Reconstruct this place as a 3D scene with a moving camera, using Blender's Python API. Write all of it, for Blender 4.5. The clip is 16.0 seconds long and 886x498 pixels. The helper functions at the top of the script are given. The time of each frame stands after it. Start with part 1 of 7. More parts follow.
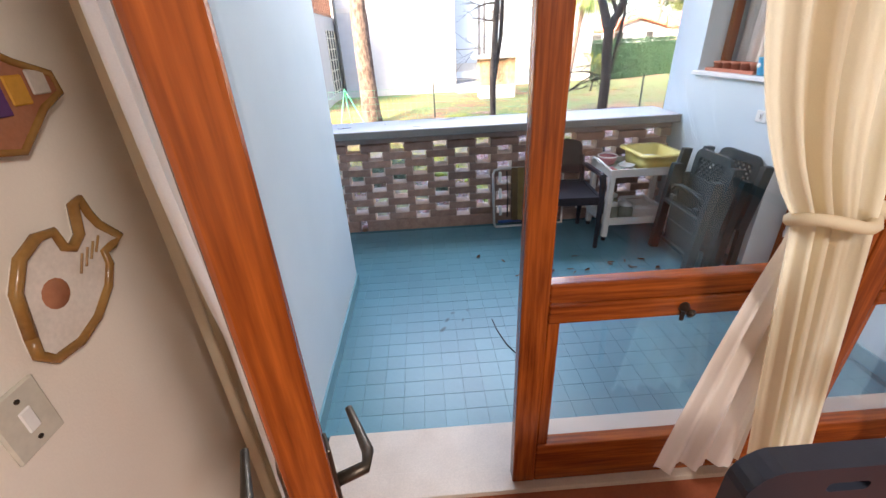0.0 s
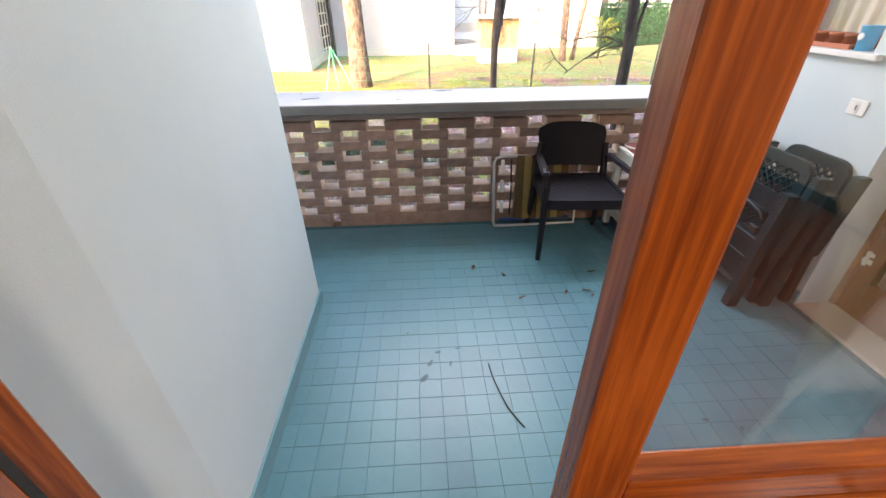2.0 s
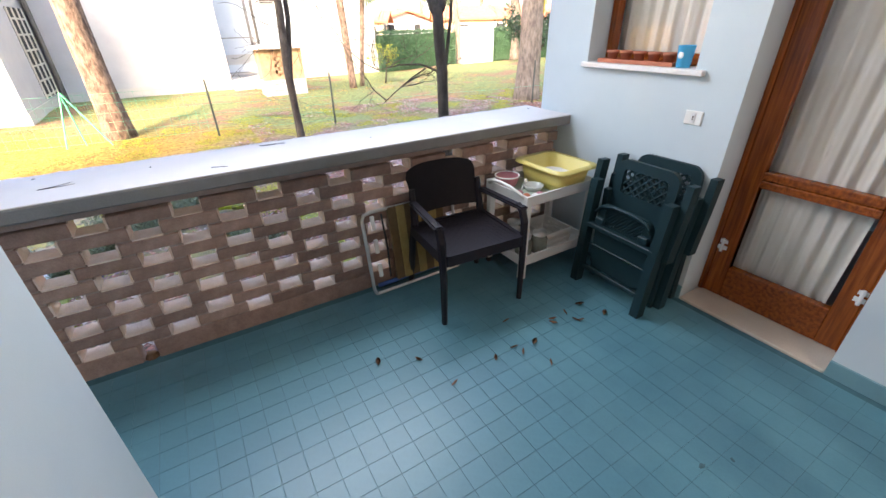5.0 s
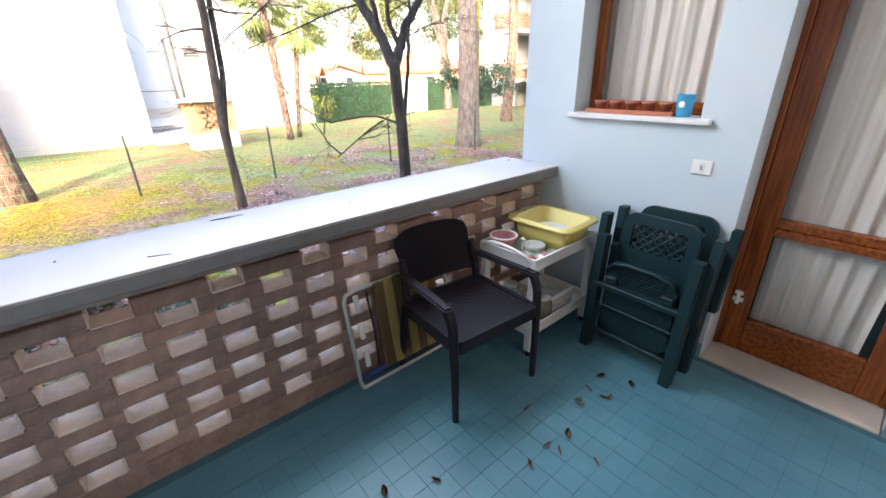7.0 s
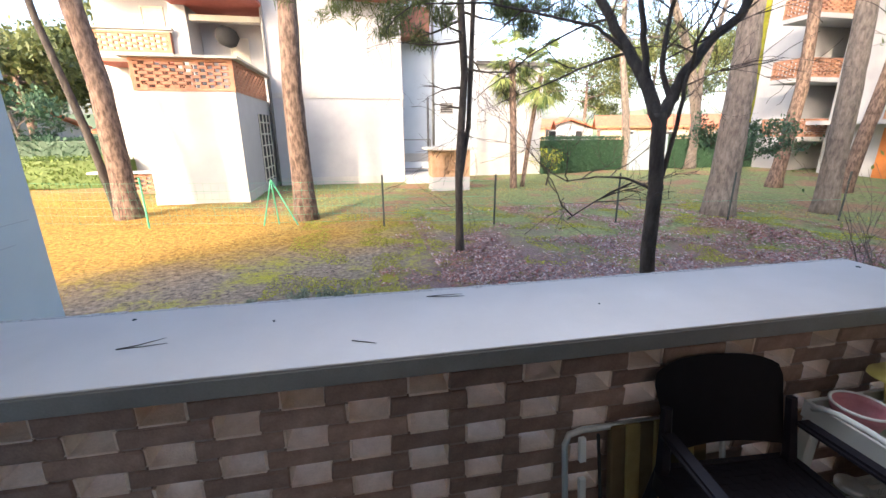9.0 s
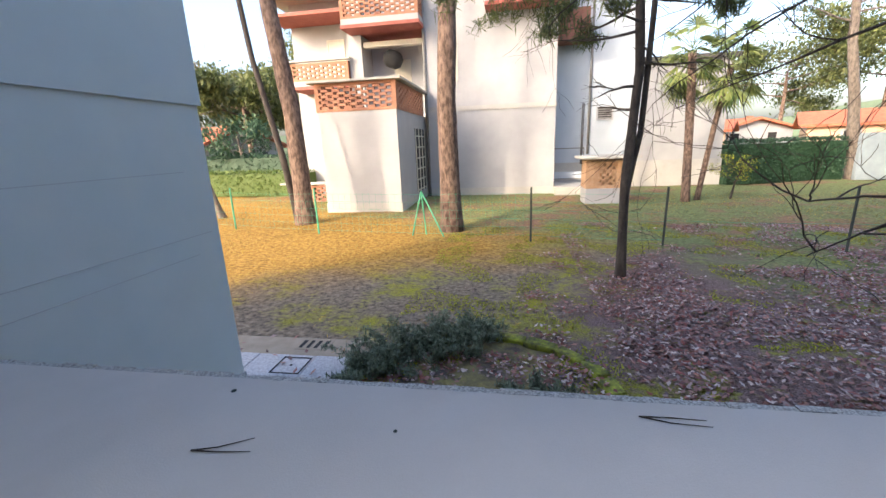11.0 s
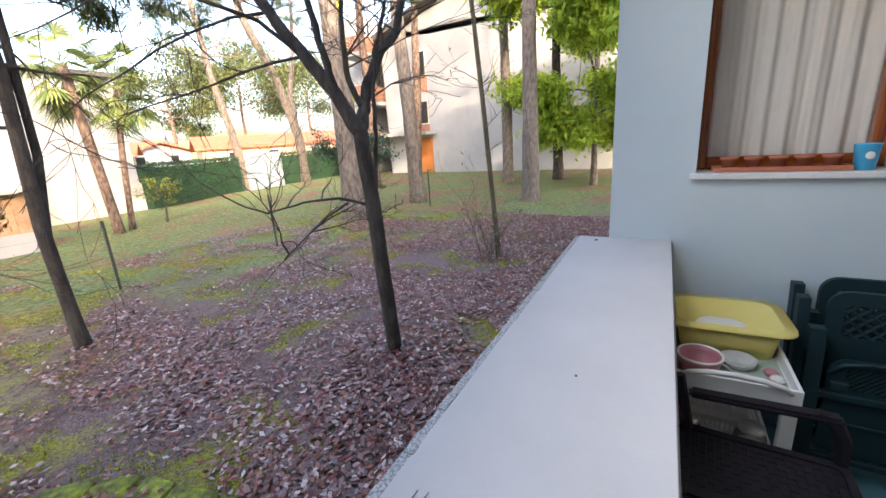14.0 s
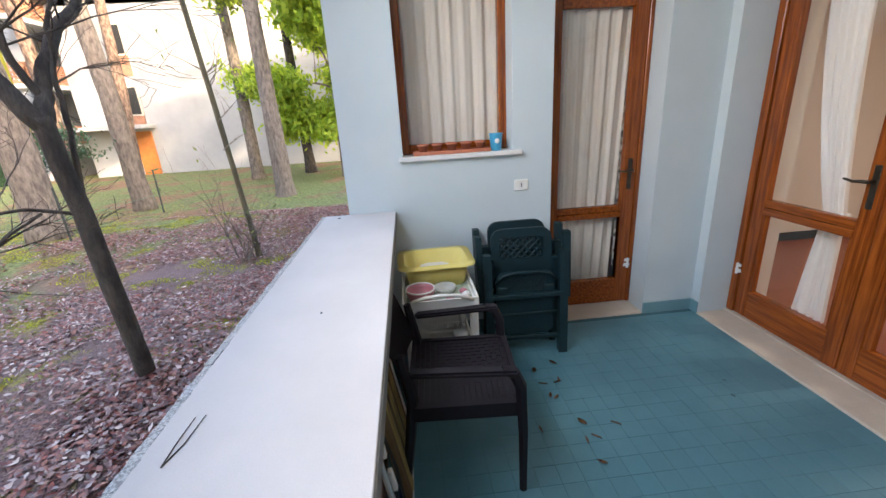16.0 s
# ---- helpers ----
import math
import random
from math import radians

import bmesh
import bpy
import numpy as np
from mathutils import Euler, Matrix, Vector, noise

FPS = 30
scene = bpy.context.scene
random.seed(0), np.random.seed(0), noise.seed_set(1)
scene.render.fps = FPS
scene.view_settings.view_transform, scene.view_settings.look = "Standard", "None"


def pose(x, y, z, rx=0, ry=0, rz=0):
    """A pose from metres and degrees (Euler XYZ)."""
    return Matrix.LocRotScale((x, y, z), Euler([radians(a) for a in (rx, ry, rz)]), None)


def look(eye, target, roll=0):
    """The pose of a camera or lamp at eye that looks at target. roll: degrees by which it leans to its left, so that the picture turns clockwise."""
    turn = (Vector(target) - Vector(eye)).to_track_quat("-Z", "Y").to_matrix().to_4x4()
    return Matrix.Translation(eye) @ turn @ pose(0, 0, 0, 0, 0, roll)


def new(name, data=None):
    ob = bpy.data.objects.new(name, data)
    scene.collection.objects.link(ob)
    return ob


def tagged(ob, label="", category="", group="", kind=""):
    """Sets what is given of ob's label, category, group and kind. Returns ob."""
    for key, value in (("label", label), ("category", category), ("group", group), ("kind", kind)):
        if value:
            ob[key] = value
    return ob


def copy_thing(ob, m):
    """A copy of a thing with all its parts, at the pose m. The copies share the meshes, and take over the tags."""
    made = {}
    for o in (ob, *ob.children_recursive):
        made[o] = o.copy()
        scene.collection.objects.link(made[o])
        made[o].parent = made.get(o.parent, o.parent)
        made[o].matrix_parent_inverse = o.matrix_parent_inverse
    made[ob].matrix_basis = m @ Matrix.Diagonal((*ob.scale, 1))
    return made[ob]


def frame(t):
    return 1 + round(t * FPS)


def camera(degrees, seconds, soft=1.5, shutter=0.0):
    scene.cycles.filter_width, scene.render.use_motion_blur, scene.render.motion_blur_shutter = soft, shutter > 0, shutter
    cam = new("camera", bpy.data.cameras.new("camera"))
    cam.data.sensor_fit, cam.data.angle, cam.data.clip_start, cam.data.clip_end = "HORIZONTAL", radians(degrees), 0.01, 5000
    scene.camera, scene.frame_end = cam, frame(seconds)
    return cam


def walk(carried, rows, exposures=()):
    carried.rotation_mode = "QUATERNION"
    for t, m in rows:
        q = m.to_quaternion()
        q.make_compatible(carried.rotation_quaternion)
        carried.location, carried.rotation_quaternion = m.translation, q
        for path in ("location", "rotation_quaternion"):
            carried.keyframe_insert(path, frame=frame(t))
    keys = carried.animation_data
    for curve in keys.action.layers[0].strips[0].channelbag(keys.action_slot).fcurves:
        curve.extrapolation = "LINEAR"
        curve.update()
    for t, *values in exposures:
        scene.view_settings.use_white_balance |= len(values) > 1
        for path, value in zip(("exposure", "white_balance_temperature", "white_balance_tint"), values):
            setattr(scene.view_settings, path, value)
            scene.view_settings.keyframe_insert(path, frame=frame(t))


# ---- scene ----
cam = camera(95.04, 16.0)
# seconds, x, y, z, yaw, pitch, roll
ROWS = [
    (0.0, -0.011, 0.064, 1.578, -3.18, -27.16, 2.59),
    (0.5, -0.005, 0.230, 1.530, -3.60, -27.99, 2.07),
    (1.0, 0.040, 0.458, 1.532, -1.98, -29.51, 0.36),
    (1.5, 0.074, 0.630, 1.534, -1.28, -30.84, -0.10),
    (2.0, 0.056, 0.752, 1.520, -3.29, -31.72, 0.54),
    (2.5, -0.022, 0.897, 1.515, -9.11, -31.45, 1.20),
    (3.0, -0.073, 1.040, 1.538, -16.93, -31.67, 0.85),
    (3.5, -0.094, 1.136, 1.544, -23.89, -31.56, 0.64),
    (4.0, -0.111, 1.204, 1.539, -28.16, -30.28, 1.14),
    (4.2, -0.125, 1.251, 1.534, -29.10, -29.82, 1.21),
    (6.3, -0.121, 1.744, 1.489, -36.98, -27.34, 0.87),
    (6.5, -0.124, 1.792, 1.485, -38.62, -26.21, 1.03),
    (7.0, -0.141, 1.945, 1.509, -40.40, -23.23, 1.25),
    (7.5, -0.139, 2.077, 1.488, -37.69, -20.69, 1.33),
    (8.0, -0.086, 2.253, 1.491, -29.98, -19.05, 0.73),
    (8.5, -0.033, 2.421, 1.510, -20.10, -17.62, 0.33),
    (9.0, -0.034, 2.527, 1.526, -10.74, -16.14, 0.27),
    (9.5, -0.063, 2.646, 1.526, -3.16, -15.48, 0.59),
    (9.7, -0.084, 2.718, 1.529, -0.54, -15.28, 0.96),
    (10.5, -0.102, 2.950, 1.526, 6.00, -14.74, 1.64),
    (11.2, -0.119, 3.153, 1.523, 9.50, -14.27, 2.24),
    (11.8, -0.133, 3.328, 1.521, 6.23, -13.87, 2.74),
    (12.0, -0.123, 3.389, 1.519, 1.28, -13.95, 2.66),
    (12.5, -0.163, 3.553, 1.539, -13.99, -14.33, 3.62),
    (13.0, -0.154, 3.603, 1.545, -31.14, -14.87, 3.83),
    (13.5, -0.139, 3.610, 1.532, -48.30, -15.28, 3.93),
    (14.0, -0.169, 3.564, 1.531, -62.08, -15.41, 3.67),
    (14.5, -0.244, 3.493, 1.533, -71.17, -15.66, 3.60),
    (15.0, -0.354, 3.444, 1.512, -77.92, -16.34, 3.89),
    (15.5, -0.432, 3.414, 1.519, -85.68, -17.37, 4.07),
    (16.0, -0.471, 3.400, 1.532, -95.33, -18.45, 3.47),
]
walk(cam, [(t, pose(x, y, z, 90 + pitch, roll, yaw)) for t, x, y, z, yaw, pitch, roll in ROWS],
     exposures=[(t, stops, kelvin, 16 if t < 9 else 15) for t, stops, kelvin in ((0.0, 3.95, 6100), (1.0, 4.0, 6500), (2.0, 4.05, 7100), (3.5, 3.85, 7000), (4.2, 3.8, 6900), (6.3, 3.85, 6550), (7.5, 3.75, 6500), (8.5, 3.15, 6400), (9.5, 2.45, 6300), (12.5, 2.1, 6200), (13.2, 2.3, 6300), (14.5, 3.12, 6700), (16.0, 3.35, 6800))])

# ---- light ----
SUN_DIR = Vector((0.62, 0.78, -0.44)).normalized()   # the way the sunlight travels
world = bpy.data.worlds.new("world")
scene.world = world
world.use_nodes = True
wn = world.node_tree
sky = wn.nodes.new("ShaderNodeTexSky")
sky.sky_type = "NISHITA"
sky.sun_disc = False
sky.sun_elevation = radians(24)
sky.sun_rotation = math.atan2(-SUN_DIR.x, -SUN_DIR.y)
sky.altitude = 0
sky.air_density = 1.0
sky.dust_density = 4.5
sky.ozone_density = 1.0
wn.nodes["Background"].inputs["Strength"].default_value = 0.15
wn.links.new(sky.outputs["Color"], wn.nodes["Background"].inputs["Color"])
sun_data = bpy.data.lights.new("sun", "SUN")
sun_data.energy = 1.0
sun_data.angle = radians(1.2)
sun_data.color = (1.0, 0.84, 0.58)
sun = new("sun", sun_data)
sun.matrix_world = look((-20, -25, 20), Vector((-20, -25, 20)) + SUN_DIR)
# added fill lamp, standing in for skylight under the edge of the loggia's ceiling
sky_data = bpy.data.lights.new("loggia_skylight", "AREA")
sky_data.shape = "RECTANGLE"
sky_data.size, sky_data.size_y = 2.0, 0.5
sky_data.energy = 3.6
sky_data.spread = radians(140)
sky_data.color = (0.90, 0.95, 1.0)
loggia_skylight = new("loggia_skylight", sky_data)
loggia_skylight.matrix_world = look((0.42, 4.0, 2.42), (0.55, 2.6, 1.85))
# the ceiling lamp of the room behind the camera
lamp_data = bpy.data.lights.new("room_lamp", "AREA")
lamp_data.shape = "DISK"
lamp_data.size = 0.4
lamp_data.energy = 4.3
lamp_data.color = (1.0, 0.89, 0.76)
room_lamp = new("room_lamp", lamp_data)
room_lamp.matrix_world = pose(0.9, -0.8, 2.4)


# ---- materials ----
def material(name, base, second, scale=8.0, fine=120.0, rough=0.6, metal=0.0, bump=0.1, stretch=(1, 1, 1),
             spread=0.5, per_object=0.0, spec=0.5, grain=0.15, distance=0.004):
    """Two colours mixed by a coarse noise, a finer grain over them, bump, and a shift of brightness per object."""
    m = bpy.data.materials.new(name)
    m.use_nodes = True
    t = m.node_tree
    n, ln = t.nodes, t.links
    b = n["Principled BSDF"]
    b.inputs["Roughness"].default_value = rough
    b.inputs["Metallic"].default_value = metal
    b.inputs["Specular IOR Level"].default_value = spec
    co = n.new("ShaderNodeTexCoord")
    mp = n.new("ShaderNodeMapping")
    mp.inputs["Scale"].default_value = stretch
    ln.new(co.outputs["Object"], mp.inputs["Vector"])
    big = n.new("ShaderNodeTexNoise")
    big.inputs["Scale"].default_value = scale
    big.inputs["Detail"].default_value = 5
    big.inputs["Roughness"].default_value = 0.6
    small = n.new("ShaderNodeTexNoise")
    small.inputs["Scale"].default_value = fine
    small.inputs["Detail"].default_value = 3
    for q in (big, small):
        ln.new(mp.outputs["Vector"], q.inputs["Vector"])
    ramp = n.new("ShaderNodeValToRGB")
    ramp.color_ramp.elements[0].position = 0.5 - spread / 2
    ramp.color_ramp.elements[1].position = 0.5 + spread / 2
    ramp.color_ramp.elements[0].color = (*base, 1)
    ramp.color_ramp.elements[1].color = (*second, 1)
    ln.new(big.outputs["Fac"], ramp.inputs["Fac"])
    mul = n.new("ShaderNodeMapRange")
    mul.inputs["To Min"].default_value = 1 - grain
    mul.inputs["To Max"].default_value = 1 + grain
    ln.new(small.outputs["Fac"], mul.inputs["Value"])
    hsv = n.new("ShaderNodeHueSaturation")
    ln.new(ramp.outputs["Color"], hsv.inputs["Color"])
    if per_object:
        info = n.new("ShaderNodeObjectInfo")
        vary = n.new("ShaderNodeMapRange")
        vary.inputs["To Min"].default_value = 1 - per_object
        vary.inputs["To Max"].default_value = 1 + per_object
        ln.new(info.outputs["Random"], vary.inputs["Value"])
        both = n.new("ShaderNodeMath")
        both.operation = "MULTIPLY"
        ln.new(vary.outputs["Result"], both.inputs[0])
        ln.new(mul.outputs["Result"], both.inputs[1])
        ln.new(both.outputs["Value"], hsv.inputs["Value"])
    else:
        ln.new(mul.outputs["Result"], hsv.inputs["Value"])
    ln.new(hsv.outputs["Color"], b.inputs["Base Color"])
    if bump:
        bp = n.new("ShaderNodeBump")
        bp.inputs["Strength"].default_value = bump
        bp.inputs["Distance"].default_value = distance
        add = n.new("ShaderNodeMath")
        add.operation = "ADD"
        ln.new(big.outputs["Fac"], add.inputs[0])
        ln.new(small.outputs["Fac"], add.inputs[1])
        ln.new(add.outputs["Value"], bp.inputs["Height"])
        ln.new(bp.outputs["Normal"], b.inputs["Normal"])
    return m


def glass_material(name, tint=(1, 1, 1), rough=0.0):
    m = bpy.data.materials.new(name)
    m.use_nodes = True
    n, ln = m.node_tree.nodes, m.node_tree.links
    n.remove(n["Principled BSDF"])
    clear = n.new("ShaderNodeBsdfTransparent")
    clear.inputs["Color"].default_value = (*tint, 1)
    gloss = n.new("ShaderNodeBsdfGlossy")
    gloss.inputs["Roughness"].default_value = rough
    lw = n.new("ShaderNodeLayerWeight")
    power = n.new("ShaderNodeMath")
    power.operation = "POWER"
    power.inputs[1].default_value = 3.5
    ln.new(lw.outputs["Facing"], power.inputs[0])
    rng_ = n.new("ShaderNodeMapRange")
    rng_.inputs["To Min"].default_value = 0.035
    rng_.inputs["To Max"].default_value = 0.8
    ln.new(power.outputs["Value"], rng_.inputs["Value"])
    mix = n.new("ShaderNodeMixShader")
    ln.new(rng_.outputs["Result"], mix.inputs["Fac"])
    ln.new(clear.outputs["BSDF"], mix.inputs[1])
    ln.new(gloss.outputs["BSDF"], mix.inputs[2])
    ln.new(mix.outputs["Shader"], n["Material Output"].inputs["Surface"])
    return m


def cloth_material(name, base, second, through_light=0.5):
    m = material(name, base, second, 5, 400, rough=0.9, bump=0.1, spread=0.6, grain=0.08, spec=0.2)
    n, ln = m.node_tree.nodes, m.node_tree.links
    tr = n.new("ShaderNodeBsdfTranslucent")
    tr.inputs["Color"].default_value = (*base, 1)
    mix = n.new("ShaderNodeMixShader")
    mix.inputs["Fac"].default_value = through_light
    ln.new(n["Principled BSDF"].outputs["BSDF"], mix.inputs[1])
    ln.new(tr.outputs["BSDF"], mix.inputs[2])
    ln.new(mix.outputs["Shader"], n["Material Output"].inputs["Surface"])
    return m


def leaf_material(name, base, second, through_light=0.35, rough=0.55):
    m = bpy.data.materials.new(name)
    m.use_nodes = True
    n, ln = m.node_tree.nodes, m.node_tree.links
    b = n["Principled BSDF"]
    geo = n.new("ShaderNodeNewGeometry")
    ramp = n.new("ShaderNodeValToRGB")
    ramp.color_ramp.elements[0].color = (*base, 1)
    ramp.color_ramp.elements[1].color = (*second, 1)
    ln.new(geo.outputs["Random Per Island"], ramp.inputs["Fac"])
    ln.new(ramp.outputs["Color"], b.inputs["Base Color"])
    b.inputs["Roughness"].default_value = rough
    tr = n.new("ShaderNodeBsdfTranslucent")
    ln.new(ramp.outputs["Color"], tr.inputs["Color"])
    mix = n.new("ShaderNodeMixShader")
    mix.inputs["Fac"].default_value = through_light
    ln.new(b.outputs["BSDF"], mix.inputs[1])
    ln.new(tr.outputs["BSDF"], mix.inputs[2])
    ln.new(mix.outputs["Shader"], n["Material Output"].inputs["Surface"])
    return m


def wood_material(name, dark, light, along="z", rough=0.24, fine=1.0):
    s = {"x": (1.2, 26, 26), "y": (26, 1.2, 26), "z": (26, 26, 1.2)}[along]
    return material(name, dark, light, 2.0 * fine, 9.0 * fine, rough=rough, bump=0.12, stretch=s, spread=0.35, grain=0.3, distance=0.002)


def ground_material():
    """Bare sandy soil, moss, dead leaf litter and yellowed grass, by place."""
    m = bpy.data.materials.new("yard_soil")
    m.use_nodes = True
    n, ln = m.node_tree.nodes, m.node_tree.links
    b = n["Principled BSDF"]
    b.inputs["Roughness"].default_value = 0.95
    b.inputs["Specular IOR Level"].default_value = 0.15
    co = n.new("ShaderNodeTexCoord")

    def noise_node(scale, detail=6, rough=0.6):
        q = n.new("ShaderNodeTexNoise")
        q.inputs["Scale"].default_value = scale
        q.inputs["Detail"].default_value = detail
        q.inputs["Roughness"].default_value = rough
        ln.new(co.outputs["Object"], q.inputs["Vector"])
        return q

    def mixed(fac, a, c):
        q = n.new("ShaderNodeMix")
        q.data_type = "RGBA"
        ln.new(fac, q.inputs["Factor"])
        for s, i in ((a, 6), (c, 7)):
            if isinstance(s, tuple):
                q.inputs[i].default_value = (*s, 1)
            else:
                ln.new(s, q.inputs[i])
        return q.outputs[2]

    def band(src, lo, hi):
        q = n.new("ShaderNodeMapRange")
        q.inputs["From Min"].default_value = lo
        q.inputs["From Max"].default_value = hi
        q.clamp = True
        ln.new(src, q.inputs["Value"])
        return q.outputs["Result"]

    sep = n.new("ShaderNodeSeparateXYZ")
    ln.new(co.outputs["Object"], sep.inputs["Vector"])
    wob = noise_node(0.35)
    patch = noise_node(0.9, 8, 0.65)
    fine = noise_node(14, 6, 0.7)
    grit = noise_node(60, 4, 0.7)
    fine_c, grit_c = band(fine.outputs["Fac"], 0.34, 0.66), band(grit.outputs["Fac"], 0.34, 0.66)
    soil = mixed(fine_c, (0.07, 0.055, 0.042), (0.33, 0.27, 0.205))
    litter = mixed(grit_c, (0.055, 0.036, 0.036), (0.36, 0.25, 0.235))
    moss = mixed(grit_c, (0.13, 0.14, 0.018), (0.45, 0.43, 0.05))
    lawn = mixed(fine_c, (0.17, 0.085, 0.02), (0.60, 0.36, 0.08))
    rusty = band(noise_node(0.55, 5, 0.7).outputs["Fac"], 0.50, 0.60)
    green = mixed(rusty, mixed(fine_c, (0.075, 0.09, 0.035), (0.27, 0.31, 0.13)), mixed(fine_c, (0.12, 0.07, 0.045), (0.36, 0.22, 0.14)))

    def plus(*vals):
        out = None
        for v, k in vals:
            q = n.new("ShaderNodeMath")
            q.operation = "MULTIPLY_ADD"
            ln.new(v, q.inputs[0])
            q.inputs[1].default_value = k
            if out is None:
                q.inputs[2].default_value = 0
            else:
                ln.new(out, q.inputs[2])
            out = q.outputs["Value"]
        return out

    # litter lies on the side of the bare tree, sandy soil before the path, grass beyond the fence
    toward = plus((sep.outputs["X"], 1.0), (sep.outputs["Y"], -0.35), (wob.outputs["Fac"], 5.0), (patch.outputs["Fac"], 2.0))
    c = mixed(band(toward, 0.6, 2.0), soil, litter)
    c = mixed(band(plus((patch.outputs["Fac"], 1.0), (fine.outputs["Fac"], 0.35)), 0.685, 0.825), c, moss)
    far_left = plus((sep.outputs["Y"], 1.0), (sep.outputs["X"], -0.45), (wob.outputs["Fac"], 3.0))
    c = mixed(band(far_left, 11.0, 13.0), c, lawn)
    far_right = plus((sep.outputs["Y"], 0.8), (sep.outputs["X"], 0.55), (wob.outputs["Fac"], 5.0), (patch.outputs["Fac"], 3.0))
    c = mixed(band(far_right, 12.6, 15.0), c, green)
    ln.new(c, b.inputs["Base Color"])
    bp = n.new("ShaderNodeBump")
    bp.inputs["Strength"].default_value = 0.8
    bp.inputs["Distance"].default_value = 0.03
    ln.new(plus((fine.outputs["Fac"], 1.0), (grit.outputs["Fac"], 0.6)), bp.inputs["Height"])
    ln.new(bp.outputs["Normal"], b.inputs["Normal"])
    return m


M_BLUE = material("pale_blue_paint", (0.52, 0.60, 0.63), (0.57, 0.645, 0.67), 2.5, 260, rough=0.75, bump=0.12, grain=0.04)
M_CEIL = material("white_ceiling_paint", (0.72, 0.73, 0.72), (0.78, 0.78, 0.77), 3, 200, rough=0.85, bump=0.1, grain=0.03)
M_ROOM = material("cream_room_paint", (0.74, 0.68, 0.58), (0.80, 0.74, 0.64), 2, 240, rough=0.8, bump=0.12, grain=0.03)
M_TEAL = material("teal_floor_paint", (0.060, 0.175, 0.222), (0.090, 0.228, 0.280), 5, 90, rough=0.40, bump=0.06, per_object=0.05, grain=0.08, spec=0.6)
M_JOINT = material("dark_floor_joint", (0.04, 0.105, 0.13), (0.06, 0.15, 0.18), 20, 200, rough=0.8)
M_SKIRT = material("teal_skirting_paint", (0.12, 0.26, 0.31), (0.16, 0.31, 0.35), 8, 150, rough=0.5, bump=0.08, grain=0.06)
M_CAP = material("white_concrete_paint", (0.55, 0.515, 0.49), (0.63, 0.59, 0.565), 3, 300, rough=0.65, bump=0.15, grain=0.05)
# darkened grey: shade of the cap's inner side put into the colour
M_CAPEDGE = material("darkened_cap_grey", (0.17, 0.16, 0.15), (0.24, 0.23, 0.22), 5, 150, rough=0.8, bump=0.25)
M_BRICK = material("weathered_brick", (0.22, 0.135, 0.105), (0.38, 0.25, 0.195), 14, 130, rough=0.9, bump=0.5, per_object=0.22, grain=0.25)
M_MORTAR = material("brick_mortar", (0.28, 0.21, 0.18), (0.38, 0.30, 0.26), 20, 150, rough=0.95, bump=0.5)
# pale colour holds the outside light that falls into the parapet openings
M_LITLINING = material("lit_opening_lining", (0.64, 0.49, 0.39), (0.80, 0.65, 0.54), 20, 150, rough=0.95, bump=0.8)
M_WOOD = wood_material("varnished_pine", (0.13, 0.024, 0.003), (0.38, 0.095, 0.013))
M_WOODX = wood_material("varnished_pine_rail", (0.13, 0.024, 0.003), (0.38, 0.095, 0.013), "x")
M_WOODY = wood_material("varnished_pine_rail_y", (0.13, 0.024, 0.003), (0.38, 0.095, 0.013), "y")
M_RAWWOOD = wood_material("splintered_wood", (0.55, 0.33, 0.22), (0.7, 0.47, 0.33), rough=0.8)
M_SEAL = material("black_rubber", (0.012, 0.012, 0.012), (0.03, 0.03, 0.03), 20, 200, rough=0.7)
M_MARBLE = material("beige_stone", (0.50, 0.42, 0.34), (0.60, 0.52, 0.43), 6, 150, rough=0.5, bump=0.08)
M_SILL = material("white_marble", (0.66, 0.65, 0.64), (0.76, 0.75, 0.74), 8, 120, rough=0.4, bump=0.05)
M_GRANITE = material("speckled_granite", (0.25, 0.24, 0.23), (0.55, 0.54, 0.52), 160, 320, rough=0.5, bump=0.1, spread=0.2, grain=0.3)
M_COTTO = material("red_floor_tile", (0.26, 0.07, 0.03), (0.36, 0.11, 0.05), 6, 100, rough=0.35, bump=0.1)
M_GLASS = glass_material("window_glass")
M_SHEER = cloth_material("sheer_curtain", (0.78, 0.69, 0.59), (0.85, 0.78, 0.69), 0.12)
M_DRAPE = cloth_material("cream_drape", (0.80, 0.70, 0.50), (0.86, 0.78, 0.60), 0.4)
M_BRONZE = material("dark_bronze", (0.05, 0.04, 0.03), (0.10, 0.08, 0.06), 30, 200, rough=0.4, metal=0.8)
M_BRASS = material("worn_brass", (0.5, 0.36, 0.16), (0.65, 0.5, 0.28), 30, 200, rough=0.35, metal=0.9)
M_WHITEPL = material("white_plastic", (0.74, 0.73, 0.69), (0.80, 0.79, 0.75), 12, 200, rough=0.45, bump=0.03, grain=0.04)
M_BROWNPL = material("dark_brown_plastic", (0.011, 0.009, 0.013), (0.016, 0.013, 0.018), 12, 160, rough=0.5, bump=0.1, grain=0.08, spec=0.28)
M_GREENPL = material("dark_green_plastic", (0.006, 0.022, 0.027), (0.010, 0.032, 0.038), 6, 160, rough=0.5, bump=0.06, grain=0.1, spec=0.3)
M_YELLOWPL = material("yellow_plastic", (0.75, 0.62, 0.16), (0.80, 0.68, 0.24), 6, 160, rough=0.4, bump=0.03, grain=0.03)
M_TERRA = material("terracotta", (0.42, 0.13, 0.07), (0.52, 0.19, 0.11), 15, 120, rough=0.8, bump=0.15)
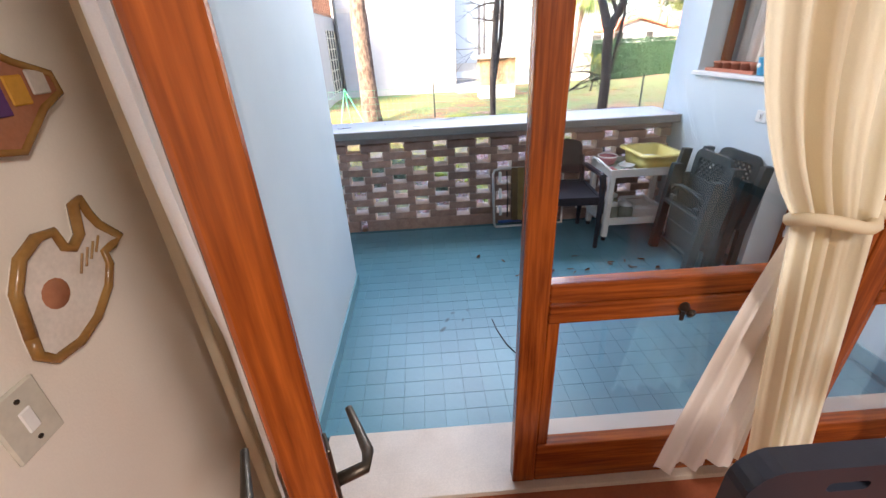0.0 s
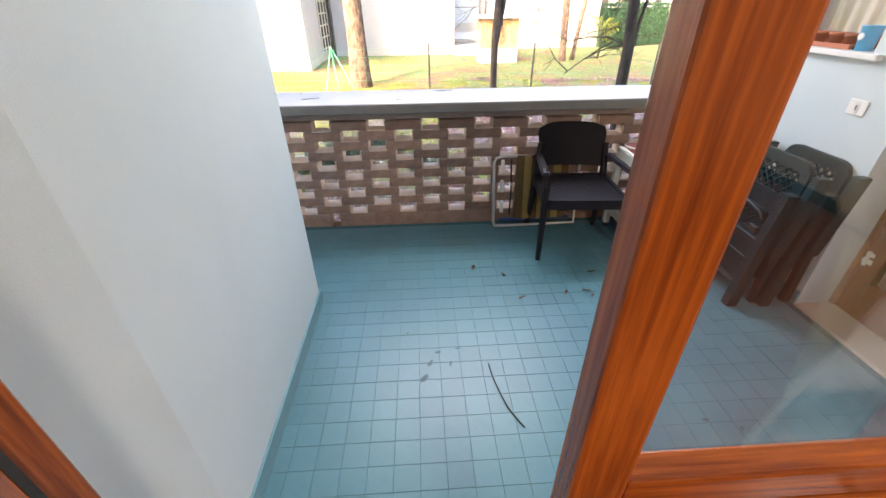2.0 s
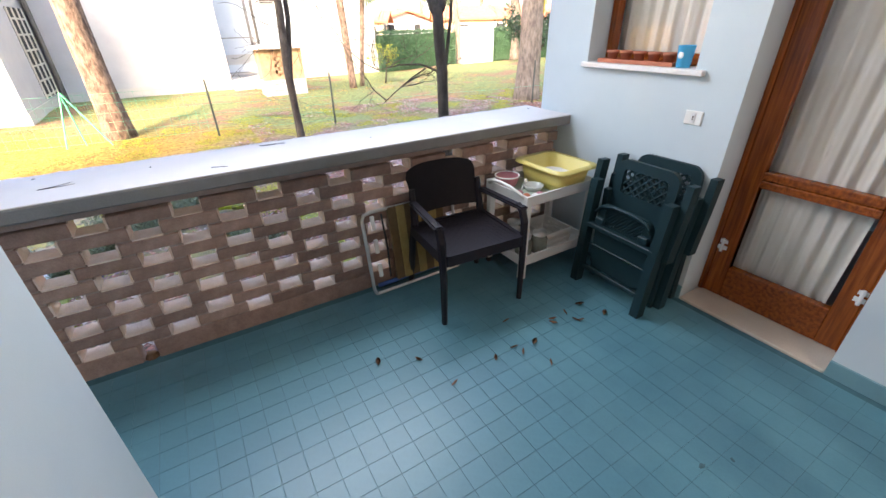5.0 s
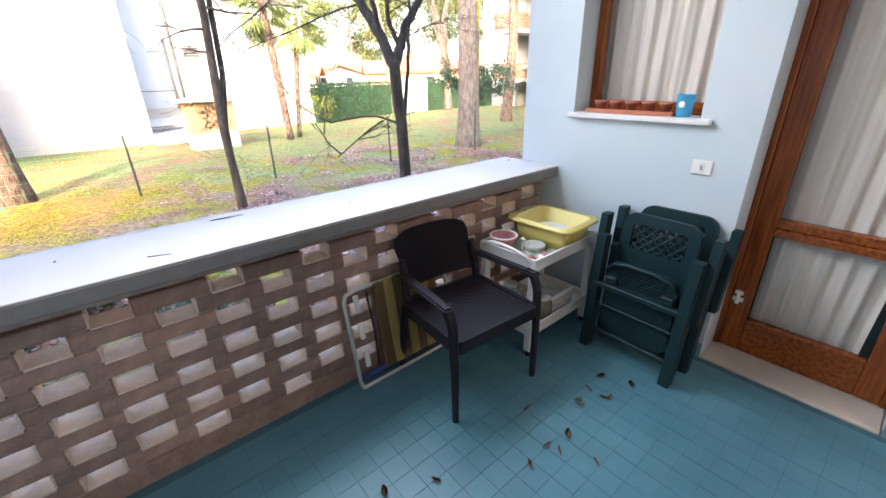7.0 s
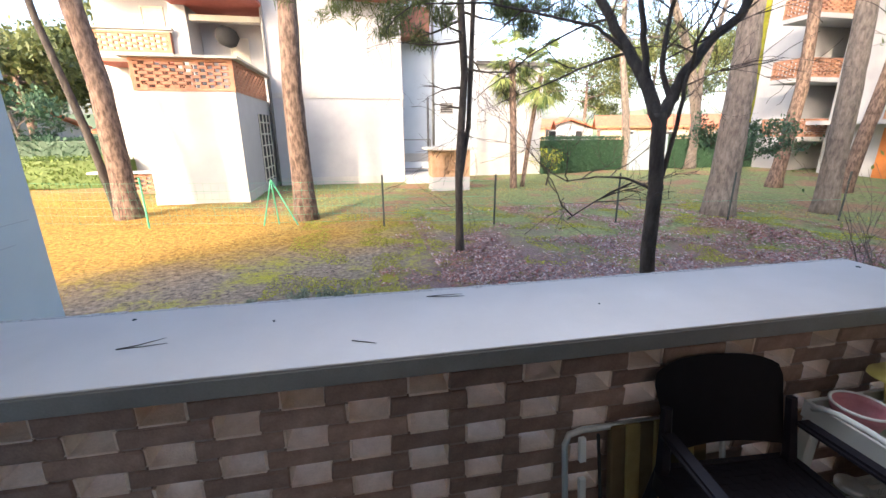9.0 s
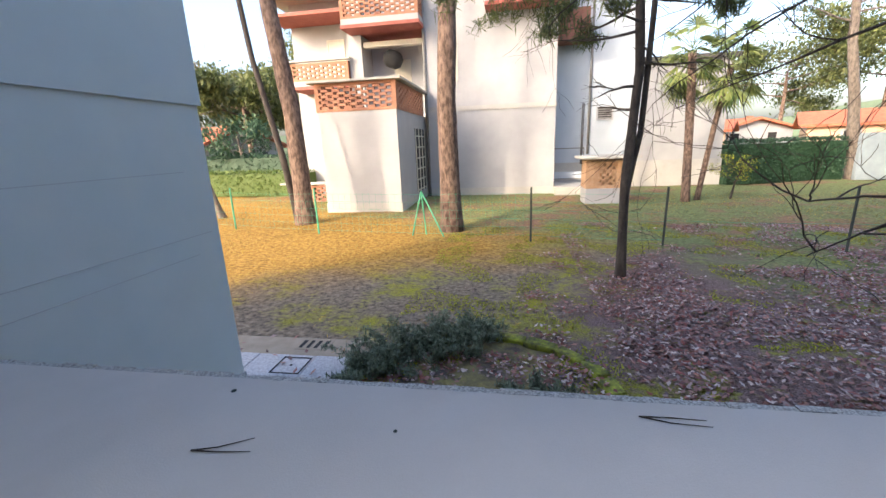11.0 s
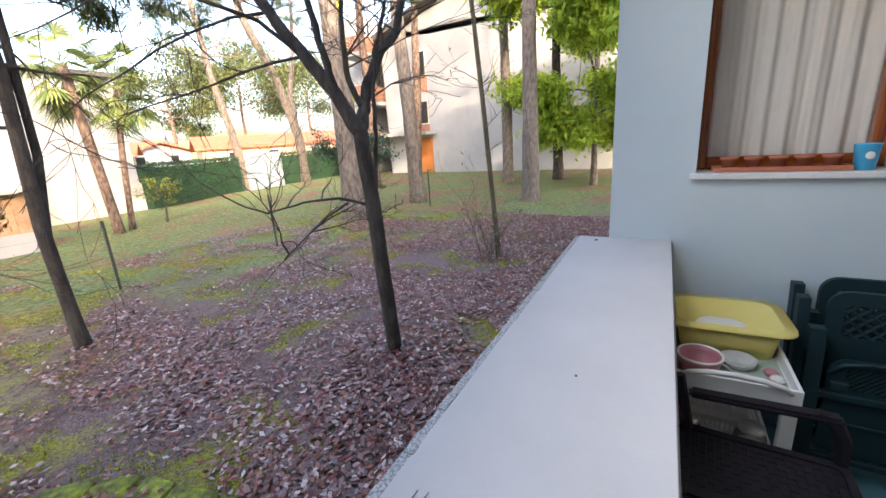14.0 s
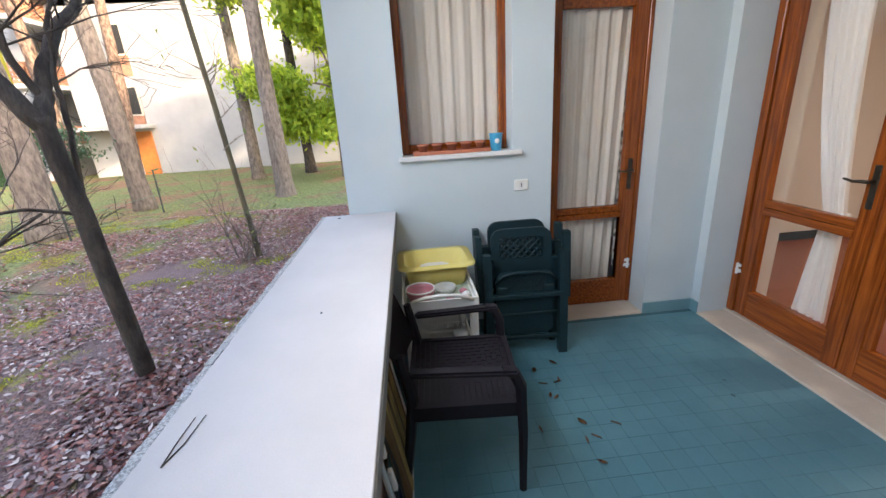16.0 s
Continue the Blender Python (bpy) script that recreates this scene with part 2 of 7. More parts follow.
M_CYAN = material("blue_plastic_cup", (0.06, 0.44, 0.74), (0.08, 0.50, 0.80), 12, 160, rough=0.35, bump=0.02, grain=0.03)
M_PINK = material("pink_enamel", (0.45, 0.17, 0.20), (0.52, 0.22, 0.25), 12, 160, rough=0.35, bump=0.03)
M_STEEL = material("white_metal_tube", (0.62, 0.62, 0.60), (0.72, 0.72, 0.70), 20, 200, rough=0.3, metal=0.6)
M_BARK = material("pine_bark", (0.075, 0.048, 0.036), (0.25, 0.17, 0.13), 15, 70, rough=0.95, bump=1.0, stretch=(1, 1, 0.35), spread=0.26, grain=0.3, distance=0.03)
M_DARKBARK = material("dark_bark", (0.035, 0.028, 0.024), (0.085, 0.07, 0.058), 12, 80, rough=0.95, bump=0.8, stretch=(1, 1, 0.35), spread=0.3, grain=0.3, distance=0.015)
M_PALEBARK = material("pale_bark", (0.11, 0.088, 0.072), (0.25, 0.205, 0.17), 15, 70, rough=0.95, bump=0.9, stretch=(1, 1, 0.35), spread=0.32, grain=0.3, distance=0.02)
M_HOUSE = material("white_render", (0.33, 0.33, 0.335), (0.42, 0.42, 0.42), 0.9, 60, rough=0.9, bump=0.2, grain=0.05)
# blue-grey tone; on the flats' recess it holds the skylit shade
M_HOUSEGREY = material("blue_grey_tone", (0.40, 0.45, 0.50), (0.48, 0.53, 0.57), 0.8, 60, rough=0.9, bump=0.2, grain=0.05)
M_PLINTH = material("grey_plinth", (0.36, 0.35, 0.32), (0.47, 0.45, 0.41), 1.5, 60, rough=0.95, bump=0.3)
M_FBRICK = material("orange_brick", (0.26, 0.115, 0.07), (0.40, 0.21, 0.13), 5, 40, rough=0.9, bump=0.3, per_object=0.12, grain=0.25)
M_ROOF = material("red_roof_tile", (0.40, 0.10, 0.05), (0.55, 0.18, 0.09), 3, 30, rough=0.85, bump=0.4, grain=0.3)
M_DARKROOF = material("dark_eaves", (0.06, 0.055, 0.05), (0.12, 0.11, 0.10), 3, 40, rough=0.9, bump=0.2)
M_SHUTTER = material("beige_shutter", (0.50, 0.47, 0.38), (0.58, 0.55, 0.46), 3, 60, rough=0.7, bump=0.1)
M_REDTRIM = material("dull_red_trim", (0.30, 0.08, 0.06), (0.38, 0.12, 0.09), 4, 60, rough=0.8)
M_GREENMETAL = material("green_wire", (0.05, 0.30, 0.17), (0.08, 0.38, 0.22), 10, 100, rough=0.5)
M_POST = material("dark_fence_post", (0.03, 0.04, 0.035), (0.06, 0.07, 0.06), 10, 100, rough=0.7)
M_MOSSTONE = material("mossy_stone", (0.06, 0.055, 0.03), (0.34, 0.38, 0.03), 9, 90, rough=0.95, bump=0.8, spread=0.3, per_object=0.2, grain=0.3, distance=0.01)
M_PAVE = material("grey_stone_paving", (0.36, 0.36, 0.38), (0.58, 0.58, 0.60), 40, 200, rough=0.85, bump=0.3, spread=0.3, grain=0.25)
M_CONC = material("sandy_concrete", (0.28, 0.23, 0.17), (0.38, 0.32, 0.25), 6, 90, rough=0.95, bump=0.4)
M_DARK = material("dark_slot", (0.015, 0.015, 0.015), (0.03, 0.03, 0.03), 20, 100, rough=0.9)
M_MAT = material("green_doormat", (0.008, 0.05, 0.035), (0.015, 0.075, 0.05), 60, 300, rough=0.95, bump=0.6, grain=0.3)
M_NEEDLE = leaf_material("pine_needles", (0.035, 0.06, 0.02), (0.14, 0.17, 0.05))
# paler copy of the needles, sunlight on the distant crowns put into the colour
M_NEEDLE_FAR = leaf_material("sun_tinted_pine_crown", (0.05, 0.075, 0.025), (0.18, 0.20, 0.065))
M_LAUREL = leaf_material("bright_green_leaves", (0.20, 0.33, 0.025), (0.48, 0.58, 0.06), 0.5)
M_PALM = leaf_material("palm_leaves", (0.07, 0.13, 0.04), (0.30, 0.33, 0.10))
M_JUNIPER = leaf_material("grey_green_juniper", (0.08, 0.11, 0.07), (0.24, 0.29, 0.19), 0.2)
M_HEDGE = leaf_material("hedge_leaves", (0.02, 0.06, 0.03), (0.06, 0.12, 0.06), 0.2)
M_DEADLEAF = leaf_material("dead_leaves", (0.06, 0.03, 0.03), (0.36, 0.26, 0.25), 0.1, 0.4)
for node in M_DEADLEAF.node_tree.nodes:
    if node.type == "VALTORGB":
        for pos, col in ((0.2, (0.31, 0.08, 0.055)), (0.38, (0.13, 0.08, 0.075)), (0.55, (0.45, 0.20, 0.15)), (0.7, (0.17, 0.115, 0.115)), (0.85, (0.38, 0.26, 0.24)), (0.96, (0.68, 0.56, 0.50))):
            node.color_ramp.elements.new(pos).color = (*col, 1)
M_GRASS = leaf_material("grass_blades", (0.16, 0.12, 0.02), (0.55, 0.38, 0.08), 0.3)
M_MOSS = leaf_material("yellow_green_moss", (0.16, 0.17, 0.02), (0.50, 0.49, 0.05), 0.2, 0.9)
M_GROUND = ground_material()


# ---- building blocks ----
def box(bm, x0, y0, z0, x1, y1, z1, m=None):
    v = [bm.verts.new((x, y, z)) for z in (z0, z1) for y in (y0, y1) for x in (x0, x1)]
    if m is not None:
        for q in v:
            q.co = m @ q.co
    for f in ((0, 2, 3, 1), (4, 5, 7, 6), (0, 1, 5, 4), (2, 6, 7, 3), (0, 4, 6, 2), (1, 3, 7, 5)):
        bm.faces.new([v[i] for i in f])
    return v


def block(*b, bevel=0.0, seg=1):
    """A bmesh of one box with rounded edges."""
    bm = bmesh.new()
    box(bm, *b)
    if bevel:
        bmesh.ops.bevel(bm, geom=list(bm.edges), offset=bevel, segments=seg, profile=0.5, affect="EDGES")
    return bm


def boxes(*bs):
    bm = bmesh.new()
    for b in bs:
        box(bm, *b)
    return bm


def tube_into(bm, pts, radii, sides=8, closed=True):
    """A round tube along points, with a radius at each."""
    rings = []
    pts = [Vector(p) for p in pts]
    for i, p in enumerate(pts):
        d = (pts[min(i + 1, len(pts) - 1)] - pts[max(i - 1, 0)]).normalized()
        a = d.orthogonal().normalized() if i == 0 else (rings[-1][1] - d * rings[-1][1].dot(d)).normalized()
        b = d.cross(a)
        r = radii[i] if isinstance(radii, (list, tuple)) else radii
        ring = [bm.verts.new(p + (a * math.cos(k * math.tau / sides) + b * math.sin(k * math.tau / sides)) * r) for k in range(sides)]
        rings.append((ring, a))
    for (r0, _), (r1, _) in zip(rings, rings[1:]):
        for k in range(sides):
            bm.faces.new((r0[k], r0[(k + 1) % sides], r1[(k + 1) % sides], r1[k]))
    if closed:
        bm.faces.new(rings[0][0][::-1])
        bm.faces.new(rings[-1][0])


def tube(pts, radii, sides=8):
    bm = bmesh.new()
    tube_into(bm, pts, radii, sides)
    return bm


def lathe(profile, sides=20, floor_face=False):
    """A turned shape from (radius, height) pairs."""
    bm = bmesh.new()
    rings = [[bm.verts.new((r * math.cos(k * math.tau / sides), r * math.sin(k * math.tau / sides), z)) for k in range(sides)] for r, z in profile]
    for r0, r1 in zip(rings, rings[1:]):
        for k in range(sides):
            bm.faces.new((r0[k], r0[(k + 1) % sides], r1[(k + 1) % sides], r1[k]))
    if floor_face and profile[0][0] > 1e-4:
        bm.faces.new(rings[0][::-1])
    return bm


def mesh_of(name, bm, mat, smooth=False):
    me = bpy.data.meshes.new(name)
    bmesh.ops.recalc_face_normals(bm, faces=list(bm.faces))
    bm.to_mesh(me)
    bm.free()
    if mat:
        me.materials.append(mat)
    if smooth:
        me.shade_smooth()
    return me


def part(name, bm, mat, parent, label="", smooth=False, m=None):
    me = bm if isinstance(bm, bpy.types.Mesh) else mesh_of(name, bm, mat, smooth)
    ob = new(name, me)
    ob.parent = parent
    if m is not None:
        ob.matrix_basis = m
    if label:
        tagged(ob, label)
    return ob


def thing(name, label, category, m=None, group="", kind=""):
    ob = new(name)
    ob.empty_display_size = 0.1
    if m is not None:
        ob.matrix_basis = m
    return tagged(ob, label, category, group, kind)


def single(name, bm, mat, label, category, m=None, group="", kind="", smooth=False):
    ob = new(name, bm if isinstance(bm, bpy.types.Mesh) else mesh_of(name, bm, mat, smooth))
    if m is not None:
        ob.matrix_basis = m
    return tagged(ob, label, category, group, kind)


def structure(name, bm, mat, label="", category="wall", smooth=False):
    return single(name, bm, mat, label or name.replace("_", " "), category, kind="structure", smooth=smooth)


def cloud(name, mat, centres, normals_up, size, rng, shape=((-0.5, 0), (0, -0.22), (0.5, 0), (0, 0.22)), tilt=1.0):
    """Many small flat leaves, one four-cornered face each, scattered at the centres."""
    n = len(centres)
    c = np.asarray(centres, dtype=float)
    yaw = rng.uniform(0, math.tau, n)
    pit = rng.normal(0, tilt, n)
    rol = rng.normal(0, tilt, n)
    s = size * rng.uniform(0.6, 1.3, n)
    a = np.stack([np.cos(yaw) * np.cos(pit), np.sin(yaw) * np.cos(pit), np.sin(pit)], 1)
    up = np.tile(np.array([0, 0, 1.0]), (n, 1)) + np.stack([np.sin(rol) * -np.sin(yaw), np.sin(rol) * np.cos(yaw), np.zeros(n)], 1)
    b = np.cross(up, a)
    b /= np.maximum(np.linalg.norm(b, axis=1), 1e-6)[:, None]
    vs = np.concatenate([(c + (a * u + b * w) * s[:, None])[:, None] for u, w in shape], 1).reshape(-1, 3)
    k = len(shape)
    me = bpy.data.meshes.new(name)
    me.vertices.add(n * k)
    me.vertices.foreach_set("co", vs.ravel())
    me.loops.add(n * k)
    me.loops.foreach_set("vertex_index", np.arange(n * k))
    me.polygons.add(n)
    me.polygons.foreach_set("loop_start", np.arange(n) * k)
    me.update()
    me.materials.append(mat)
    return me


# ---- the setting: loggia ----
GROUND = -0.55
X_LEFT, X_END, X_WING = -0.57, 2.17, -2.45
Y_FACADE, Y_LEFT_END, Y_BRICK, Y_CAP_IN, Y_CAP_OUT = 1.335, 2.665, 3.61, 3.50, 3.975
Z_CAP = 0.941
CEIL = 2.72

structure("floor", boxes((X_WING, 1.34, -0.25, X_END, 3.62, -0.0022)), M_JOINT, "teal painted tiled loggia floor", "floor")
# left wall block up to its corner, and the recess wall behind it
structure("wall_west", boxes((-2.45, 1.42, -0.25, X_LEFT, Y_LEFT_END, CEIL)), M_BLUE, "pale blue plastered loggia wall", "wall")
rv = bmesh.new()
box(rv, -1.2, 1.10, -0.25, X_LEFT, 1.42, CEIL)
for v in rv.verts:
    if v.co.x > -1 and v.co.y < 1.2:
        v.co.x = X_LEFT - 0.03
structure("reveal_west", rv, M_BLUE, "pale blue plastered door reveal", "wall")
# end wall with window and door openings
W_Y0, W_Y1, W_Z0, W_Z1 = 2.715, 3.425, 1.285, 2.32
D_Y0, D_Y1, D_H = 1.72, 2.455, 2.25
XO = X_END + 0.32
structure("wall_east", boxes(
    (X_END, D_Y1, -0.6, XO, 3.805, W_Z0 - 0.03), (X_END, D_Y1, W_Z0 - 0.03, XO, W_Y0, W_Z1), (X_END, W_Y1, W_Z0 - 0.03, XO, 3.805, W_Z1),
    (X_END, D_Y1, W_Z1, XO, 3.805, CEIL), (X_END, D_Y0, D_H, XO, D_Y1, CEIL), (X_END, 1.02, -0.25, XO, D_Y0, CEIL)),
    M_BLUE, "pale blue plastered end wall of the loggia", "wall")
structure("wall_south", boxes((2.085, 1.10, -0.02, X_END, Y_FACADE, CEIL), (-0.525, 1.10, 2.32, 2.085, Y_FACADE, CEIL)), M_BLUE, "pale blue wall beside the glass doors", "wall")
structure("ceiling", boxes((-2.6, 1.10, CEIL, XO + 0.02, 4.05, CEIL + 0.25)), M_CEIL, "white loggia ceiling", "ceiling")
# stairwell wall beside the entrance, its upper part proud of the lower
structure("wall_entrance", boxes((-2.85, 2.665, -0.6, X_WING, 6.0, 1.88), (-2.87, 2.665, 1.88, X_WING + 0.02, 6.02, 5.5)), M_BLUE, "pale blue entrance wall with faint board joints", "wall")
for z, y0, y1, up in ((1.40, 4.3, 5.75, 0), (0.925, 3.9, 5.92, 0), (0.78, 4.2, 5.75, 0)):
    structure("trim_joint", boxes((X_WING - 0.002, y0, z, X_WING + 0.0025, y1, z + 0.005)), M_HOUSEGREY, "faint joint line on the entrance wall", "trim")
for y0, y1, z1 in ((5.26, 5.62, -0.30), (5.68, 6.0, -0.36)):
    bm = bmesh.new()
    a = [bm.verts.new((x, y, z)) for x in (X_WING, X_WING + 0.02) for y, z in ((y0, -0.5), (y1, -0.5), (y1, z1), (y1 - 0.06, z1))]
    bm.faces.new(a[:4]), bm.faces.new(a[4:][::-1])
    for i in range(4):
        bm.faces.new((a[i], a[(i + 1) % 4], a[4 + (i + 1) % 4], a[4 + i]))
    structure("baseboard_granite", bm, M_GRANITE, "stepped granite skirting of the entrance wall", "skirting")
# skirtings
SK = 0.085
structure("baseboard_west", boxes((X_LEFT, Y_FACADE + 0.02, 0, X_LEFT + 0.012, Y_LEFT_END + 0.012, SK), (-1.9, Y_LEFT_END, 0, X_LEFT, Y_LEFT_END + 0.012, SK)), M_SKIRT, "teal painted skirting", "skirting")
structure("baseboard_east", boxes((X_END - 0.012, Y_FACADE, 0, X_END, D_Y0, SK), (2.09, Y_FACADE, 0, X_END - 0.012, Y_FACADE + 0.012, SK), (X_END - 0.012, D_Y1, 0, X_END, 3.60, SK)), M_SKIRT, "teal painted skirting", "skirting")
# stone thresholds
structure("threshold_south", block(-0.525, 1.02, -0.06, 2.085, 1.345, 0.012, bevel=0.006), M_MARBLE, "beige stone threshold of the glass doors", "threshold")
structure("threshold_step", block(-0.525, 1.02, 0.012, 2.085, 1.13, 0.022, bevel=0.003), M_MARBLE, "raised edge of the stone threshold", "threshold")
structure("threshold_east", block(X_END - 0.005, D_Y0 + 0.003, -0.06, X_END + 0.22, D_Y1 - 0.003, 0.014, bevel=0.006), M_MARBLE, "beige stone threshold of the side door", "threshold")

# parapet: perforated brick wall under a concrete cap
parapet = thing("parapet_wall", "perforated brown brick parapet under a white concrete cap", "parapet", kind="structure")
# sides get a darker colour for the shade under the bright top
part("cap", block(X_WING, Y_CAP_IN, Z_CAP - 0.066, X_END, Y_CAP_OUT, Z_CAP - 0.004, bevel=0.006), M_CAPEDGE, parent=parapet, label="concrete cap, its sides shaded in dark grey colour")
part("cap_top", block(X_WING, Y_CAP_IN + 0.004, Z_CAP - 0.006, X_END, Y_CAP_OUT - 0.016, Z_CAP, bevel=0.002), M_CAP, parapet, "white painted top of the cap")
edge = bmesh.new()
erng = random.Random(23)
ex = X_WING
while ex < X_END - 0.02:
    en = min(X_END, ex + erng.uniform(0.02, 0.05))
    box(edge, ex, Y_CAP_OUT - 0.016 - erng.uniform(-0.001, 0.005), Z_CAP - 0.05, en, Y_CAP_OUT + erng.uniform(0.001, 0.006), Z_CAP - erng.uniform(0.0005, 0.005) + 0.0018)
    ex = en
part("cap_edge", edge, M_GRANITE, parapet, "rough speckled outer edge of the cap")
part("base_course", block(X_WING, Y_BRICK + 0.002, -0.05, -0.67, Y_BRICK + 0.118, 0.104, bevel=0.004), M_BRICK, parapet)
part("base_course", block(-0.595, Y_BRICK + 0.002, -0.05, X_END, Y_BRICK + 0.118, 0.104, bevel=0.004), M_BRICK, parapet)
part("top_course", block(X_WING, Y_BRICK + 0.006, 0.815, X_END, Y_BRICK + 0.114, Z_CAP - 0.066, bevel=0.003), M_MORTAR, parapet)
PITCH, COURSE, HOLE = 0.3785, 0.0705, 0.132


def brick_mesh(length, seed):
    rng = random.Random(seed)
    bm = bmesh.new()
    box(bm, 0, 0, 0, length, 0.12, COURSE - 0.0095)
    bmesh.ops.bevel(bm, geom=list(bm.edges), offset=0.005, segments=1, affect="EDGES")
    for v in bm.verts:
        v.co += Vector((rng.uniform(-1, 1), rng.uniform(-1, 1), rng.uniform(-1, 1))) * 0.0022
    return mesh_of("brick", bm, M_BRICK)


BRICKS = [brick_mesh(PITCH - HOLE, k) for k in range(5)]
mortar = bmesh.new()
lining = bmesh.new()
brng = random.Random(4)
for k in range(10):
    z = 0.104 + (9 - k) * COURSE + 0.0045
    x0 = 0.19 + (0.0 if k % 2 == 0 else -PITCH / 2)
    for i in range(-8, 7):
        x = x0 + i * PITCH
        if x < X_WING or x + PITCH - HOLE > X_END:
            xa, xb = max(x, X_WING), min(x + PITCH - HOLE, X_END)
            if xb - xa > 0.03:
                box(mortar, xa, Y_BRICK, z, xb, Y_BRICK + 0.12, z + COURSE - 0.009)
            continue
        part("brick", BRICKS[brng.randrange(5)], None, parapet, m=pose(x + brng.uniform(-0.004, 0.004), Y_BRICK + brng.uniform(-0.004, 0.005), z, 0, 0, brng.uniform(-0.6, 0.6)))
        # mortar beds where this brick rests on the ends of those below
        half = PITCH / 2 - HOLE
        # added thin lining of each opening, daylight from outside painted into its colour
        box(lining, x + PITCH - HOLE + 0.004, Y_BRICK + 0.006, z - 0.011, x + PITCH - 0.004, Y_BRICK + 0.114, z - 0.002)
        for xa in (x + PITCH - HOLE - 0.003, x + PITCH - 0.006):
            box(lining, xa, Y_BRICK + 0.008, z - 0.001, xa + 0.009, Y_BRICK + 0.112, z + COURSE - 0.012)
        for xa in (x, x + PITCH - HOLE - half):
            box(mortar, xa + 0.004, Y_BRICK + 0.008, z - 0.009, xa + half - 0.004, Y_BRICK + 0.112, z)
part("mortar_bed", mortar, M_MORTAR, parapet)
tagged(part("mortar_smear", lining, M_LITLINING, parapet, "pale lining of the openings, coloured as lit from outside"), kind="stuff")

# ---- the room behind ----
structure("room_floor", boxes((-0.66, -3.2, -0.2, 3.4, 1.02, 0.0)), M_COTTO, "red tiled room floor", "floor")
structure("room_wall_west", boxes((-0.86, -3.2, 0, -0.64, 1.10, 2.7)), M_ROOM, "cream painted room wall", "wall")
structure("room_wall_south", boxes((-0.86, -3.4, 0, 3.6, -3.2, 2.7)), M_ROOM, "cream painted room wall", "wall")
structure("room_wall_east", boxes((3.4, -3.2, 0, 3.6, 1.02, 2.7)), M_ROOM, "cream painted room wall", "wall")
structure("room_wall_north", boxes((-0.64, 1.02, 0, -0.525, 1.10, 2.7), (2.085, 0.80, 0, 3.4, 1.02, 2.7), (-0.525, 1.02, 2.32, 2.085, 1.10, 2.7)), M_ROOM, "cream painted room wall by the doors", "wall")
structure("room_ceiling", boxes((-0.86, -3.4, 2.7, 3.6, 1.10, 2.9)), M_CEIL, "white room ceiling", "ceiling")
structure("baseboard_room", boxes((2.2, 0.788, 0, 3.4, 0.80, 0.09), (3.385, -3.2, 0, 3.4, 0.78, 0.09)), M_DARK, "dark wooden room skirting", "skirting")
# the rooms behind the end wall, closed and dim
structure("back_room_wall", boxes((XO + 1.8, 1.02, -0.2, XO + 2.0, 3.8, CEIL), (XO, 0.8, -0.2, XO + 2.0, 1.02, CEIL), (XO, 3.6, -0.2, XO + 2.0, 3.805, CEIL)), M_ROOM, "cream wall of the adjoining room", "wall")
structure("back_room_floor", boxes((XO, 1.02, -0.2, XO + 1.8, 3.6, 0.0), (X_END + 0.22, D_Y0, -0.2, XO, D_Y1, 0.0)), M_COTTO, "red tiled floor of the adjoining room", "floor")
structure("back_room_ceiling", boxes((XO, 0.8, CEIL, XO + 2.0, 3.805, CEIL + 0.1)), M_CEIL, "white ceiling of the adjoining room", "ceiling")
# the rest of the block of flats that the loggia belongs to; it shades the yard
structure("own_building", boxes((-9.2, -9, GROUND - 0.1, -2.87, 2.60, 9.0), (-2.87, -9, 2.98, 8.8, 2.60, 9.0), (4.6, -9, GROUND - 0.1, 8.8, 2.6, 2.98), (-2.87, -9, GROUND - 0.1, 4.6, -3.6, 2.98)), M_BLUE, "pale blue block of flats above the loggia", "building")

# ---- ground ----
def ground_z(x, y):
    """Height of the soil: gently uneven, with a low mound under the bare tree."""
    if not (-22 < x < 34 and 4.2 < y < 30):
        return GROUND
    return (GROUND + 0.09 * noise.noise((x * 0.35, y * 0.35, 0)) + 0.02 * noise.noise((x * 1.9, y * 1.9, 3))
            + 0.24 * math.exp(-((x - 2.6) / 0.95) ** 2 / 2 - ((y - 5.6) / 0.9) ** 2 / 2))


gb = bmesh.new()
NX, NY = 120, 90
xs = np.concatenate([np.linspace(-400, -24, 12), np.linspace(-22, 34, NX), np.linspace(38, 400, 12)])
ys = np.concatenate([np.linspace(-300, 1.5, 8), np.linspace(2.0, 36, NY), np.linspace(40, 500, 14)])
grid = []
for y in ys:
    row = []
    for x in xs:
        row.append(gb.verts.new((x, y, ground_z(x, y))))
    grid.append(row)
for r0, r1 in zip(grid, grid[1:]):
    for i in range(len(xs) - 1):
        gb.faces.new((r0[i], r0[i + 1], r1[i + 1], r1[i]))
structure("ground", gb, M_GROUND, "yard of sandy soil, moss, dead leaves and thin grass", "ground", smooth=True)


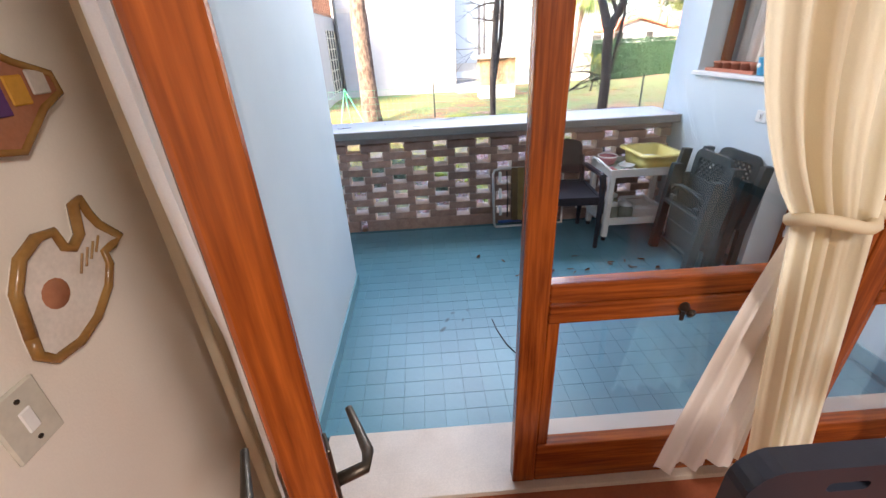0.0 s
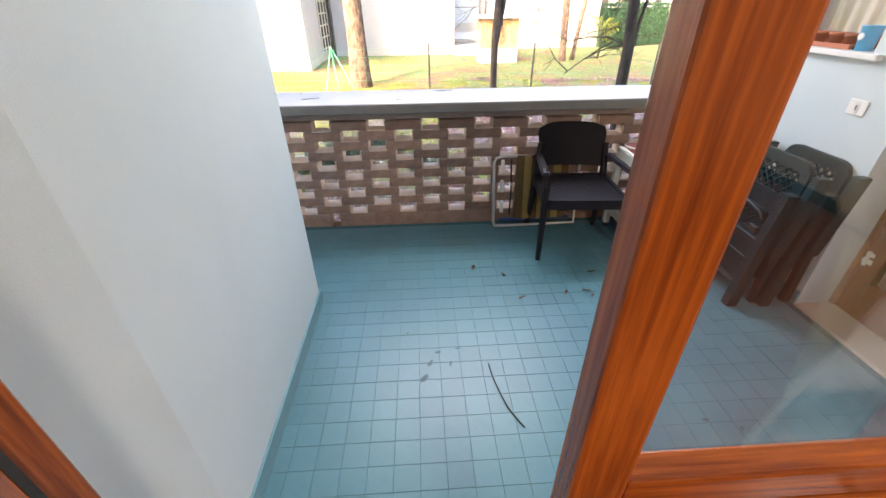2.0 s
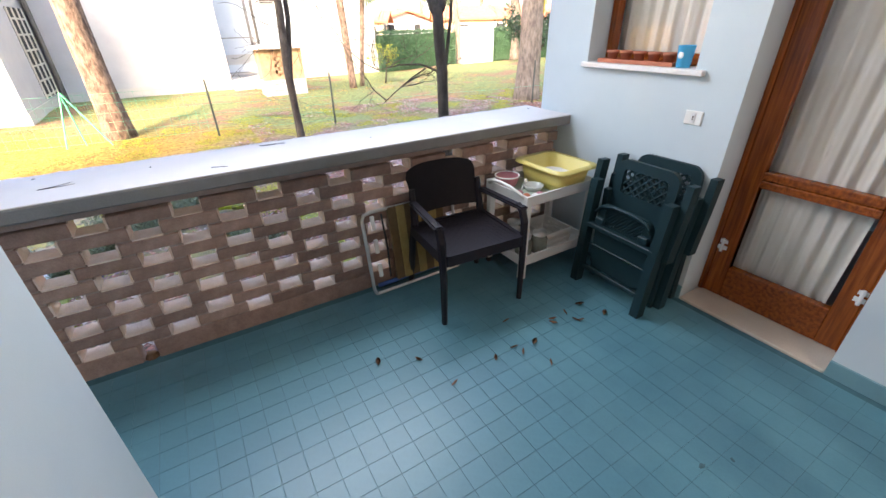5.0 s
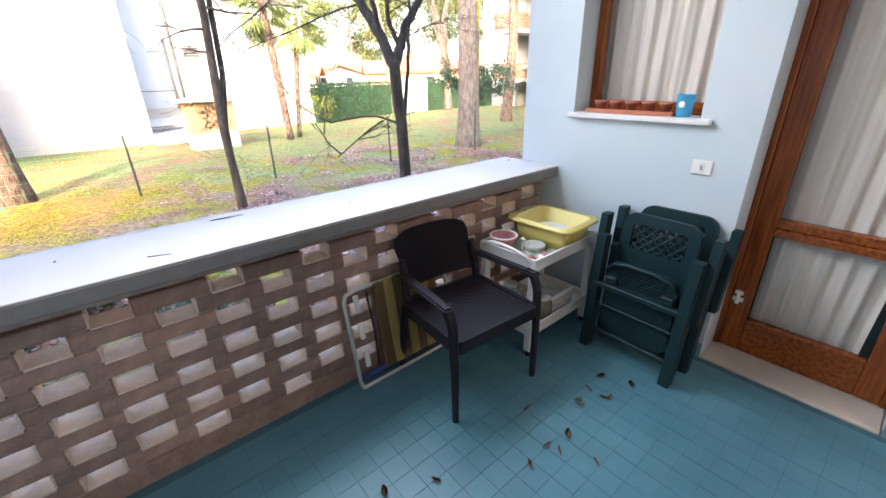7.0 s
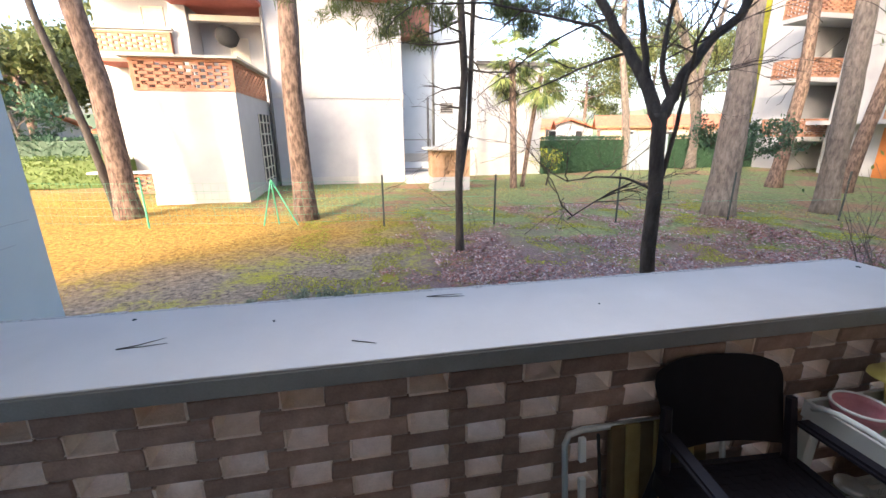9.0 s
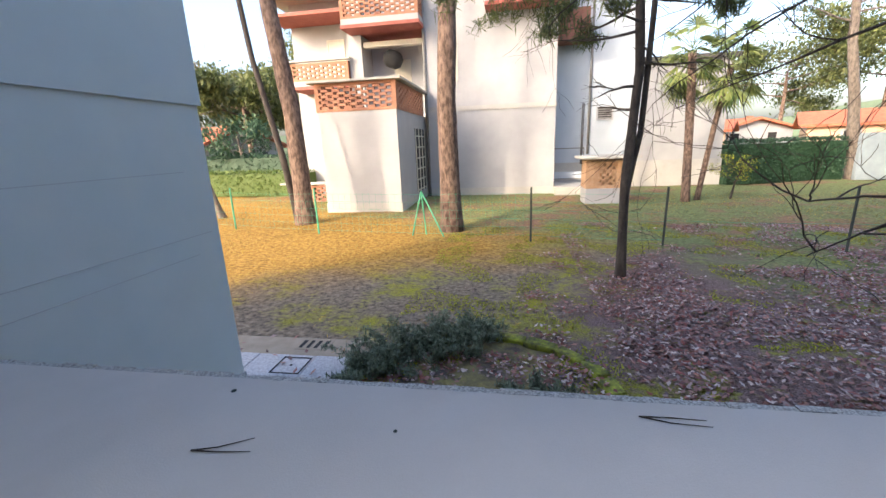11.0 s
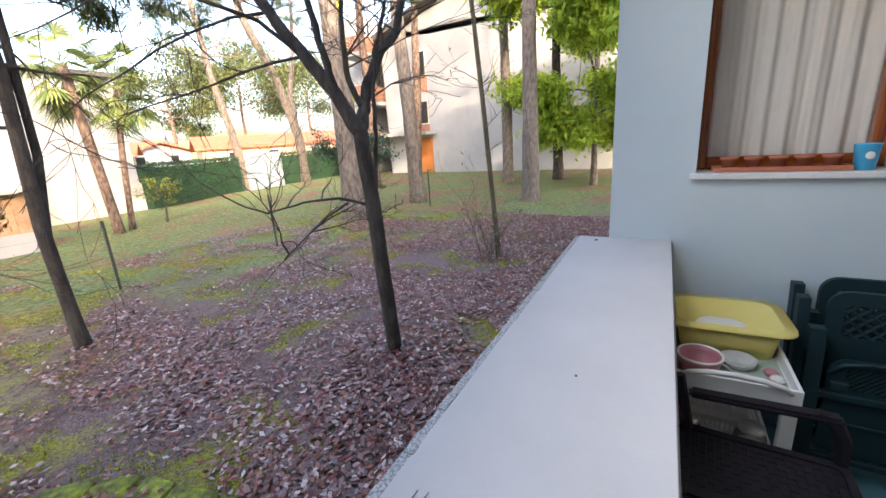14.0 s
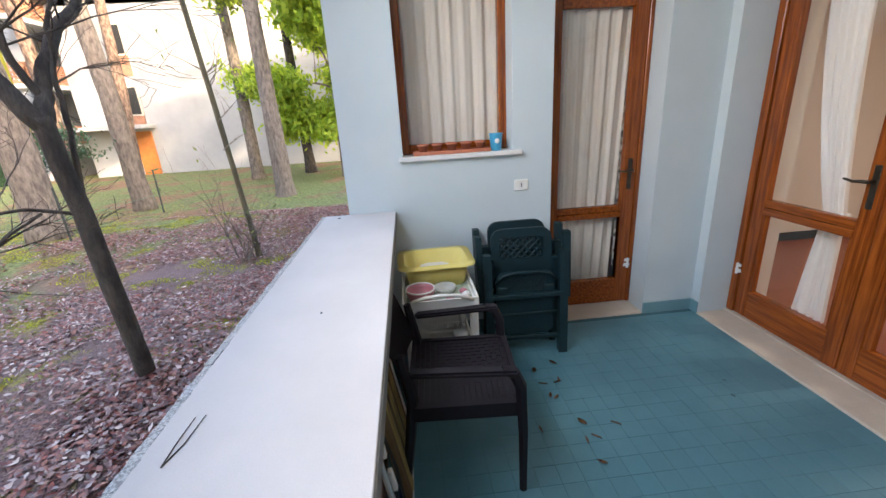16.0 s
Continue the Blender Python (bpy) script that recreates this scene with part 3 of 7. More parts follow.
# ---- glazed joinery ----
def leaf_door(parent, width, height, thick=0.052, stile=0.075, low_stile=0.11, rail=(0.80, 0.94), bottom=0.20, along="x"):
    """A glazed door leaf standing in its own plane: x from 0 to width, y from 0 to thick."""
    mx = M_WOODX if along == "x" else M_WOODY
    for xa in (0, width - stile):
        part("stile", block(xa, 0, 0, xa + stile, thick, height, bevel=0.006, seg=2), M_WOOD, parent)
    for xa, xb in ((stile, low_stile), (width - low_stile, width - stile)):
        part("inner_stile", block(xa, 0.006, bottom, xb, thick - 0.006, rail[0], bevel=0.004), M_WOOD, parent)
    zm = (rail[0] + rail[1]) / 2
    part("bottom_rail", block(stile, 0.001, 0, width - stile, thick - 0.001, bottom, bevel=0.006, seg=2), mx, parent)
    part("middle_rail", block(stile, 0.001, zm, width - stile, thick - 0.001, rail[1], bevel=0.006, seg=2), mx, parent)
    part("middle_rail", block(stile, -0.004, rail[0], width - stile, thick + 0.004, zm - 0.002, bevel=0.006, seg=2), mx, parent)
    part("top_rail", block(stile, 0.001, height - 0.1, width - stile, thick - 0.001, height, bevel=0.006, seg=2), mx, parent)
    for z0, z1, xa in ((bottom, rail[0], low_stile), (rail[1], height - 0.1, stile)):
        g = part("pane", boxes((xa - 0.004, thick / 2 - 0.002, z0 - 0.004, width - xa + 0.004, thick / 2 + 0.002, z1 + 0.004)), M_GLASS, parent, "clear glass pane")
        g.visible_shadow = False


def door_handle(parent, x, y, z, side, mirror=1):
    """Bronze plate with a curved lever."""
    plate = part("handle_plate", block(x - 0.016, y if side > 0 else y - 0.006, z - 0.11, x + 0.016, y + 0.006 if side > 0 else y, z + 0.11, bevel=0.002), M_BRONZE, parent, "dark bronze plate")
    part("lever", tube([(x, y, z + 0.03), (x, y + side * 0.045, z + 0.03), (x - mirror * 0.02, y + side * 0.055, z + 0.032), (x - mirror * 0.06, y + side * 0.055, z + 0.026), (x - mirror * 0.11, y + side * 0.052, z + 0.034)],
                      [0.009, 0.009, 0.009, 0.0075, 0.006], 8), M_BRONZE, plate, "curved bronze lever", smooth=True)


def hinge(parent, x, y, z, side):
    hb = bmesh.new()
    tube_into(hb, [(x, y + side * 0.012, z - 0.04), (x, y + side * 0.012, z + 0.04)], 0.009, 8)
    box(hb, x - 0.025, min(y, y + side * 0.004), z - 0.03, x + 0.025, max(y, y + side * 0.004), z - 0.005)
    box(hb, x - 0.02, min(y, y + side * 0.004), z + 0.01, x + 0.02, max(y, y + side * 0.004), z + 0.032)
    part("hinge", hb, M_WHITEPL, parent, "white painted hinge")


Y_DOOR = 1.05
DOOR_H = 2.26
frame_s = thing("door_frame", "varnished pine frame of the glass doors", "door frame", kind="structure")
part("jamb", block(-0.525, 1.045, 0.022, -0.455, 1.115, 2.32, bevel=0.005), M_WOOD, frame_s)
part("jamb", block(2.03, 1.045, 0.022, 2.085, 1.115, 2.32, bevel=0.005), M_WOOD, frame_s)
part("head", block(-0.455, 1.045, 2.28, 2.03, 1.115, 2.32, bevel=0.005), M_WOODX, frame_s)
part("seal", boxes((-0.455, 1.050, 0.022, -0.449, 1.062, 2.28)), M_SEAL, frame_s, "black rubber seal")

door_mid = thing("door_2", "closed varnished pine glass door leaf", "door", pose(0.247, Y_DOOR, 0.024), kind="structure")
leaf_door(door_mid, 1.033, DOOR_H - 0.02, stile=0.085, low_stile=0.125, rail=(0.765, 0.905))
catch = part("catch", lathe([(0.0, 0), (0.016, 0.0), (0.017, 0.01), (0.010, 0.02), (0.010, 0.035), (0.015, 0.042), (0.0, 0.05)], 12), M_BRONZE, door_mid, "bronze catch on the middle rail", True,
             pose(0.50, 0.0, 0.80, 90, 0, 0))
part("catch_tongue", block(-0.006, -0.012, -0.05, 0.006, -0.002, 0.0, bevel=0.002), M_BRONZE, door_mid, m=pose(0.50, 0, 0.80))
door_right = thing("door_3", "closed varnished pine glass door leaf with bronze lever", "door", pose(1.285, Y_DOOR, 0.024), kind="structure")
leaf_door(door_right, 0.74, DOOR_H - 0.02, stile=0.09, rail=(0.75, 0.85))
door_handle(door_right, 0.05, 0.052, 1.03, 1, -1)
hinge(door_right, 0.745, 0.066, 0.34, 1)

# the open leaf, swung inwards
hx, hy, fx, fy = -0.505, 1.045, -0.192, 0.355
ang = math.degrees(math.atan2(fy - hy, fx - hx))
door_open = thing("door_1", "open varnished pine glass door leaf swung into the room", "door", pose(hx, hy, 0.024, 0, 0, ang), kind="structure")
leaf_door(door_open, math.hypot(fx - hx, fy - hy), DOOR_H - 0.02, along="y")
LW = math.hypot(fx - hx, fy - hy)
door_handle(door_open, LW - 0.045, 0.052, 1.0, 1, 1)
door_handle(door_open, LW - 0.045, 0.0, 1.0, -1, 1)
part("strike_plate", block(0.085, 0.052, 0.86, 0.115, 0.062, 0.91, bevel=0.002), M_BRASS, door_open, "worn brass catch")

# side door in the end wall
side_door = thing("door_4", "closed varnished pine glass door with lace curtain behind", "door", pose(X_END + 0.20, D_Y1 - 0.03, 0.016, 0, 0, -90), kind="structure")
leaf_door(side_door, D_Y1 - D_Y0 - 0.06, D_H - 0.05, stile=0.095, low_stile=0.095, rail=(0.70, 0.79), bottom=0.20, along="y")
door_handle(side_door, D_Y1 - D_Y0 - 0.06 - 0.05, 0.0, 1.02, -1, 1)
hinge(side_door, 0.66, -0.006, 0.33, -1)
hinge(side_door, 0.03, -0.006, 0.33, -1)
frame_e = thing("door_frame", "varnished pine frame of the side door", "door frame", kind="structure")
part("jamb", block(X_END + 0.19, D_Y0, 0.014, X_END + 0.26, D_Y0 + 0.03, D_H, bevel=0.004), M_WOOD, frame_e)
part("jamb", block(X_END + 0.19, D_Y1 - 0.03, 0.014, X_END + 0.26, D_Y1, D_H, bevel=0.004), M_WOOD, frame_e)
part("head", block(X_END + 0.19, D_Y0 + 0.03, D_H - 0.03, X_END + 0.26, D_Y1 - 0.03, D_H, bevel=0.004), M_WOODY, frame_e)

# window over the sill
win = thing("window_1", "varnished pine casement window with cream curtain behind", "window", kind="structure")
WX = X_END + 0.16
for y0, y1 in ((W_Y0, W_Y0 + 0.05), (W_Y1 - 0.05, W_Y1)):
    part("window_frame", block(WX, y0, W_Z0, WX + 0.06, y1, W_Z1, bevel=0.005), M_WOOD, win)
for z0, z1 in ((W_Z0, W_Z0 + 0.06), (W_Z1 - 0.05, W_Z1)):
    part("window_frame", block(WX, W_Y0 + 0.05, z0, WX + 0.06, W_Y1 - 0.05, z1, bevel=0.005), M_WOODY, win)
p = part("pane", boxes((WX + 0.028, W_Y0 + 0.046, W_Z0 + 0.056, WX + 0.032, W_Y1 - 0.046, W_Z1 - 0.046)), M_GLASS, win, "clear glass pane")
p.visible_shadow = False
part("window_sill", block(X_END - 0.035, 2.66, W_Z0 - 0.03, WX, 3.45, W_Z0 - 0.001, bevel=0.004), M_SILL, win, "white marble sill")


def curtain(name, width, height, folds, depth, mat, label, m, wave=0.0, seed=1, gather=None, group=""):
    """Hanging cloth: x across, z down from 0; gather(u, v) gives a width factor and a shift."""
    rng = random.Random(seed)
    ph = [rng.uniform(0, math.tau) for _ in range(4)]
    bm = bmesh.new()
    nu, nv = folds * 10, 36
    rows = []
    for j in range(nv + 1):
        v = j / nv
        row = []
        for i in range(nu + 1):
            u = i / nu
            k, sh, dep = gather(u, v) if gather else (1, 0, 1)
            y = depth * dep * (math.sin(u * folds * math.tau + ph[0] + 0.6 * math.sin(v * 2 + ph[1])) * 0.7 + 0.3 * math.sin(u * folds * 2.3 * math.tau + ph[2] + v))
            y += 0.12 * depth * math.sin(v * 9 + u * 20)
            z = -v * height
            if j == nv and wave:
                z += wave * math.sin(u * folds * 3 * math.tau)
            row.append(bm.verts.new(((u - 0.5) * width * k + sh, y, z)))
        rows.append(row)
    for r0, r1 in zip(rows, rows[1:]):
        for i in range(nu):
            bm.faces.new((r0[i], r0[i + 1], r1[i + 1], r1[i]))
    return single(name, bm, mat, label, "curtain", m, smooth=True, group=group)


curtain("curtain", W_Y1 - W_Y0 - 0.02, W_Z1 - W_Z0 - 0.02, 7, 0.02, M_SHEER, "cream pleated curtain behind the window", pose(WX + 0.11, (W_Y0 + W_Y1) / 2, W_Z1 - 0.005, 0, 0, -90), seed=3)


# ---- things in the loggia ----
def plate(outer, inner, y0, y1):
    """A flat plate in the x-z plane with one hole; both outlines have the same number of points."""
    bm = bmesh.new()
    n = len(outer)
    v = [[bm.verts.new((x, y, z)) for x, z in o] for y in (y0, y1) for o in (outer, inner)]
    for i in range(n):
        j = (i + 1) % n
        bm.faces.new((v[0][i], v[0][j], v[1][j], v[1][i]))
        bm.faces.new((v[2][i], v[3][i], v[3][j], v[2][j]))
        bm.faces.new((v[0][i], v[2][i], v[2][j], v[0][j]))
        bm.faces.new((v[1][i], v[1][j], v[3][j], v[3][i]))
    return bm


def rounded(x0, z0, x1, z1, r, n=5):
    pts = []
    for cx, cz, a0 in ((x1 - r, z0 + r, -90), (x1 - r, z1 - r, 0), (x0 + r, z1 - r, 90), (x0 + r, z0 + r, 180)):
        for k in range(n + 1):
            a = radians(a0 + 90 * k / n)
            pts.append((cx + r * math.cos(a), cz + r * math.sin(a)))
    return pts


def slats(parent, name, rows, mat):
    for b in rows:
        part(name, block(*b, bevel=min(0.004, abs(b[4] - b[1]) * 0.3)), mat, parent)


def bar(pts, w, d):
    """A rounded bar of oblong section along points that run mostly up or along."""
    bm = bmesh.new()
    tube_into(bm, pts, 1.0, 8)
    n = len(pts)
    bm.verts.ensure_lookup_table()
    for i, p in enumerate(pts):
        p = Vector(p)
        for k in range(8):
            v = bm.verts[i * 8 + k]
            o = v.co - p
            big = max(abs(o.x), abs(o.y), abs(o.z))
            v.co = p + Vector((max(-w, min(w, o.x * 1.4 * w)), max(-d, min(d, o.y * 1.4 * d)), o.z * min(w, d) * (1 if abs(o.z) < big + 1 else 1)))
    return bm


# brown resin armchair with a woven look, before the parapet
armchair = thing("armchair", "dark brown resin armchair with woven pattern", "chair", pose(1.095, 3.245, 0.0, 0, 0, -4))
SEAT_Z = 0.44
for sx in (-1, 1):
    part("front_leg", tube([(sx * 0.262, -0.235, 0.0), (sx * 0.262, -0.235, 0.30), (sx * 0.265, -0.225, 0.52), (sx * 0.266, -0.20, 0.58), (sx * 0.268, -0.15, 0.602)], [0.017, 0.021, 0.024, 0.024, 0.02], 6), M_BROWNPL, armchair)
    part("back_leg", tube([(sx * 0.255, 0.262, 0.0), (sx * 0.248, 0.22, 0.30), (sx * 0.232, 0.20, 0.46), (sx * 0.226, 0.235, 0.66)], [0.017, 0.022, 0.024, 0.018], 6), M_BROWNPL, armchair)
    arm = bmesh.new()
    box(arm, sx * 0.27 - 0.026, -0.215, 0.583, sx * 0.27 + 0.026, 0.20, 0.607)
    for v in arm.verts:
        if v.co.y > 0.1:
            v.co.z -= 0.005
            v.co.x -= sx * 0.03
    bmesh.ops.bevel(arm, geom=list(arm.edges), offset=0.009, segments=2, affect="EDGES")
    part("armrest", arm, M_BROWNPL, armchair)
seat = bmesh.new()
NS = 18
for i in range(NS):
    for j in range(NS):
        u0, u1 = -0.235 + 0.47 * i / NS, -0.235 + 0.47 * (i + 1) / NS
        w0, w1 = -0.225 + 0.43 * j / NS, -0.225 + 0.43 * (j + 1) / NS
        lift = 0.0008 if (i + j) % 2 else 0.0
        dip = -0.012 * math.cos((i / NS - 0.5) * 2.6) * math.cos((j / NS - 0.5) * 2.6)
        box(seat, u0 + 0.0005, w0 + 0.0005, SEAT_Z - 0.02 + dip, u1 - 0.0005, w1 - 0.0005, SEAT_Z + lift + dip)
box(seat, -0.236, -0.226, SEAT_Z - 0.045, 0.236, 0.206, SEAT_Z - 0.014)
part("seat", seat, M_BROWNPL, armchair, "woven-look resin seat")
part("seat_rim", plate(rounded(-0.262, -0.25, 0.262, 0.225, 0.04), rounded(-0.236, -0.226, 0.236, 0.206, 0.03), SEAT_Z - 0.06, SEAT_Z + 0.004), M_BROWNPL, armchair, m=Matrix(((1, 0, 0, 0), (0, 0, 1, 0), (0, 1, 0, 0), (0, 0, 0, 1))))
back = bmesh.new()
NU, NV = 46, 34
bv = {}
for i in range(NU + 1):
    for j in range(NV + 1):
        u, v = i / NU * 2 - 1, j / NV
        half = 0.205 + 0.04 * v - 0.02 * max(0, v - 0.85) * 6
        top = 0.035 * (1 - u ** 4) * v
        bv[i, j] = bv[i, j] if (i, j) in bv else back.verts.new((u * half, 0.205 + 0.10 * v + 0.035 * (1 - u * u), 0.50 + 0.245 * v + top))
for i in range(NU):
    for j in range(NV):
        u, v = (i + 0.5) / NU * 2 - 1, (j + 0.5) / NV
        back.faces.new((bv[i, j], bv[i + 1, j], bv[i + 1, j + 1], bv[i, j + 1]))
bmesh.ops.solidify(back, geom=list(back.faces), thickness=0.014)
part("backrest", back, M_BROWNPL, armchair, "curved backrest")

# white plastic trolley
trolley = thing("serving_trolley", "white plastic serving trolley with two trays", "trolley", pose(1.435, 3.09, 0))
TLX, TLY = 0.60, 0.40
for x, y in ((0.025, 0.025), (TLX - 0.025, 0.025), (0.025, TLY - 0.025), (TLX - 0.025, TLY - 0.025)):
    leg = block(x - 0.022, y - 0.022, 0.035, x + 0.022, y + 0.022, 0.585, bevel=0.006)
    lg = part("leg", leg, M_WHITEPL, trolley)
    part("castor", lathe([(0.0, 0), (0.016, 0.0), (0.019, 0.012), (0.014, 0.03), (0.006, 0.036)], 10), M_BROWNPL, lg, "dark castor", True, pose(x, y, 0))
for nm, z in (("top_tray", 0.575), ("bottom_tray", 0.165)):
    tb = bmesh.new()
    box(tb, 0.003, 0.003, z - 0.012, TLX - 0.003, TLY - 0.003, z)
    for b in ((0.0, 0.0, z - 0.02, TLX, 0.012, z + 0.042), (0.0, TLY - 0.012, z - 0.02, TLX, TLY, z + 0.042), (0, 0.012, z - 0.02, 0.012, TLY - 0.012, z + 0.042), (TLX - 0.012, 0.012, z - 0.02, TLX, TLY - 0.012, z + 0.042)):
        box(tb, *b)
    part(nm, tb, M_WHITEPL, trolley)
part("handle", tube([(0.006, 0.03, 0.60), (-0.012, 0.06, 0.628), (-0.03, 0.12, 0.652), (-0.036, 0.20, 0.66), (-0.03, 0.28, 0.652), (-0.012, 0.34, 0.628), (0.006, 0.37, 0.60)], 0.010, 8), M_WHITEPL, trolley, "curved white push handle", True)
part("tray_liner", block(0.05, 0.02, 0.5755, 0.34, 0.375, 0.5785, bevel=0.001), material("green_printed_liner", (0.30, 0.42, 0.33), (0.45, 0.5, 0.42), 30, 150, rough=0.5), trolley, "pale green printed tray liner")

# yellow basin on the trolley
basin = thing("washing_up_basin", "yellow plastic basin on the trolley", "basin", pose(1.835, 3.285, 0.577, 0, 0, 2))


def tub(w, d, h, taper, r, wall=0.006):
    bm = bmesh.new()
    prof = [(1 - taper, 0.0), (1.0, h), (1.0 + 0.028 / w * 2, h), (1.0 + 0.03 / w * 2, h - 0.014)]
    rings = []
    for s, z in prof:
        rings.append([bm.verts.new((x * s, y * s, z)) for x, y in rounded(-w / 2, -d / 2, w / 2, d / 2, r)])
    inner = [[bm.verts.new((x * s, y * s, z)) for x, y in rounded(-w / 2 + wall, -d / 2 + wall, w / 2 - wall, d / 2 - wall, r)] for s, z in ((1.0, h), (1 - taper, 0.008))]
    n = len(rings[0])

    def skin(a, b):
        for i in range(n):
            bm.faces.new((a[i], a[(i + 1) % n], b[(i + 1) % n], b[i]))
    skin(rings[0], rings[1]), skin(rings[1], rings[2]), skin(rings[2], rings[3]), skin(inner[0], inner[1])
    for i in range(n):
        bm.faces.new((rings[1][i], inner[0][i], inner[0][(i + 1) % n], rings[1][(i + 1) % n]))
    bm.faces.new(rings[0]), bm.faces.new(inner[1])
    return bm


part("tub", tub(0.30, 0.375, 0.14, 0.12, 0.055), M_YELLOWPL, basin, smooth=True)
cl = lathe([(0.0, 0.012), (0.06, 0.01), (0.10, 0.002), (0.105, 0.0)], 14)
for v in cl.verts:
    v.co.z += 0.012 * noise.noise(v.co * 25) + 0.01
single("cloth", cl, M_WHITEPL, "crumpled white cloth inside the yellow basin", "cloth", pose(1.835, 3.285, 0.635), smooth=True)
rim = material("clear_bowl_glass", (0.45, 0.47, 0.45), (0.6, 0.62, 0.6), 20, 120, rough=0.1, bump=0)
bowl = thing("bowl", "pink enamel bowl on the trolley", "bowl", pose(1.525, 3.39, 0.579))
part("body", lathe([(0.0, 0.0), (0.04, 0.0), (0.06, 0.012), (0.075, 0.055), (0.079, 0.075), (0.075, 0.075), (0.07, 0.055), (0.055, 0.018), (0.0, 0.012)], 20), M_PINK, bowl, smooth=True)
part("rim", lathe([(0.077, 0.07), (0.083, 0.076), (0.077, 0.081), (0.072, 0.076)], 20), M_WHITEPL, bowl, "white rolled rim", True)
ash = thing("ashtray", "clear glass ashtray on the trolley", "ashtray", pose(1.63, 3.25, 0.579))
part("dish", lathe([(0.0, 0.0), (0.05, 0.0), (0.062, 0.02), (0.064, 0.032), (0.056, 0.03), (0.05, 0.012), (0.0, 0.01)], 14), rim, ash, smooth=True)
single("scoop", tube([(0, 0, 0), (0.05, 0.01, 0.008), (0.10, 0.0, 0.01), (0.13, 0.02, 0.012)], [0.004, 0.005, 0.004, 0.014], 8), M_WHITEPL, "white plastic spoon on the trolley", "spoon", pose(1.56, 3.28, 0.588, 0, 0, 30))
for k, (x, y, mm) in enumerate(((1.50, 3.17, M_TERRA), (1.545, 3.14, M_WHITEPL), (1.59, 3.15, M_PINK), (1.50, 3.235, M_PINK))):
    single("shell", lathe([(0.0, 0.0), (0.02, 0.002), (0.026, 0.012), (0.014, 0.024), (0.0, 0.026)], 9), mm, "small coloured shell-like oddment on the trolley", "ornament", pose(x, y, 0.579, 0, 0, 40 * k), group="oddments on the trolley", smooth=True)

# basket and jars on the lower tray
basket = thing("basket", "white slotted plastic basket on the lower tray", "basket", pose(1.80, 3.27, 0.166))
bk = bmesh.new()
for s, (w, d) in (("a", (0.22, 0.26)),):
    box(bk, -w / 2, -d / 2, 0, w / 2, d / 2, 0.006)
    for z0, z1 in ((0.0, 0.02), (0.05, 0.058), (0.09, 0.115)):
        for b in ((-w / 2, -d / 2, z0, w / 2, -d / 2 + 0.004, z1), (-w / 2, d / 2 - 0.004, z0, w / 2, d / 2, z1), (-w / 2, -d / 2 + 0.004, z0, -w / 2 + 0.004, d / 2 - 0.004, z1), (w / 2 - 0.004, -d / 2 + 0.004, z0, w / 2, d / 2 - 0.004, z1)):
            box(bk, *b)
    for i in range(15):
        x = -w / 2 + 0.004 + i * (w - 0.008) / 14
        for y in (-d / 2 + 0.001, d / 2 - 0.003):
            box(bk, x - 0.003, y, 0.015, x + 0.003, y + 0.002, 0.1)
        y = -d / 2 + 0.006 + i * (d - 0.012) / 14
        for x in (-w / 2 + 0.001, w / 2 - 0.003):
            box(bk, x, y - 0.003, 0.015, x + 0.002, y + 0.003, 0.1)
part("body", bk, M_WHITEPL, basket)
M_JAR = material("dusty_jar_glass", (0.16, 0.17, 0.13), (0.3, 0.31, 0.26), 10, 120, rough=0.12, bump=0)
jar = thing("jar", "dusty glass jar on the lower tray", "jar", pose(1.53, 3.19, 0.166), group="jars on the lower tray")
part("glass_body", lathe([(0.0, 0.0), (0.05, 0.0), (0.056, 0.012), (0.056, 0.09), (0.044, 0.115), (0.044, 0.135), (0.038, 0.135)], 16), M_JAR, jar, smooth=True)
part("lid", lathe([(0.046, 0.12), (0.047, 0.138), (0.0, 0.14)], 16), M_STEEL, jar, "metal lid", True)
for x, y, r in ((1.545, 3.315, 20), (1.62, 3.40, 50), (1.645, 3.17, 80)):
    copy_thing(jar, pose(x, y, 0.166, 0, 0, r))

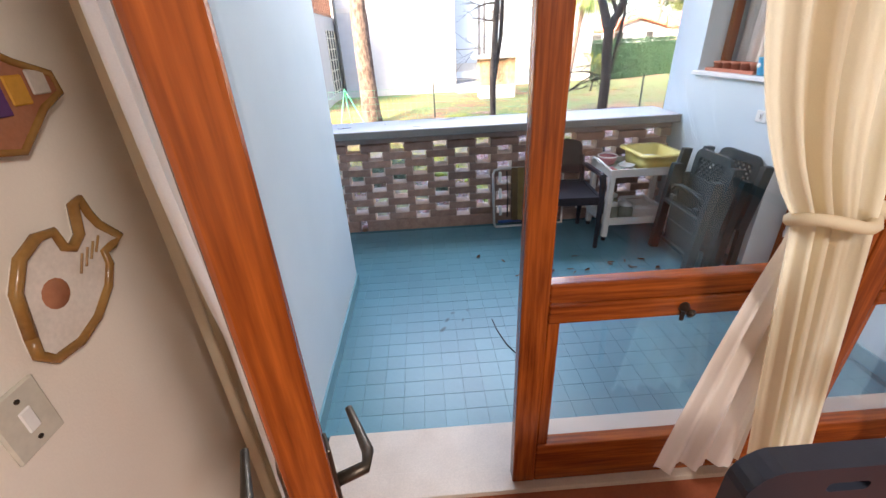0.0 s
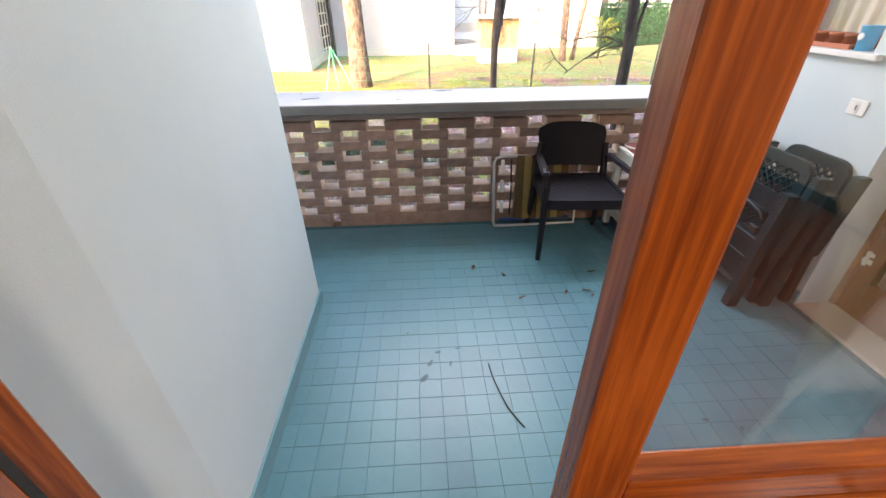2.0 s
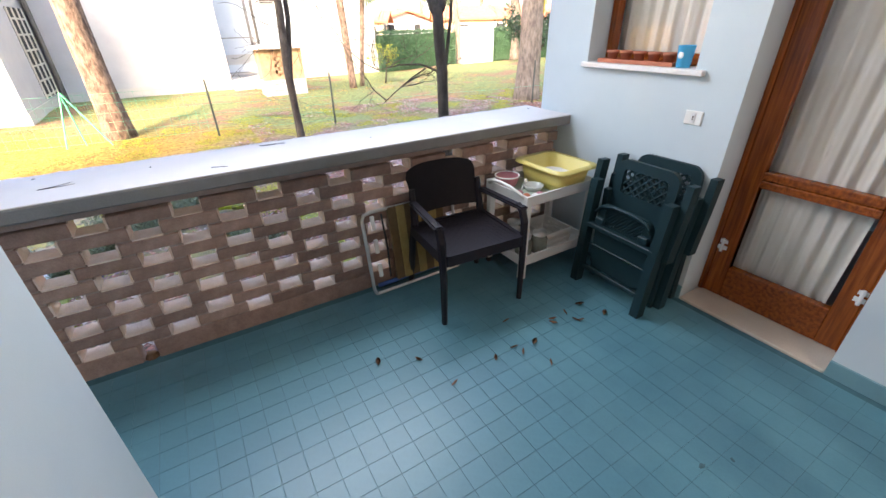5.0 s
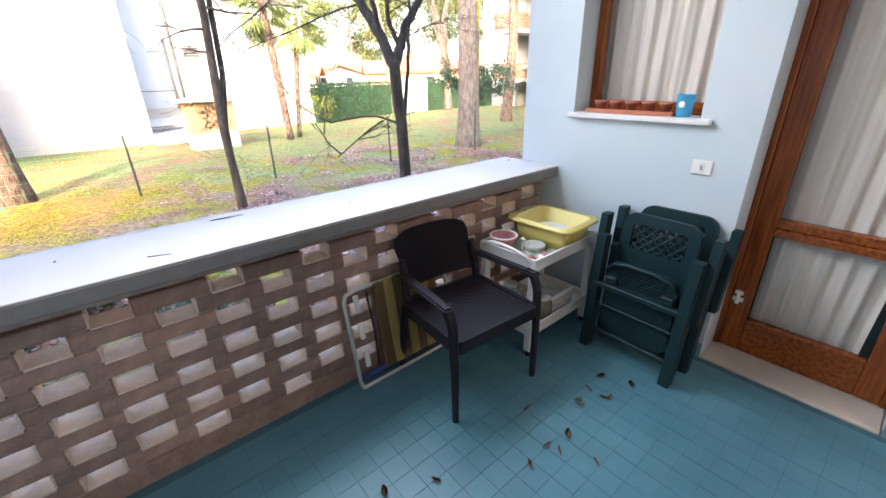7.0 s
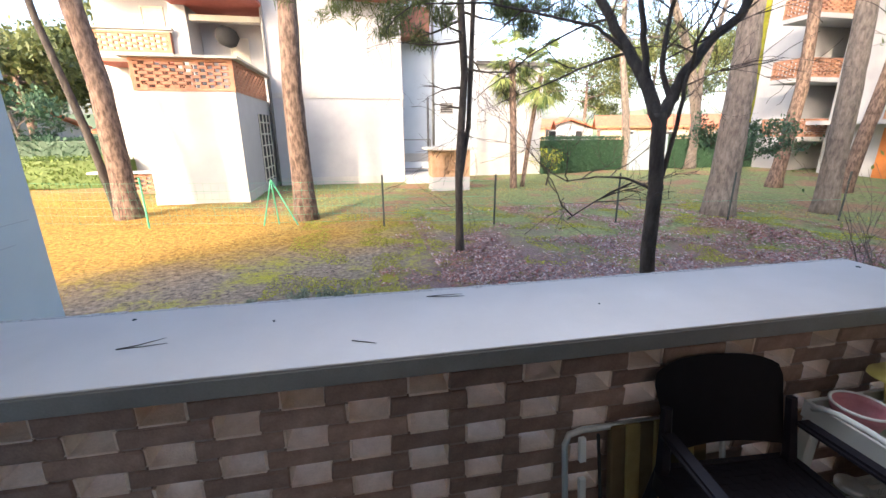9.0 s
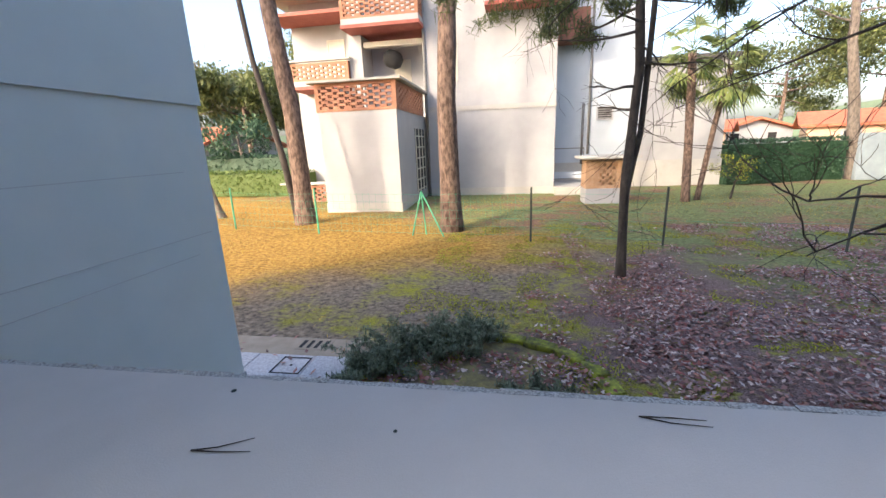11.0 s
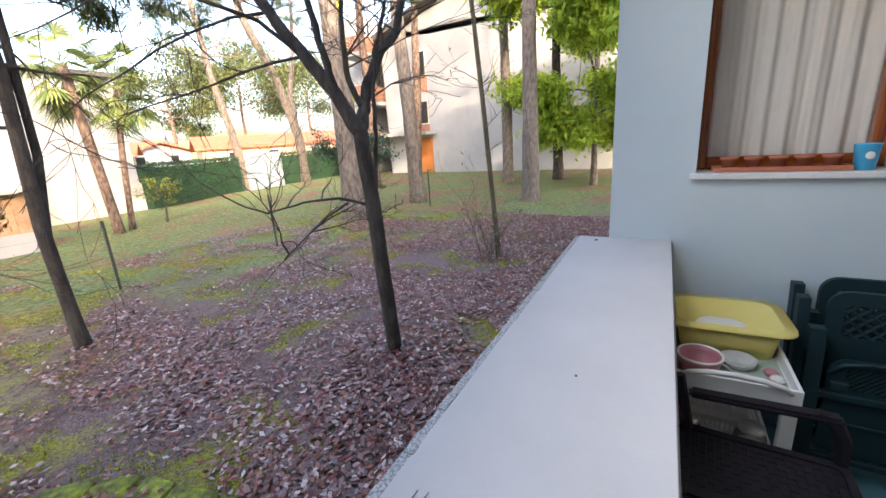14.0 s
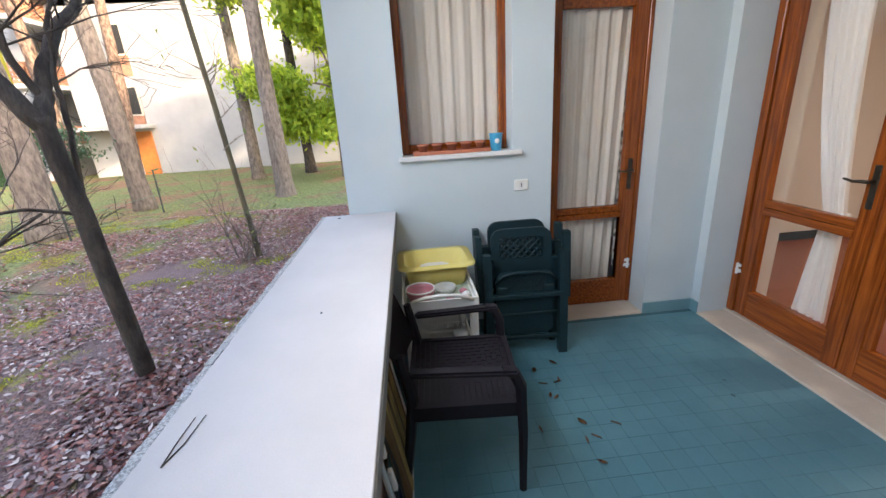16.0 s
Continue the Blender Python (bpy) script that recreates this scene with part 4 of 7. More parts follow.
# two folded dark green plastic chairs against the end wall
def folded_chair(m, label):
    """Stands folded: x across, y towards the wall."""
    ch = thing("folding_chair", label, "chair", m, group="folded chairs")
    for sx in (-1, 1):
        part("front_leg", bar([(sx * 0.235, -0.10, 0.0), (sx * 0.238, -0.075, 0.35), (sx * 0.242, -0.045, 0.66), (sx * 0.242, -0.043, 0.685)], 0.026, 0.03), M_GREENPL, ch)
        part("rear_leg", bar([(sx * 0.215, 0.05, 0.0), (sx * 0.215, 0.045, 0.40), (sx * 0.21, 0.03, 0.62)], 0.018, 0.022), M_GREENPL, ch)
        part("armrest", bar([(sx * 0.278, -0.02, 0.36), (sx * 0.282, 0.012, 0.60), (sx * 0.283, 0.03, 0.76), (sx * 0.283, 0.033, 0.785)], 0.02, 0.032), M_GREENPL, ch, "folded armrest standing upright")
    outer = rounded(-0.197, 0.40, 0.197, 0.812, 0.07)
    inner = rounded(-0.142, 0.615, 0.142, 0.755, 0.02)
    backp = part("backrest", plate(outer, inner, -0.035, -0.008), M_GREENPL, ch, "green backrest with lattice", m=pose(0, 0.035, 0, -4, 0, 0))
    lat = bmesh.new()
    for k in range(-3, 8):
        for s in (-1, 1):
            x0 = -0.142 + k * 0.048
            pts = []
            for q in range(9):
                z = 0.615 + 0.14 * q / 8
                x = (x0 if s > 0 else -x0) + s * (z - 0.615)
                if -0.142 <= x <= 0.142:
                    pts.append((x, -0.021, z))
            if len(pts) > 1:
                tube_into(lat, [pts[0], pts[-1]], 0.0075, 5)
    part("lattice", lat, M_GREENPL, backp)
    seatp = part("seat", plate(rounded(-0.185, 0.12, 0.185, 0.56, 0.06), rounded(-0.13, 0.43, 0.13, 0.53, 0.02), -0.06, -0.04), M_GREENPL, ch, "folded-up slotted seat")
    sl = bmesh.new()
    for k in range(-4, 12):
        x0 = -0.13 + k * 0.022
        xa, xb = max(-0.13, x0), min(0.13, x0 + 0.1)
        if xb - xa > 0.01:
            tube_into(sl, [(xa, -0.05, 0.43 + (xa - x0)), (xb, -0.05, 0.43 + (xb - x0))], 0.006, 5)
    part("seat_slats", sl, M_GREENPL, seatp)
    slats(ch, "crossbar", ((-0.235, -0.10, 0.395, 0.235, -0.062, 0.425), (-0.22, -0.085, 0.09, 0.22, -0.062, 0.12), (-0.21, -0.074, 0.27, 0.21, -0.062, 0.282)), M_GREENPL)
    part("arch", tube([(-0.19, -0.07, 0.50), (-0.15, -0.074, 0.545), (-0.07, -0.078, 0.565), (0.07, -0.078, 0.565), (0.15, -0.074, 0.545), (0.19, -0.07, 0.50)], 0.011, 6), M_GREENPL, ch, smooth=True)
    for sx in (-1, 1):
        part("bracket", block(sx * 0.15 - 0.03, -0.085, 0.43, sx * 0.15 + 0.03, -0.06, 0.47, bevel=0.004), M_GREENPL, ch)
    return ch


folded_chair(pose(1.905, 2.72, 0.0, 0, 0, -92), "folded dark green plastic chair leaning before another")
folded_chair(pose(2.075, 2.705, 0.006, 0, 0, -90), "folded dark green plastic chair against the wall")

# folded deck chair: white tube frame with striped cloth, leaning on the parapet
deck = thing("deck_chair", "folded deck chair with white tube frame and striped cloth", "chair", pose(0.60, 3.50, 0.0, -9, 0, 0))
part("frame_tube", tube([(0.0, 0.0, 0.012), (-0.012, 0.0, 0.05), (-0.015, 0, 0.50), (0.0, 0, 0.535), (0.05, 0, 0.545), (0.60, 0, 0.545)], 0.011, 8), M_STEEL, deck, smooth=True)
part("frame_tube", tube([(0.0, 0.0, 0.012), (0.06, 0.0, 0.012), (0.62, 0.0, 0.02), (0.62, 0, 0.545)], 0.011, 8), M_STEEL, deck, smooth=True)
part("cross_bar", tube([(0.03, 0.03, 0.05), (0.58, 0.03, 0.06)], 0.014, 8), material("blue_tape", (0.02, 0.06, 0.2), (0.03, 0.08, 0.26), 20, 100), deck, "blue taped crossbar", True)
M_STRIPE1, M_STRIPE2 = material("brown_canvas", (0.10, 0.06, 0.025), (0.14, 0.09, 0.04), 20, 300, rough=0.95), material("ochre_canvas", (0.26, 0.18, 0.06), (0.33, 0.24, 0.09), 20, 300, rough=0.95)
for k in range(7):
    part("canvas_stripe", block(0.15 + k * 0.055, -0.018 - 0.004 * (k % 2), 0.07, 0.15 + k * 0.055 + 0.055, 0.012, 0.55, bevel=0.004), M_STRIPE1 if k % 2 == 0 else M_STRIPE2, deck)
for z in (0.12, 0.28, 0.43):
    part("buckle", block(0.035, -0.012, z, 0.06, 0.005, z + 0.09, bevel=0.003), M_WHITEPL, deck, "pale plastic buckle")
part("strap", tube([(0.11, 0.0, 0.1), (0.115, -0.01, 0.3), (0.11, 0.0, 0.52)], 0.006, 6), M_DARK, deck)

# window sill: tray of little pots and a blue cup
tray = thing("pot_tray", "terracotta coloured tray on the window sill", "tray", pose(2.235, 3.105, W_Z0))
part("tray_floor", block(-0.05, -0.245, 0, 0.05, 0.245, 0.006, bevel=0.002), M_TERRA, tray)
for b in ((-0.058, -0.25, 0, -0.05, 0.25, 0.022), (0.05, -0.25, 0, 0.058, 0.25, 0.022), (-0.05, -0.25, 0, 0.05, -0.243, 0.022), (-0.05, 0.243, 0, 0.05, 0.25, 0.022)):
    part("tray_lip", block(*b, bevel=0.002), M_TERRA, tray)
pot = thing("flower_pot", "small terracotta flower pot on the tray", "pot", pose(2.235, 2.915, W_Z0 + 0.007), group="pots on the sill")
part("body", lathe([(0.0, 0.0), (0.024, 0.0), (0.031, 0.045), (0.0355, 0.045), (0.037, 0.06), (0.033, 0.06), (0.028, 0.03), (0.0, 0.028)], 16), M_TERRA, pot, smooth=True)
for k in range(1, 5):
    copy_thing(pot, pose(2.235 + 0.004 * (k % 2), 2.915 + k * 0.094, W_Z0 + 0.007, 0, 0, 33 * k))
cup = thing("cup", "bright blue plastic cup on the window sill", "cup", pose(2.215, 2.815, W_Z0))
part("body", lathe([(0.0, 0.0), (0.034, 0.0), (0.043, 0.105), (0.045, 0.107), (0.041, 0.107), (0.032, 0.006), (0.0, 0.006)], 20), M_CYAN, cup, smooth=True)
part("motif", lathe([(0.0, 0.0445), (0.010, 0.0435), (0.016, 0.041)], 12), M_WHITEPL, cup, "white printed motif", m=pose(-0.0015, 0, 0.058, 0, -86, 0))

# light switch plate
sw = thing("light_switch", "white plastic switch plate on the pale blue wall", "switch", pose(X_END, 2.66, 1.052))
part("plate", block(-0.008, -0.047, -0.036, 0.0, 0.047, 0.036, bevel=0.003), M_WHITEPL, sw)
part("rocker", block(-0.011, -0.012, -0.024, -0.008, 0.012, 0.024, bevel=0.002), M_SILL, sw)
part("key_mark", block(-0.0125, -0.004, -0.012, -0.011, 0.004, 0.012, bevel=0.001), M_CAPEDGE, sw)

# twig, dead leaves and dirt on the floor
single("wire", tube([(0.343, 2.123, 0.004), (0.352, 2.03, 0.004), (0.372, 1.94, 0.004), (0.39, 1.87, 0.005), (0.425, 1.80, 0.004), (0.44, 1.775, 0.004)], 0.0032, 6), M_DARK, "black wire lying on the teal floor", "wire")
M_BROWNLEAF = material("dry_brown_leaf", (0.12, 0.05, 0.025), (0.22, 0.11, 0.05), 40, 200, rough=0.8)


def dry_leaf(length, width, seed):
    rng = random.Random(seed)
    bm = bmesh.new()
    rows = []
    for i in range(6):
        u = i / 5
        w = width * math.sin(math.pi * min(0.98, max(0.03, u))) ** 0.8
        z = 0.004 + 0.012 * rng.uniform(0.2, 1) * abs(u - 0.5)
        rows.append([bm.verts.new((length * (u - 0.5), s * w, z + (0.006 if s else 0))) for s in (-1, 0, 1)])
    for r0, r1 in zip(rows, rows[1:]):
        for k in (0, 1):
            bm.faces.new((r0[k], r0[k + 1], r1[k + 1], r1[k]))
    bmesh.ops.solidify(bm, geom=list(bm.faces), thickness=0.0008)
    return mesh_of("dry_leaf", bm, M_BROWNLEAF, True)


LEAVES = [dry_leaf(0.055, 0.013, 1), dry_leaf(0.045, 0.009, 2), dry_leaf(0.05, 0.006, 3)]
lr = random.Random(11)
for x, y in ((1.34, 2.694), (1.36, 2.72), (1.468, 2.726), (1.49, 2.626), (1.47, 2.64), (1.602, 2.737), (1.142, 2.632), (1.038, 2.605), (1.022, 2.658), (0.89, 2.646), (1.106, 2.471), (1.123, 2.852),
             (0.621, 2.619), (0.366, 2.947), (1.66, 2.60), (0.55, 2.85)):
    single("dry_leaf", LEAVES[lr.randrange(3)], None, "small dry brown leaf on the teal floor", "leaf", pose(x, y, 0.001, 0, 0, lr.uniform(0, 360)), group="dry leaves on the floor")
single("dirt_clump", lathe([(0.0, 0.028), (0.02, 0.024), (0.032, 0.008), (0.036, 0.0)], 9), M_BROWNLEAF, "clump of dead leaves in the drain hole", "leaves", pose(-0.63, 3.64, 0.0))
M_SMUDGE = material("grey_floor_smudge", (0.035, 0.075, 0.09), (0.05, 0.12, 0.145), 60, 200, rough=0.6)


def smudge(x, y, rx, ry, turn, seed):
    """A thin uneven patch of dried dirt."""
    rng = random.Random(seed)
    bm = bmesh.new()
    rim = [bm.verts.new((rx * math.cos(k * math.tau / 14) * rng.uniform(0.6, 1.15), ry * math.sin(k * math.tau / 14) * rng.uniform(0.6, 1.15), 0.0)) for k in range(14)]
    mid = bm.verts.new((0, 0, 0.0012))
    for k in range(14):
        bm.faces.new((rim[k], rim[(k + 1) % 14], mid))
    single("dirt_smudge", bm, M_SMUDGE, "faint dark smudge of dirt on the teal floor", "dirt", pose(x, y, 0.0012, 0, 0, turn), group="smudges on the floor")


for k, (x, y, rx, ry, turn) in enumerate(((-0.054, 2.367, 0.012, 0.006, 30), (0.06, 2.15, 0.026, 0.01, 60), (0.10, 2.22, 0.018, 0.008, 20), (0.03, 2.06, 0.03, 0.014, 50), (0.16, 2.14, 0.02, 0.007, 80),
                                          (0.20, 2.24, 0.016, 0.007, 10), (1.208, 1.764, 0.018, 0.009, 0), (1.333, 1.714, 0.012, 0.008, 40))):
    smudge(x, y, rx, ry, turn, 60 + k)
M_BLACKLEAF = material("black_dirt", (0.02, 0.03, 0.03), (0.05, 0.07, 0.07), 40, 200, rough=0.9)
# pine needles and a smudge on the cap
for pts in ([(0.163, 3.903, 0), (0.23, 3.905, 0), (0.296, 3.903, 0)], [(0.163, 3.903, 0), (0.22, 3.888, 0), (0.30, 3.883, 0)], [(-0.75, 3.697, 0), (-0.70, 3.712, 0), (-0.64, 3.745, 0)], [(-0.75, 3.696, 0), (-0.69, 3.70, 0), (-0.625, 3.708, 0)], [(-0.10, 3.62, 0), (-0.05, 3.60, 0), (-0.03, 3.59, 0)]):
    single("pine_needle", tube([(x, y, Z_CAP + 0.0015) for x, y, z in pts], [0.0016, 0.0013, 0.0007], 5), M_DARKBARK, "dry pine needle on the parapet cap", "needle", group="needles on the cap")
for x, y, r in ((-0.80, 3.90, 0.006), (2.09, 3.86, 0.009), (0.75, 3.72, 0.003), (-0.35, 3.80, 0.004)):
    sp = lathe([(0.0, 0.004), (r, 0.002), (r * 1.2, 0)], 7)
    single("dirt_clump", sp, M_BLACKLEAF, "dark speck of dirt on the parapet cap", "dirt", pose(x, y, Z_CAP), group="specks on the cap")

# ---- curtains ----
lace = curtain("curtain", D_Y1 - D_Y0 - 0.16, 1.99, 6, 0.018, M_SHEER, "cream lace curtain with ruffled edge behind the side door", pose(X_END + 0.275, 2.115, 2.18, 0, 0, -90), wave=0.02, seed=5,
               gather=lambda u, v: (1 - 0.12 * v, -0.02 * v, 1))
fr = bmesh.new()
prev = None
for i in range(90):
    z = 2.15 - i * 0.021
    w = 0.018 + 0.014 * math.sin(i * 1.05)
    row = [fr.verts.new((0.0, 0.0, z)), fr.verts.new((0.015 * math.sin(i * 1.9), -w, z - 0.006))]
    if prev:
        fr.faces.new((prev[0], prev[1], row[1], row[0]))
    prev = row
single("curtain_frill", fr, M_SHEER, "white ruffled edge of the lace curtain", "curtain", pose(X_END + 0.278, 1.845, 0.02))


def tied(u, v):
    """Full above, gathered at a tie-back, flaring below."""
    if v < 0.52:
        q = (v / 0.52) ** 2.5
        return 1 - 0.62 * q, 0.07 * q, 1 - 0.4 * q
    q = (v - 0.52) / 0.48
    return 0.38 + 0.75 * q ** 0.8, 0.07 - 0.16 * q, 0.6 + 0.5 * q


curtain("drape", 0.32, 2.2, 4, 0.03, M_DRAPE, "cream drape tied back beside the glass door", pose(0.70, 0.83, 2.42), seed=2,
        gather=lambda u, v: (1 - 0.47 * (v / 0.555) ** 4, 0.1625 * (v / 0.555) ** 4, 1) if v < 0.555 else (0.53 + 0.03 * (v - 0.555) / 0.445, 0.1625 + 0.185 * (v - 0.555) / 0.445, 0.8))
curtain("drape", 0.10, 2.15, 3, 0.02, M_SHEER, "white sheer curtain tied back behind the drape", pose(0.66, 0.90, 2.42), seed=7,
        gather=lambda u, v: (1, 0.2425 * (v / 0.59) ** 4, 1) if v < 0.59 else (1 + 1.9 * ((v - 0.59) / 0.41) ** 0.8, 0.2425 - 0.07 * ((v - 0.59) / 0.41) ** 0.8, 1.2))
curtain("drape", 0.13, 2.3, 3, 0.02, M_DRAPE, "cream drape hanging between the wall and the open door leaf", pose(-0.575, 0.93, 2.45, 0, 0, -84), seed=17)
part_tie = thing("tie_back", "knotted cream tie-back round the drape", "tie-back", pose(0.8625, 0.83, 1.20))
tb_ = bmesh.new()
tube_into(tb_, [(0.085 * math.cos(a), 0.05 * math.sin(a), 0.012 * math.sin(2 * a)) for a in [k * math.tau / 18 for k in range(19)]], 0.014, 8)
part("band", tb_, M_DRAPE, part_tie, smooth=True)
part("knot", lathe([(0.0, -0.022), (0.018, -0.015), (0.024, 0.0), (0.018, 0.015), (0.0, 0.022)], 10), M_DRAPE, part_tie, smooth=True, m=pose(0.10, 0, 0.01))
M_WHITECL = cloth_material("white_net", (0.86, 0.85, 0.82), (0.92, 0.91, 0.88), 0.2)
curtain("drape", 0.24, 2.2, 4, 0.025, M_WHITECL, "white net curtain tied back behind the glass doors", pose(1.82, 0.93, 2.36), seed=9,
        gather=lambda u, v: (1 - 0.55 * (v / 0.7) ** 2, -0.195 * (v / 0.7) ** 2, 1) if v < 0.7 else (0.45 + 0.4 * (v - 0.7) / 0.3, -0.195 + 0.02 * (v - 0.7) / 0.3, 1))
curtain("curtain", 0.34, 1.9, 5, 0.016, M_WHITECL, "white net curtain knotted on the open door leaf", pose(-0.448, 0.774, 2.15, 0, 0, ang), seed=14, wave=0.01,
        gather=lambda u, v: (1 - 0.76 * (v / 0.61) ** 3, -0.07 * (v / 0.61) ** 3, 1) if v < 0.61 else (0.24 + 0.5 * (v - 0.61) / 0.39, -0.07, 1.2))
kn = bmesh.new()
for k in range(7):
    a = k * math.tau / 7
    tube_into(kn, [(0, 0, 0), (0.02 * math.cos(a), 0.012 * math.sin(a), 0.018 * math.sin(a)), (0.045 * math.cos(a), 0.02 * math.sin(2 * a), 0.04 * math.sin(a))], [0.012, 0.017, 0.006], 7)
single("tie_back", kn, M_WHITECL, "knotted white net bow gathering the leaf's curtain", "tie-back", pose(-0.477 + 0.018, 0.838 + 0.008, 0.99, 0, 0, ang), smooth=True)

tie = thing("tie_back", "knotted white band gathering the net curtain", "tie-back", pose(1.625, 0.93, 0.83))
part("band", tube([(0.062 * math.cos(k * math.tau / 16), 0.04 * math.sin(k * math.tau / 16), 0.006 * math.sin(k * math.tau / 8)) for k in range(17)], 0.013, 8), M_WHITECL, tie, smooth=True)
part("knot", lathe([(0.0, -0.03), (0.02, -0.02), (0.028, 0.0), (0.02, 0.02), (0.0, 0.03)], 10), M_WHITECL, tie, smooth=True, m=pose(0.0, 0.045, 0.0))

# ---- things in the room ----
M_CERAM = material("white_glazed_ceramic", (0.62, 0.56, 0.48), (0.74, 0.68, 0.60), 12, 120, rough=0.25, bump=0.05)
M_CERRIM = material("brown_glazed_ceramic", (0.20, 0.09, 0.02), (0.34, 0.19, 0.05), 12, 120, rough=0.25, bump=0.1)
M_CERSPOT = material("rust_glazed_ceramic", (0.30, 0.11, 0.05), (0.38, 0.17, 0.09), 12, 120, rough=0.25)


def outline_plate(pts, thick, r):
    """A raised tile of the given outline in the y-z plane with a rounded rim."""
    bm = bmesh.new()
    a = [bm.verts.new((0, y, z)) for y, z in pts]
    b = [bm.verts.new((thick, y, z)) for y, z in pts]
    n = len(pts)
    bm.faces.new(a[::-1]), bm.faces.new(b)
    for i in range(n):
        bm.faces.new((a[i], a[(i + 1) % n], b[(i + 1) % n], b[i]))
    rm = bmesh.new()
    tube_into(rm, [(thick, y, z) for y, z in pts] + [(thick, *pts[0])], r, 7)
    return bm, rm


FISH = [(-0.115, -0.04), (-0.10, 0.03), (-0.07, 0.07), (-0.03, 0.088), (0.0, 0.085), (0.005, 0.055), (0.02, 0.045), (0.045, 0.06), (0.06, 0.11), (0.075, 0.115), (0.08, 0.085), (0.09, 0.06), (0.125, 0.02), (0.10, 0.012), (0.075, 0.01), (0.075, -0.015), (0.05, -0.05), (0.0, -0.085), (-0.05, -0.10), (-0.10, -0.095), (-0.12, -0.07)]
fish = thing("wall_ornament", "glazed ceramic fish ornament hung on the cream wall", "ornament", pose(-0.64, 0.70, 1.245))
fb, fr2 = outline_plate(FISH, 0.014, 0.009)
part("plaque", fb, M_CERAM, fish)
part("rim", fr2, M_CERRIM, fish, "brown glazed rim", True)
part("spot", lathe([(0.0, 0.006), (0.02, 0.005), (0.026, 0.0)], 14), M_CERSPOT, fish, "rust coloured round spot", True, pose(0.014, -0.045, -0.005, 0, 90, 0))
for k in range(4):
    part("fin_line", tube([(0.016, 0.01 + 0.016 * k, 0.0 + 0.006 * k), (0.016, 0.03 + 0.016 * k, 0.03 + 0.004 * k)], 0.0022, 5), M_CERRIM, fish)
orn = thing("wall_ornament", "coloured glazed ceramic ornament hung on the cream wall", "ornament", pose(-0.64, 0.74, 1.53))
ob_, or_ = outline_plate([(-0.10, -0.06), (-0.02, -0.075), (0.05, -0.02), (0.095, 0.0), (0.09, 0.03), (0.03, 0.05), (-0.02, 0.075), (-0.10, 0.06)], 0.016, 0.006)
part("plaque", ob_, M_CERSPOT, orn)
part("rim", or_, M_CERRIM, orn, "brown rim", True)
for k, c in enumerate(((0.05, 0.14, 0.05), (0.08, 0.03, 0.12), (0.5, 0.25, 0.03), (0.5, 0.45, 0.38))):
    part("glaze_patch", block(0.016, -0.085 + 0.042 * k, -0.035 + 0.012 * k, 0.02, -0.05 + 0.042 * k, 0.02 + 0.006 * k, bevel=0.002), material("glaze", c, tuple(q * 1.2 for q in c), 20, 100, rough=0.2), orn, "coloured glaze patch")
rs = thing("light_switch", "old cream switch plate on the cream wall", "switch", pose(-0.64, 0.525, 1.10))
part("plate", block(0, -0.04, -0.055, 0.008, 0.04, 0.055, bevel=0.003), M_SHUTTER, rs)
part("rocker", block(0.008, -0.010, -0.02, 0.012, 0.010, 0.02, bevel=0.002), M_WHITEPL, rs)
for z in (-0.036, 0.036):
    part("screw", lathe([(0.004, 0.0), (0.004, 0.002), (0.0, 0.002)], 8), M_BRONZE, rs, m=pose(0.008, 0, z, 0, 90, 0))
M_BLACKPL = material("black_plastic", (0.012, 0.014, 0.022), (0.02, 0.023, 0.033), 12, 200, rough=0.4, bump=0.03)
rc = thing("chair", "black plastic chair with a slot in its backrest", "chair", pose(0.665, 0.42, 0.0, 0, 0, 0))
ro = [(x, z + 0.03 * (1 - (x / 0.24) ** 2)) if z > 1 else (x, z) for x, z in rounded(-0.245, 0.62, 0.245, 1.01, 0.045)]
part("backrest", plate(ro, rounded(-0.125, 0.965, -0.06, 0.985, 0.008), -0.02, 0.02), M_BLACKPL, rc, "black backrest with hand slot")
part("seat", block(-0.22, -0.42, 0.43, 0.22, 0.0, 0.455, bevel=0.01, seg=2), M_BLACKPL, rc)
for x in (-0.2, 0.2):
    part("back_leg", tube([(x, 0.03, 0.0), (x, 0.0, 0.45), (x, 0.0, 0.70)], 0.015, 8), M_BLACKPL, rc)
    part("front_leg", tube([(x, -0.42, 0.0), (x, -0.38, 0.44)], 0.015, 8), M_BLACKPL, rc)
lampt = thing("ceiling_lamp", "round white ceiling lamp of the room", "lamp", pose(0.9, -0.8, 2.62))
part("canopy", lathe([(0.0, 0.08), (0.06, 0.08), (0.06, 0.04), (0.03, 0.03), (0.0, 0.03)], 16), M_WHITEPL, lampt, smooth=True)


# ---- trees ----
def limb_points(rng, p, d, length, n, wander, lift=0.0):
    pts = [Vector(p)]
    d = Vector(d).normalized()
    for _ in range(n):
        d = (d + Vector((rng.uniform(-1, 1), rng.uniform(-1, 1), rng.uniform(-1, 1) + lift)) * wander).normalized()
        pts.append(pts[-1] + d * (length / n))
    return pts


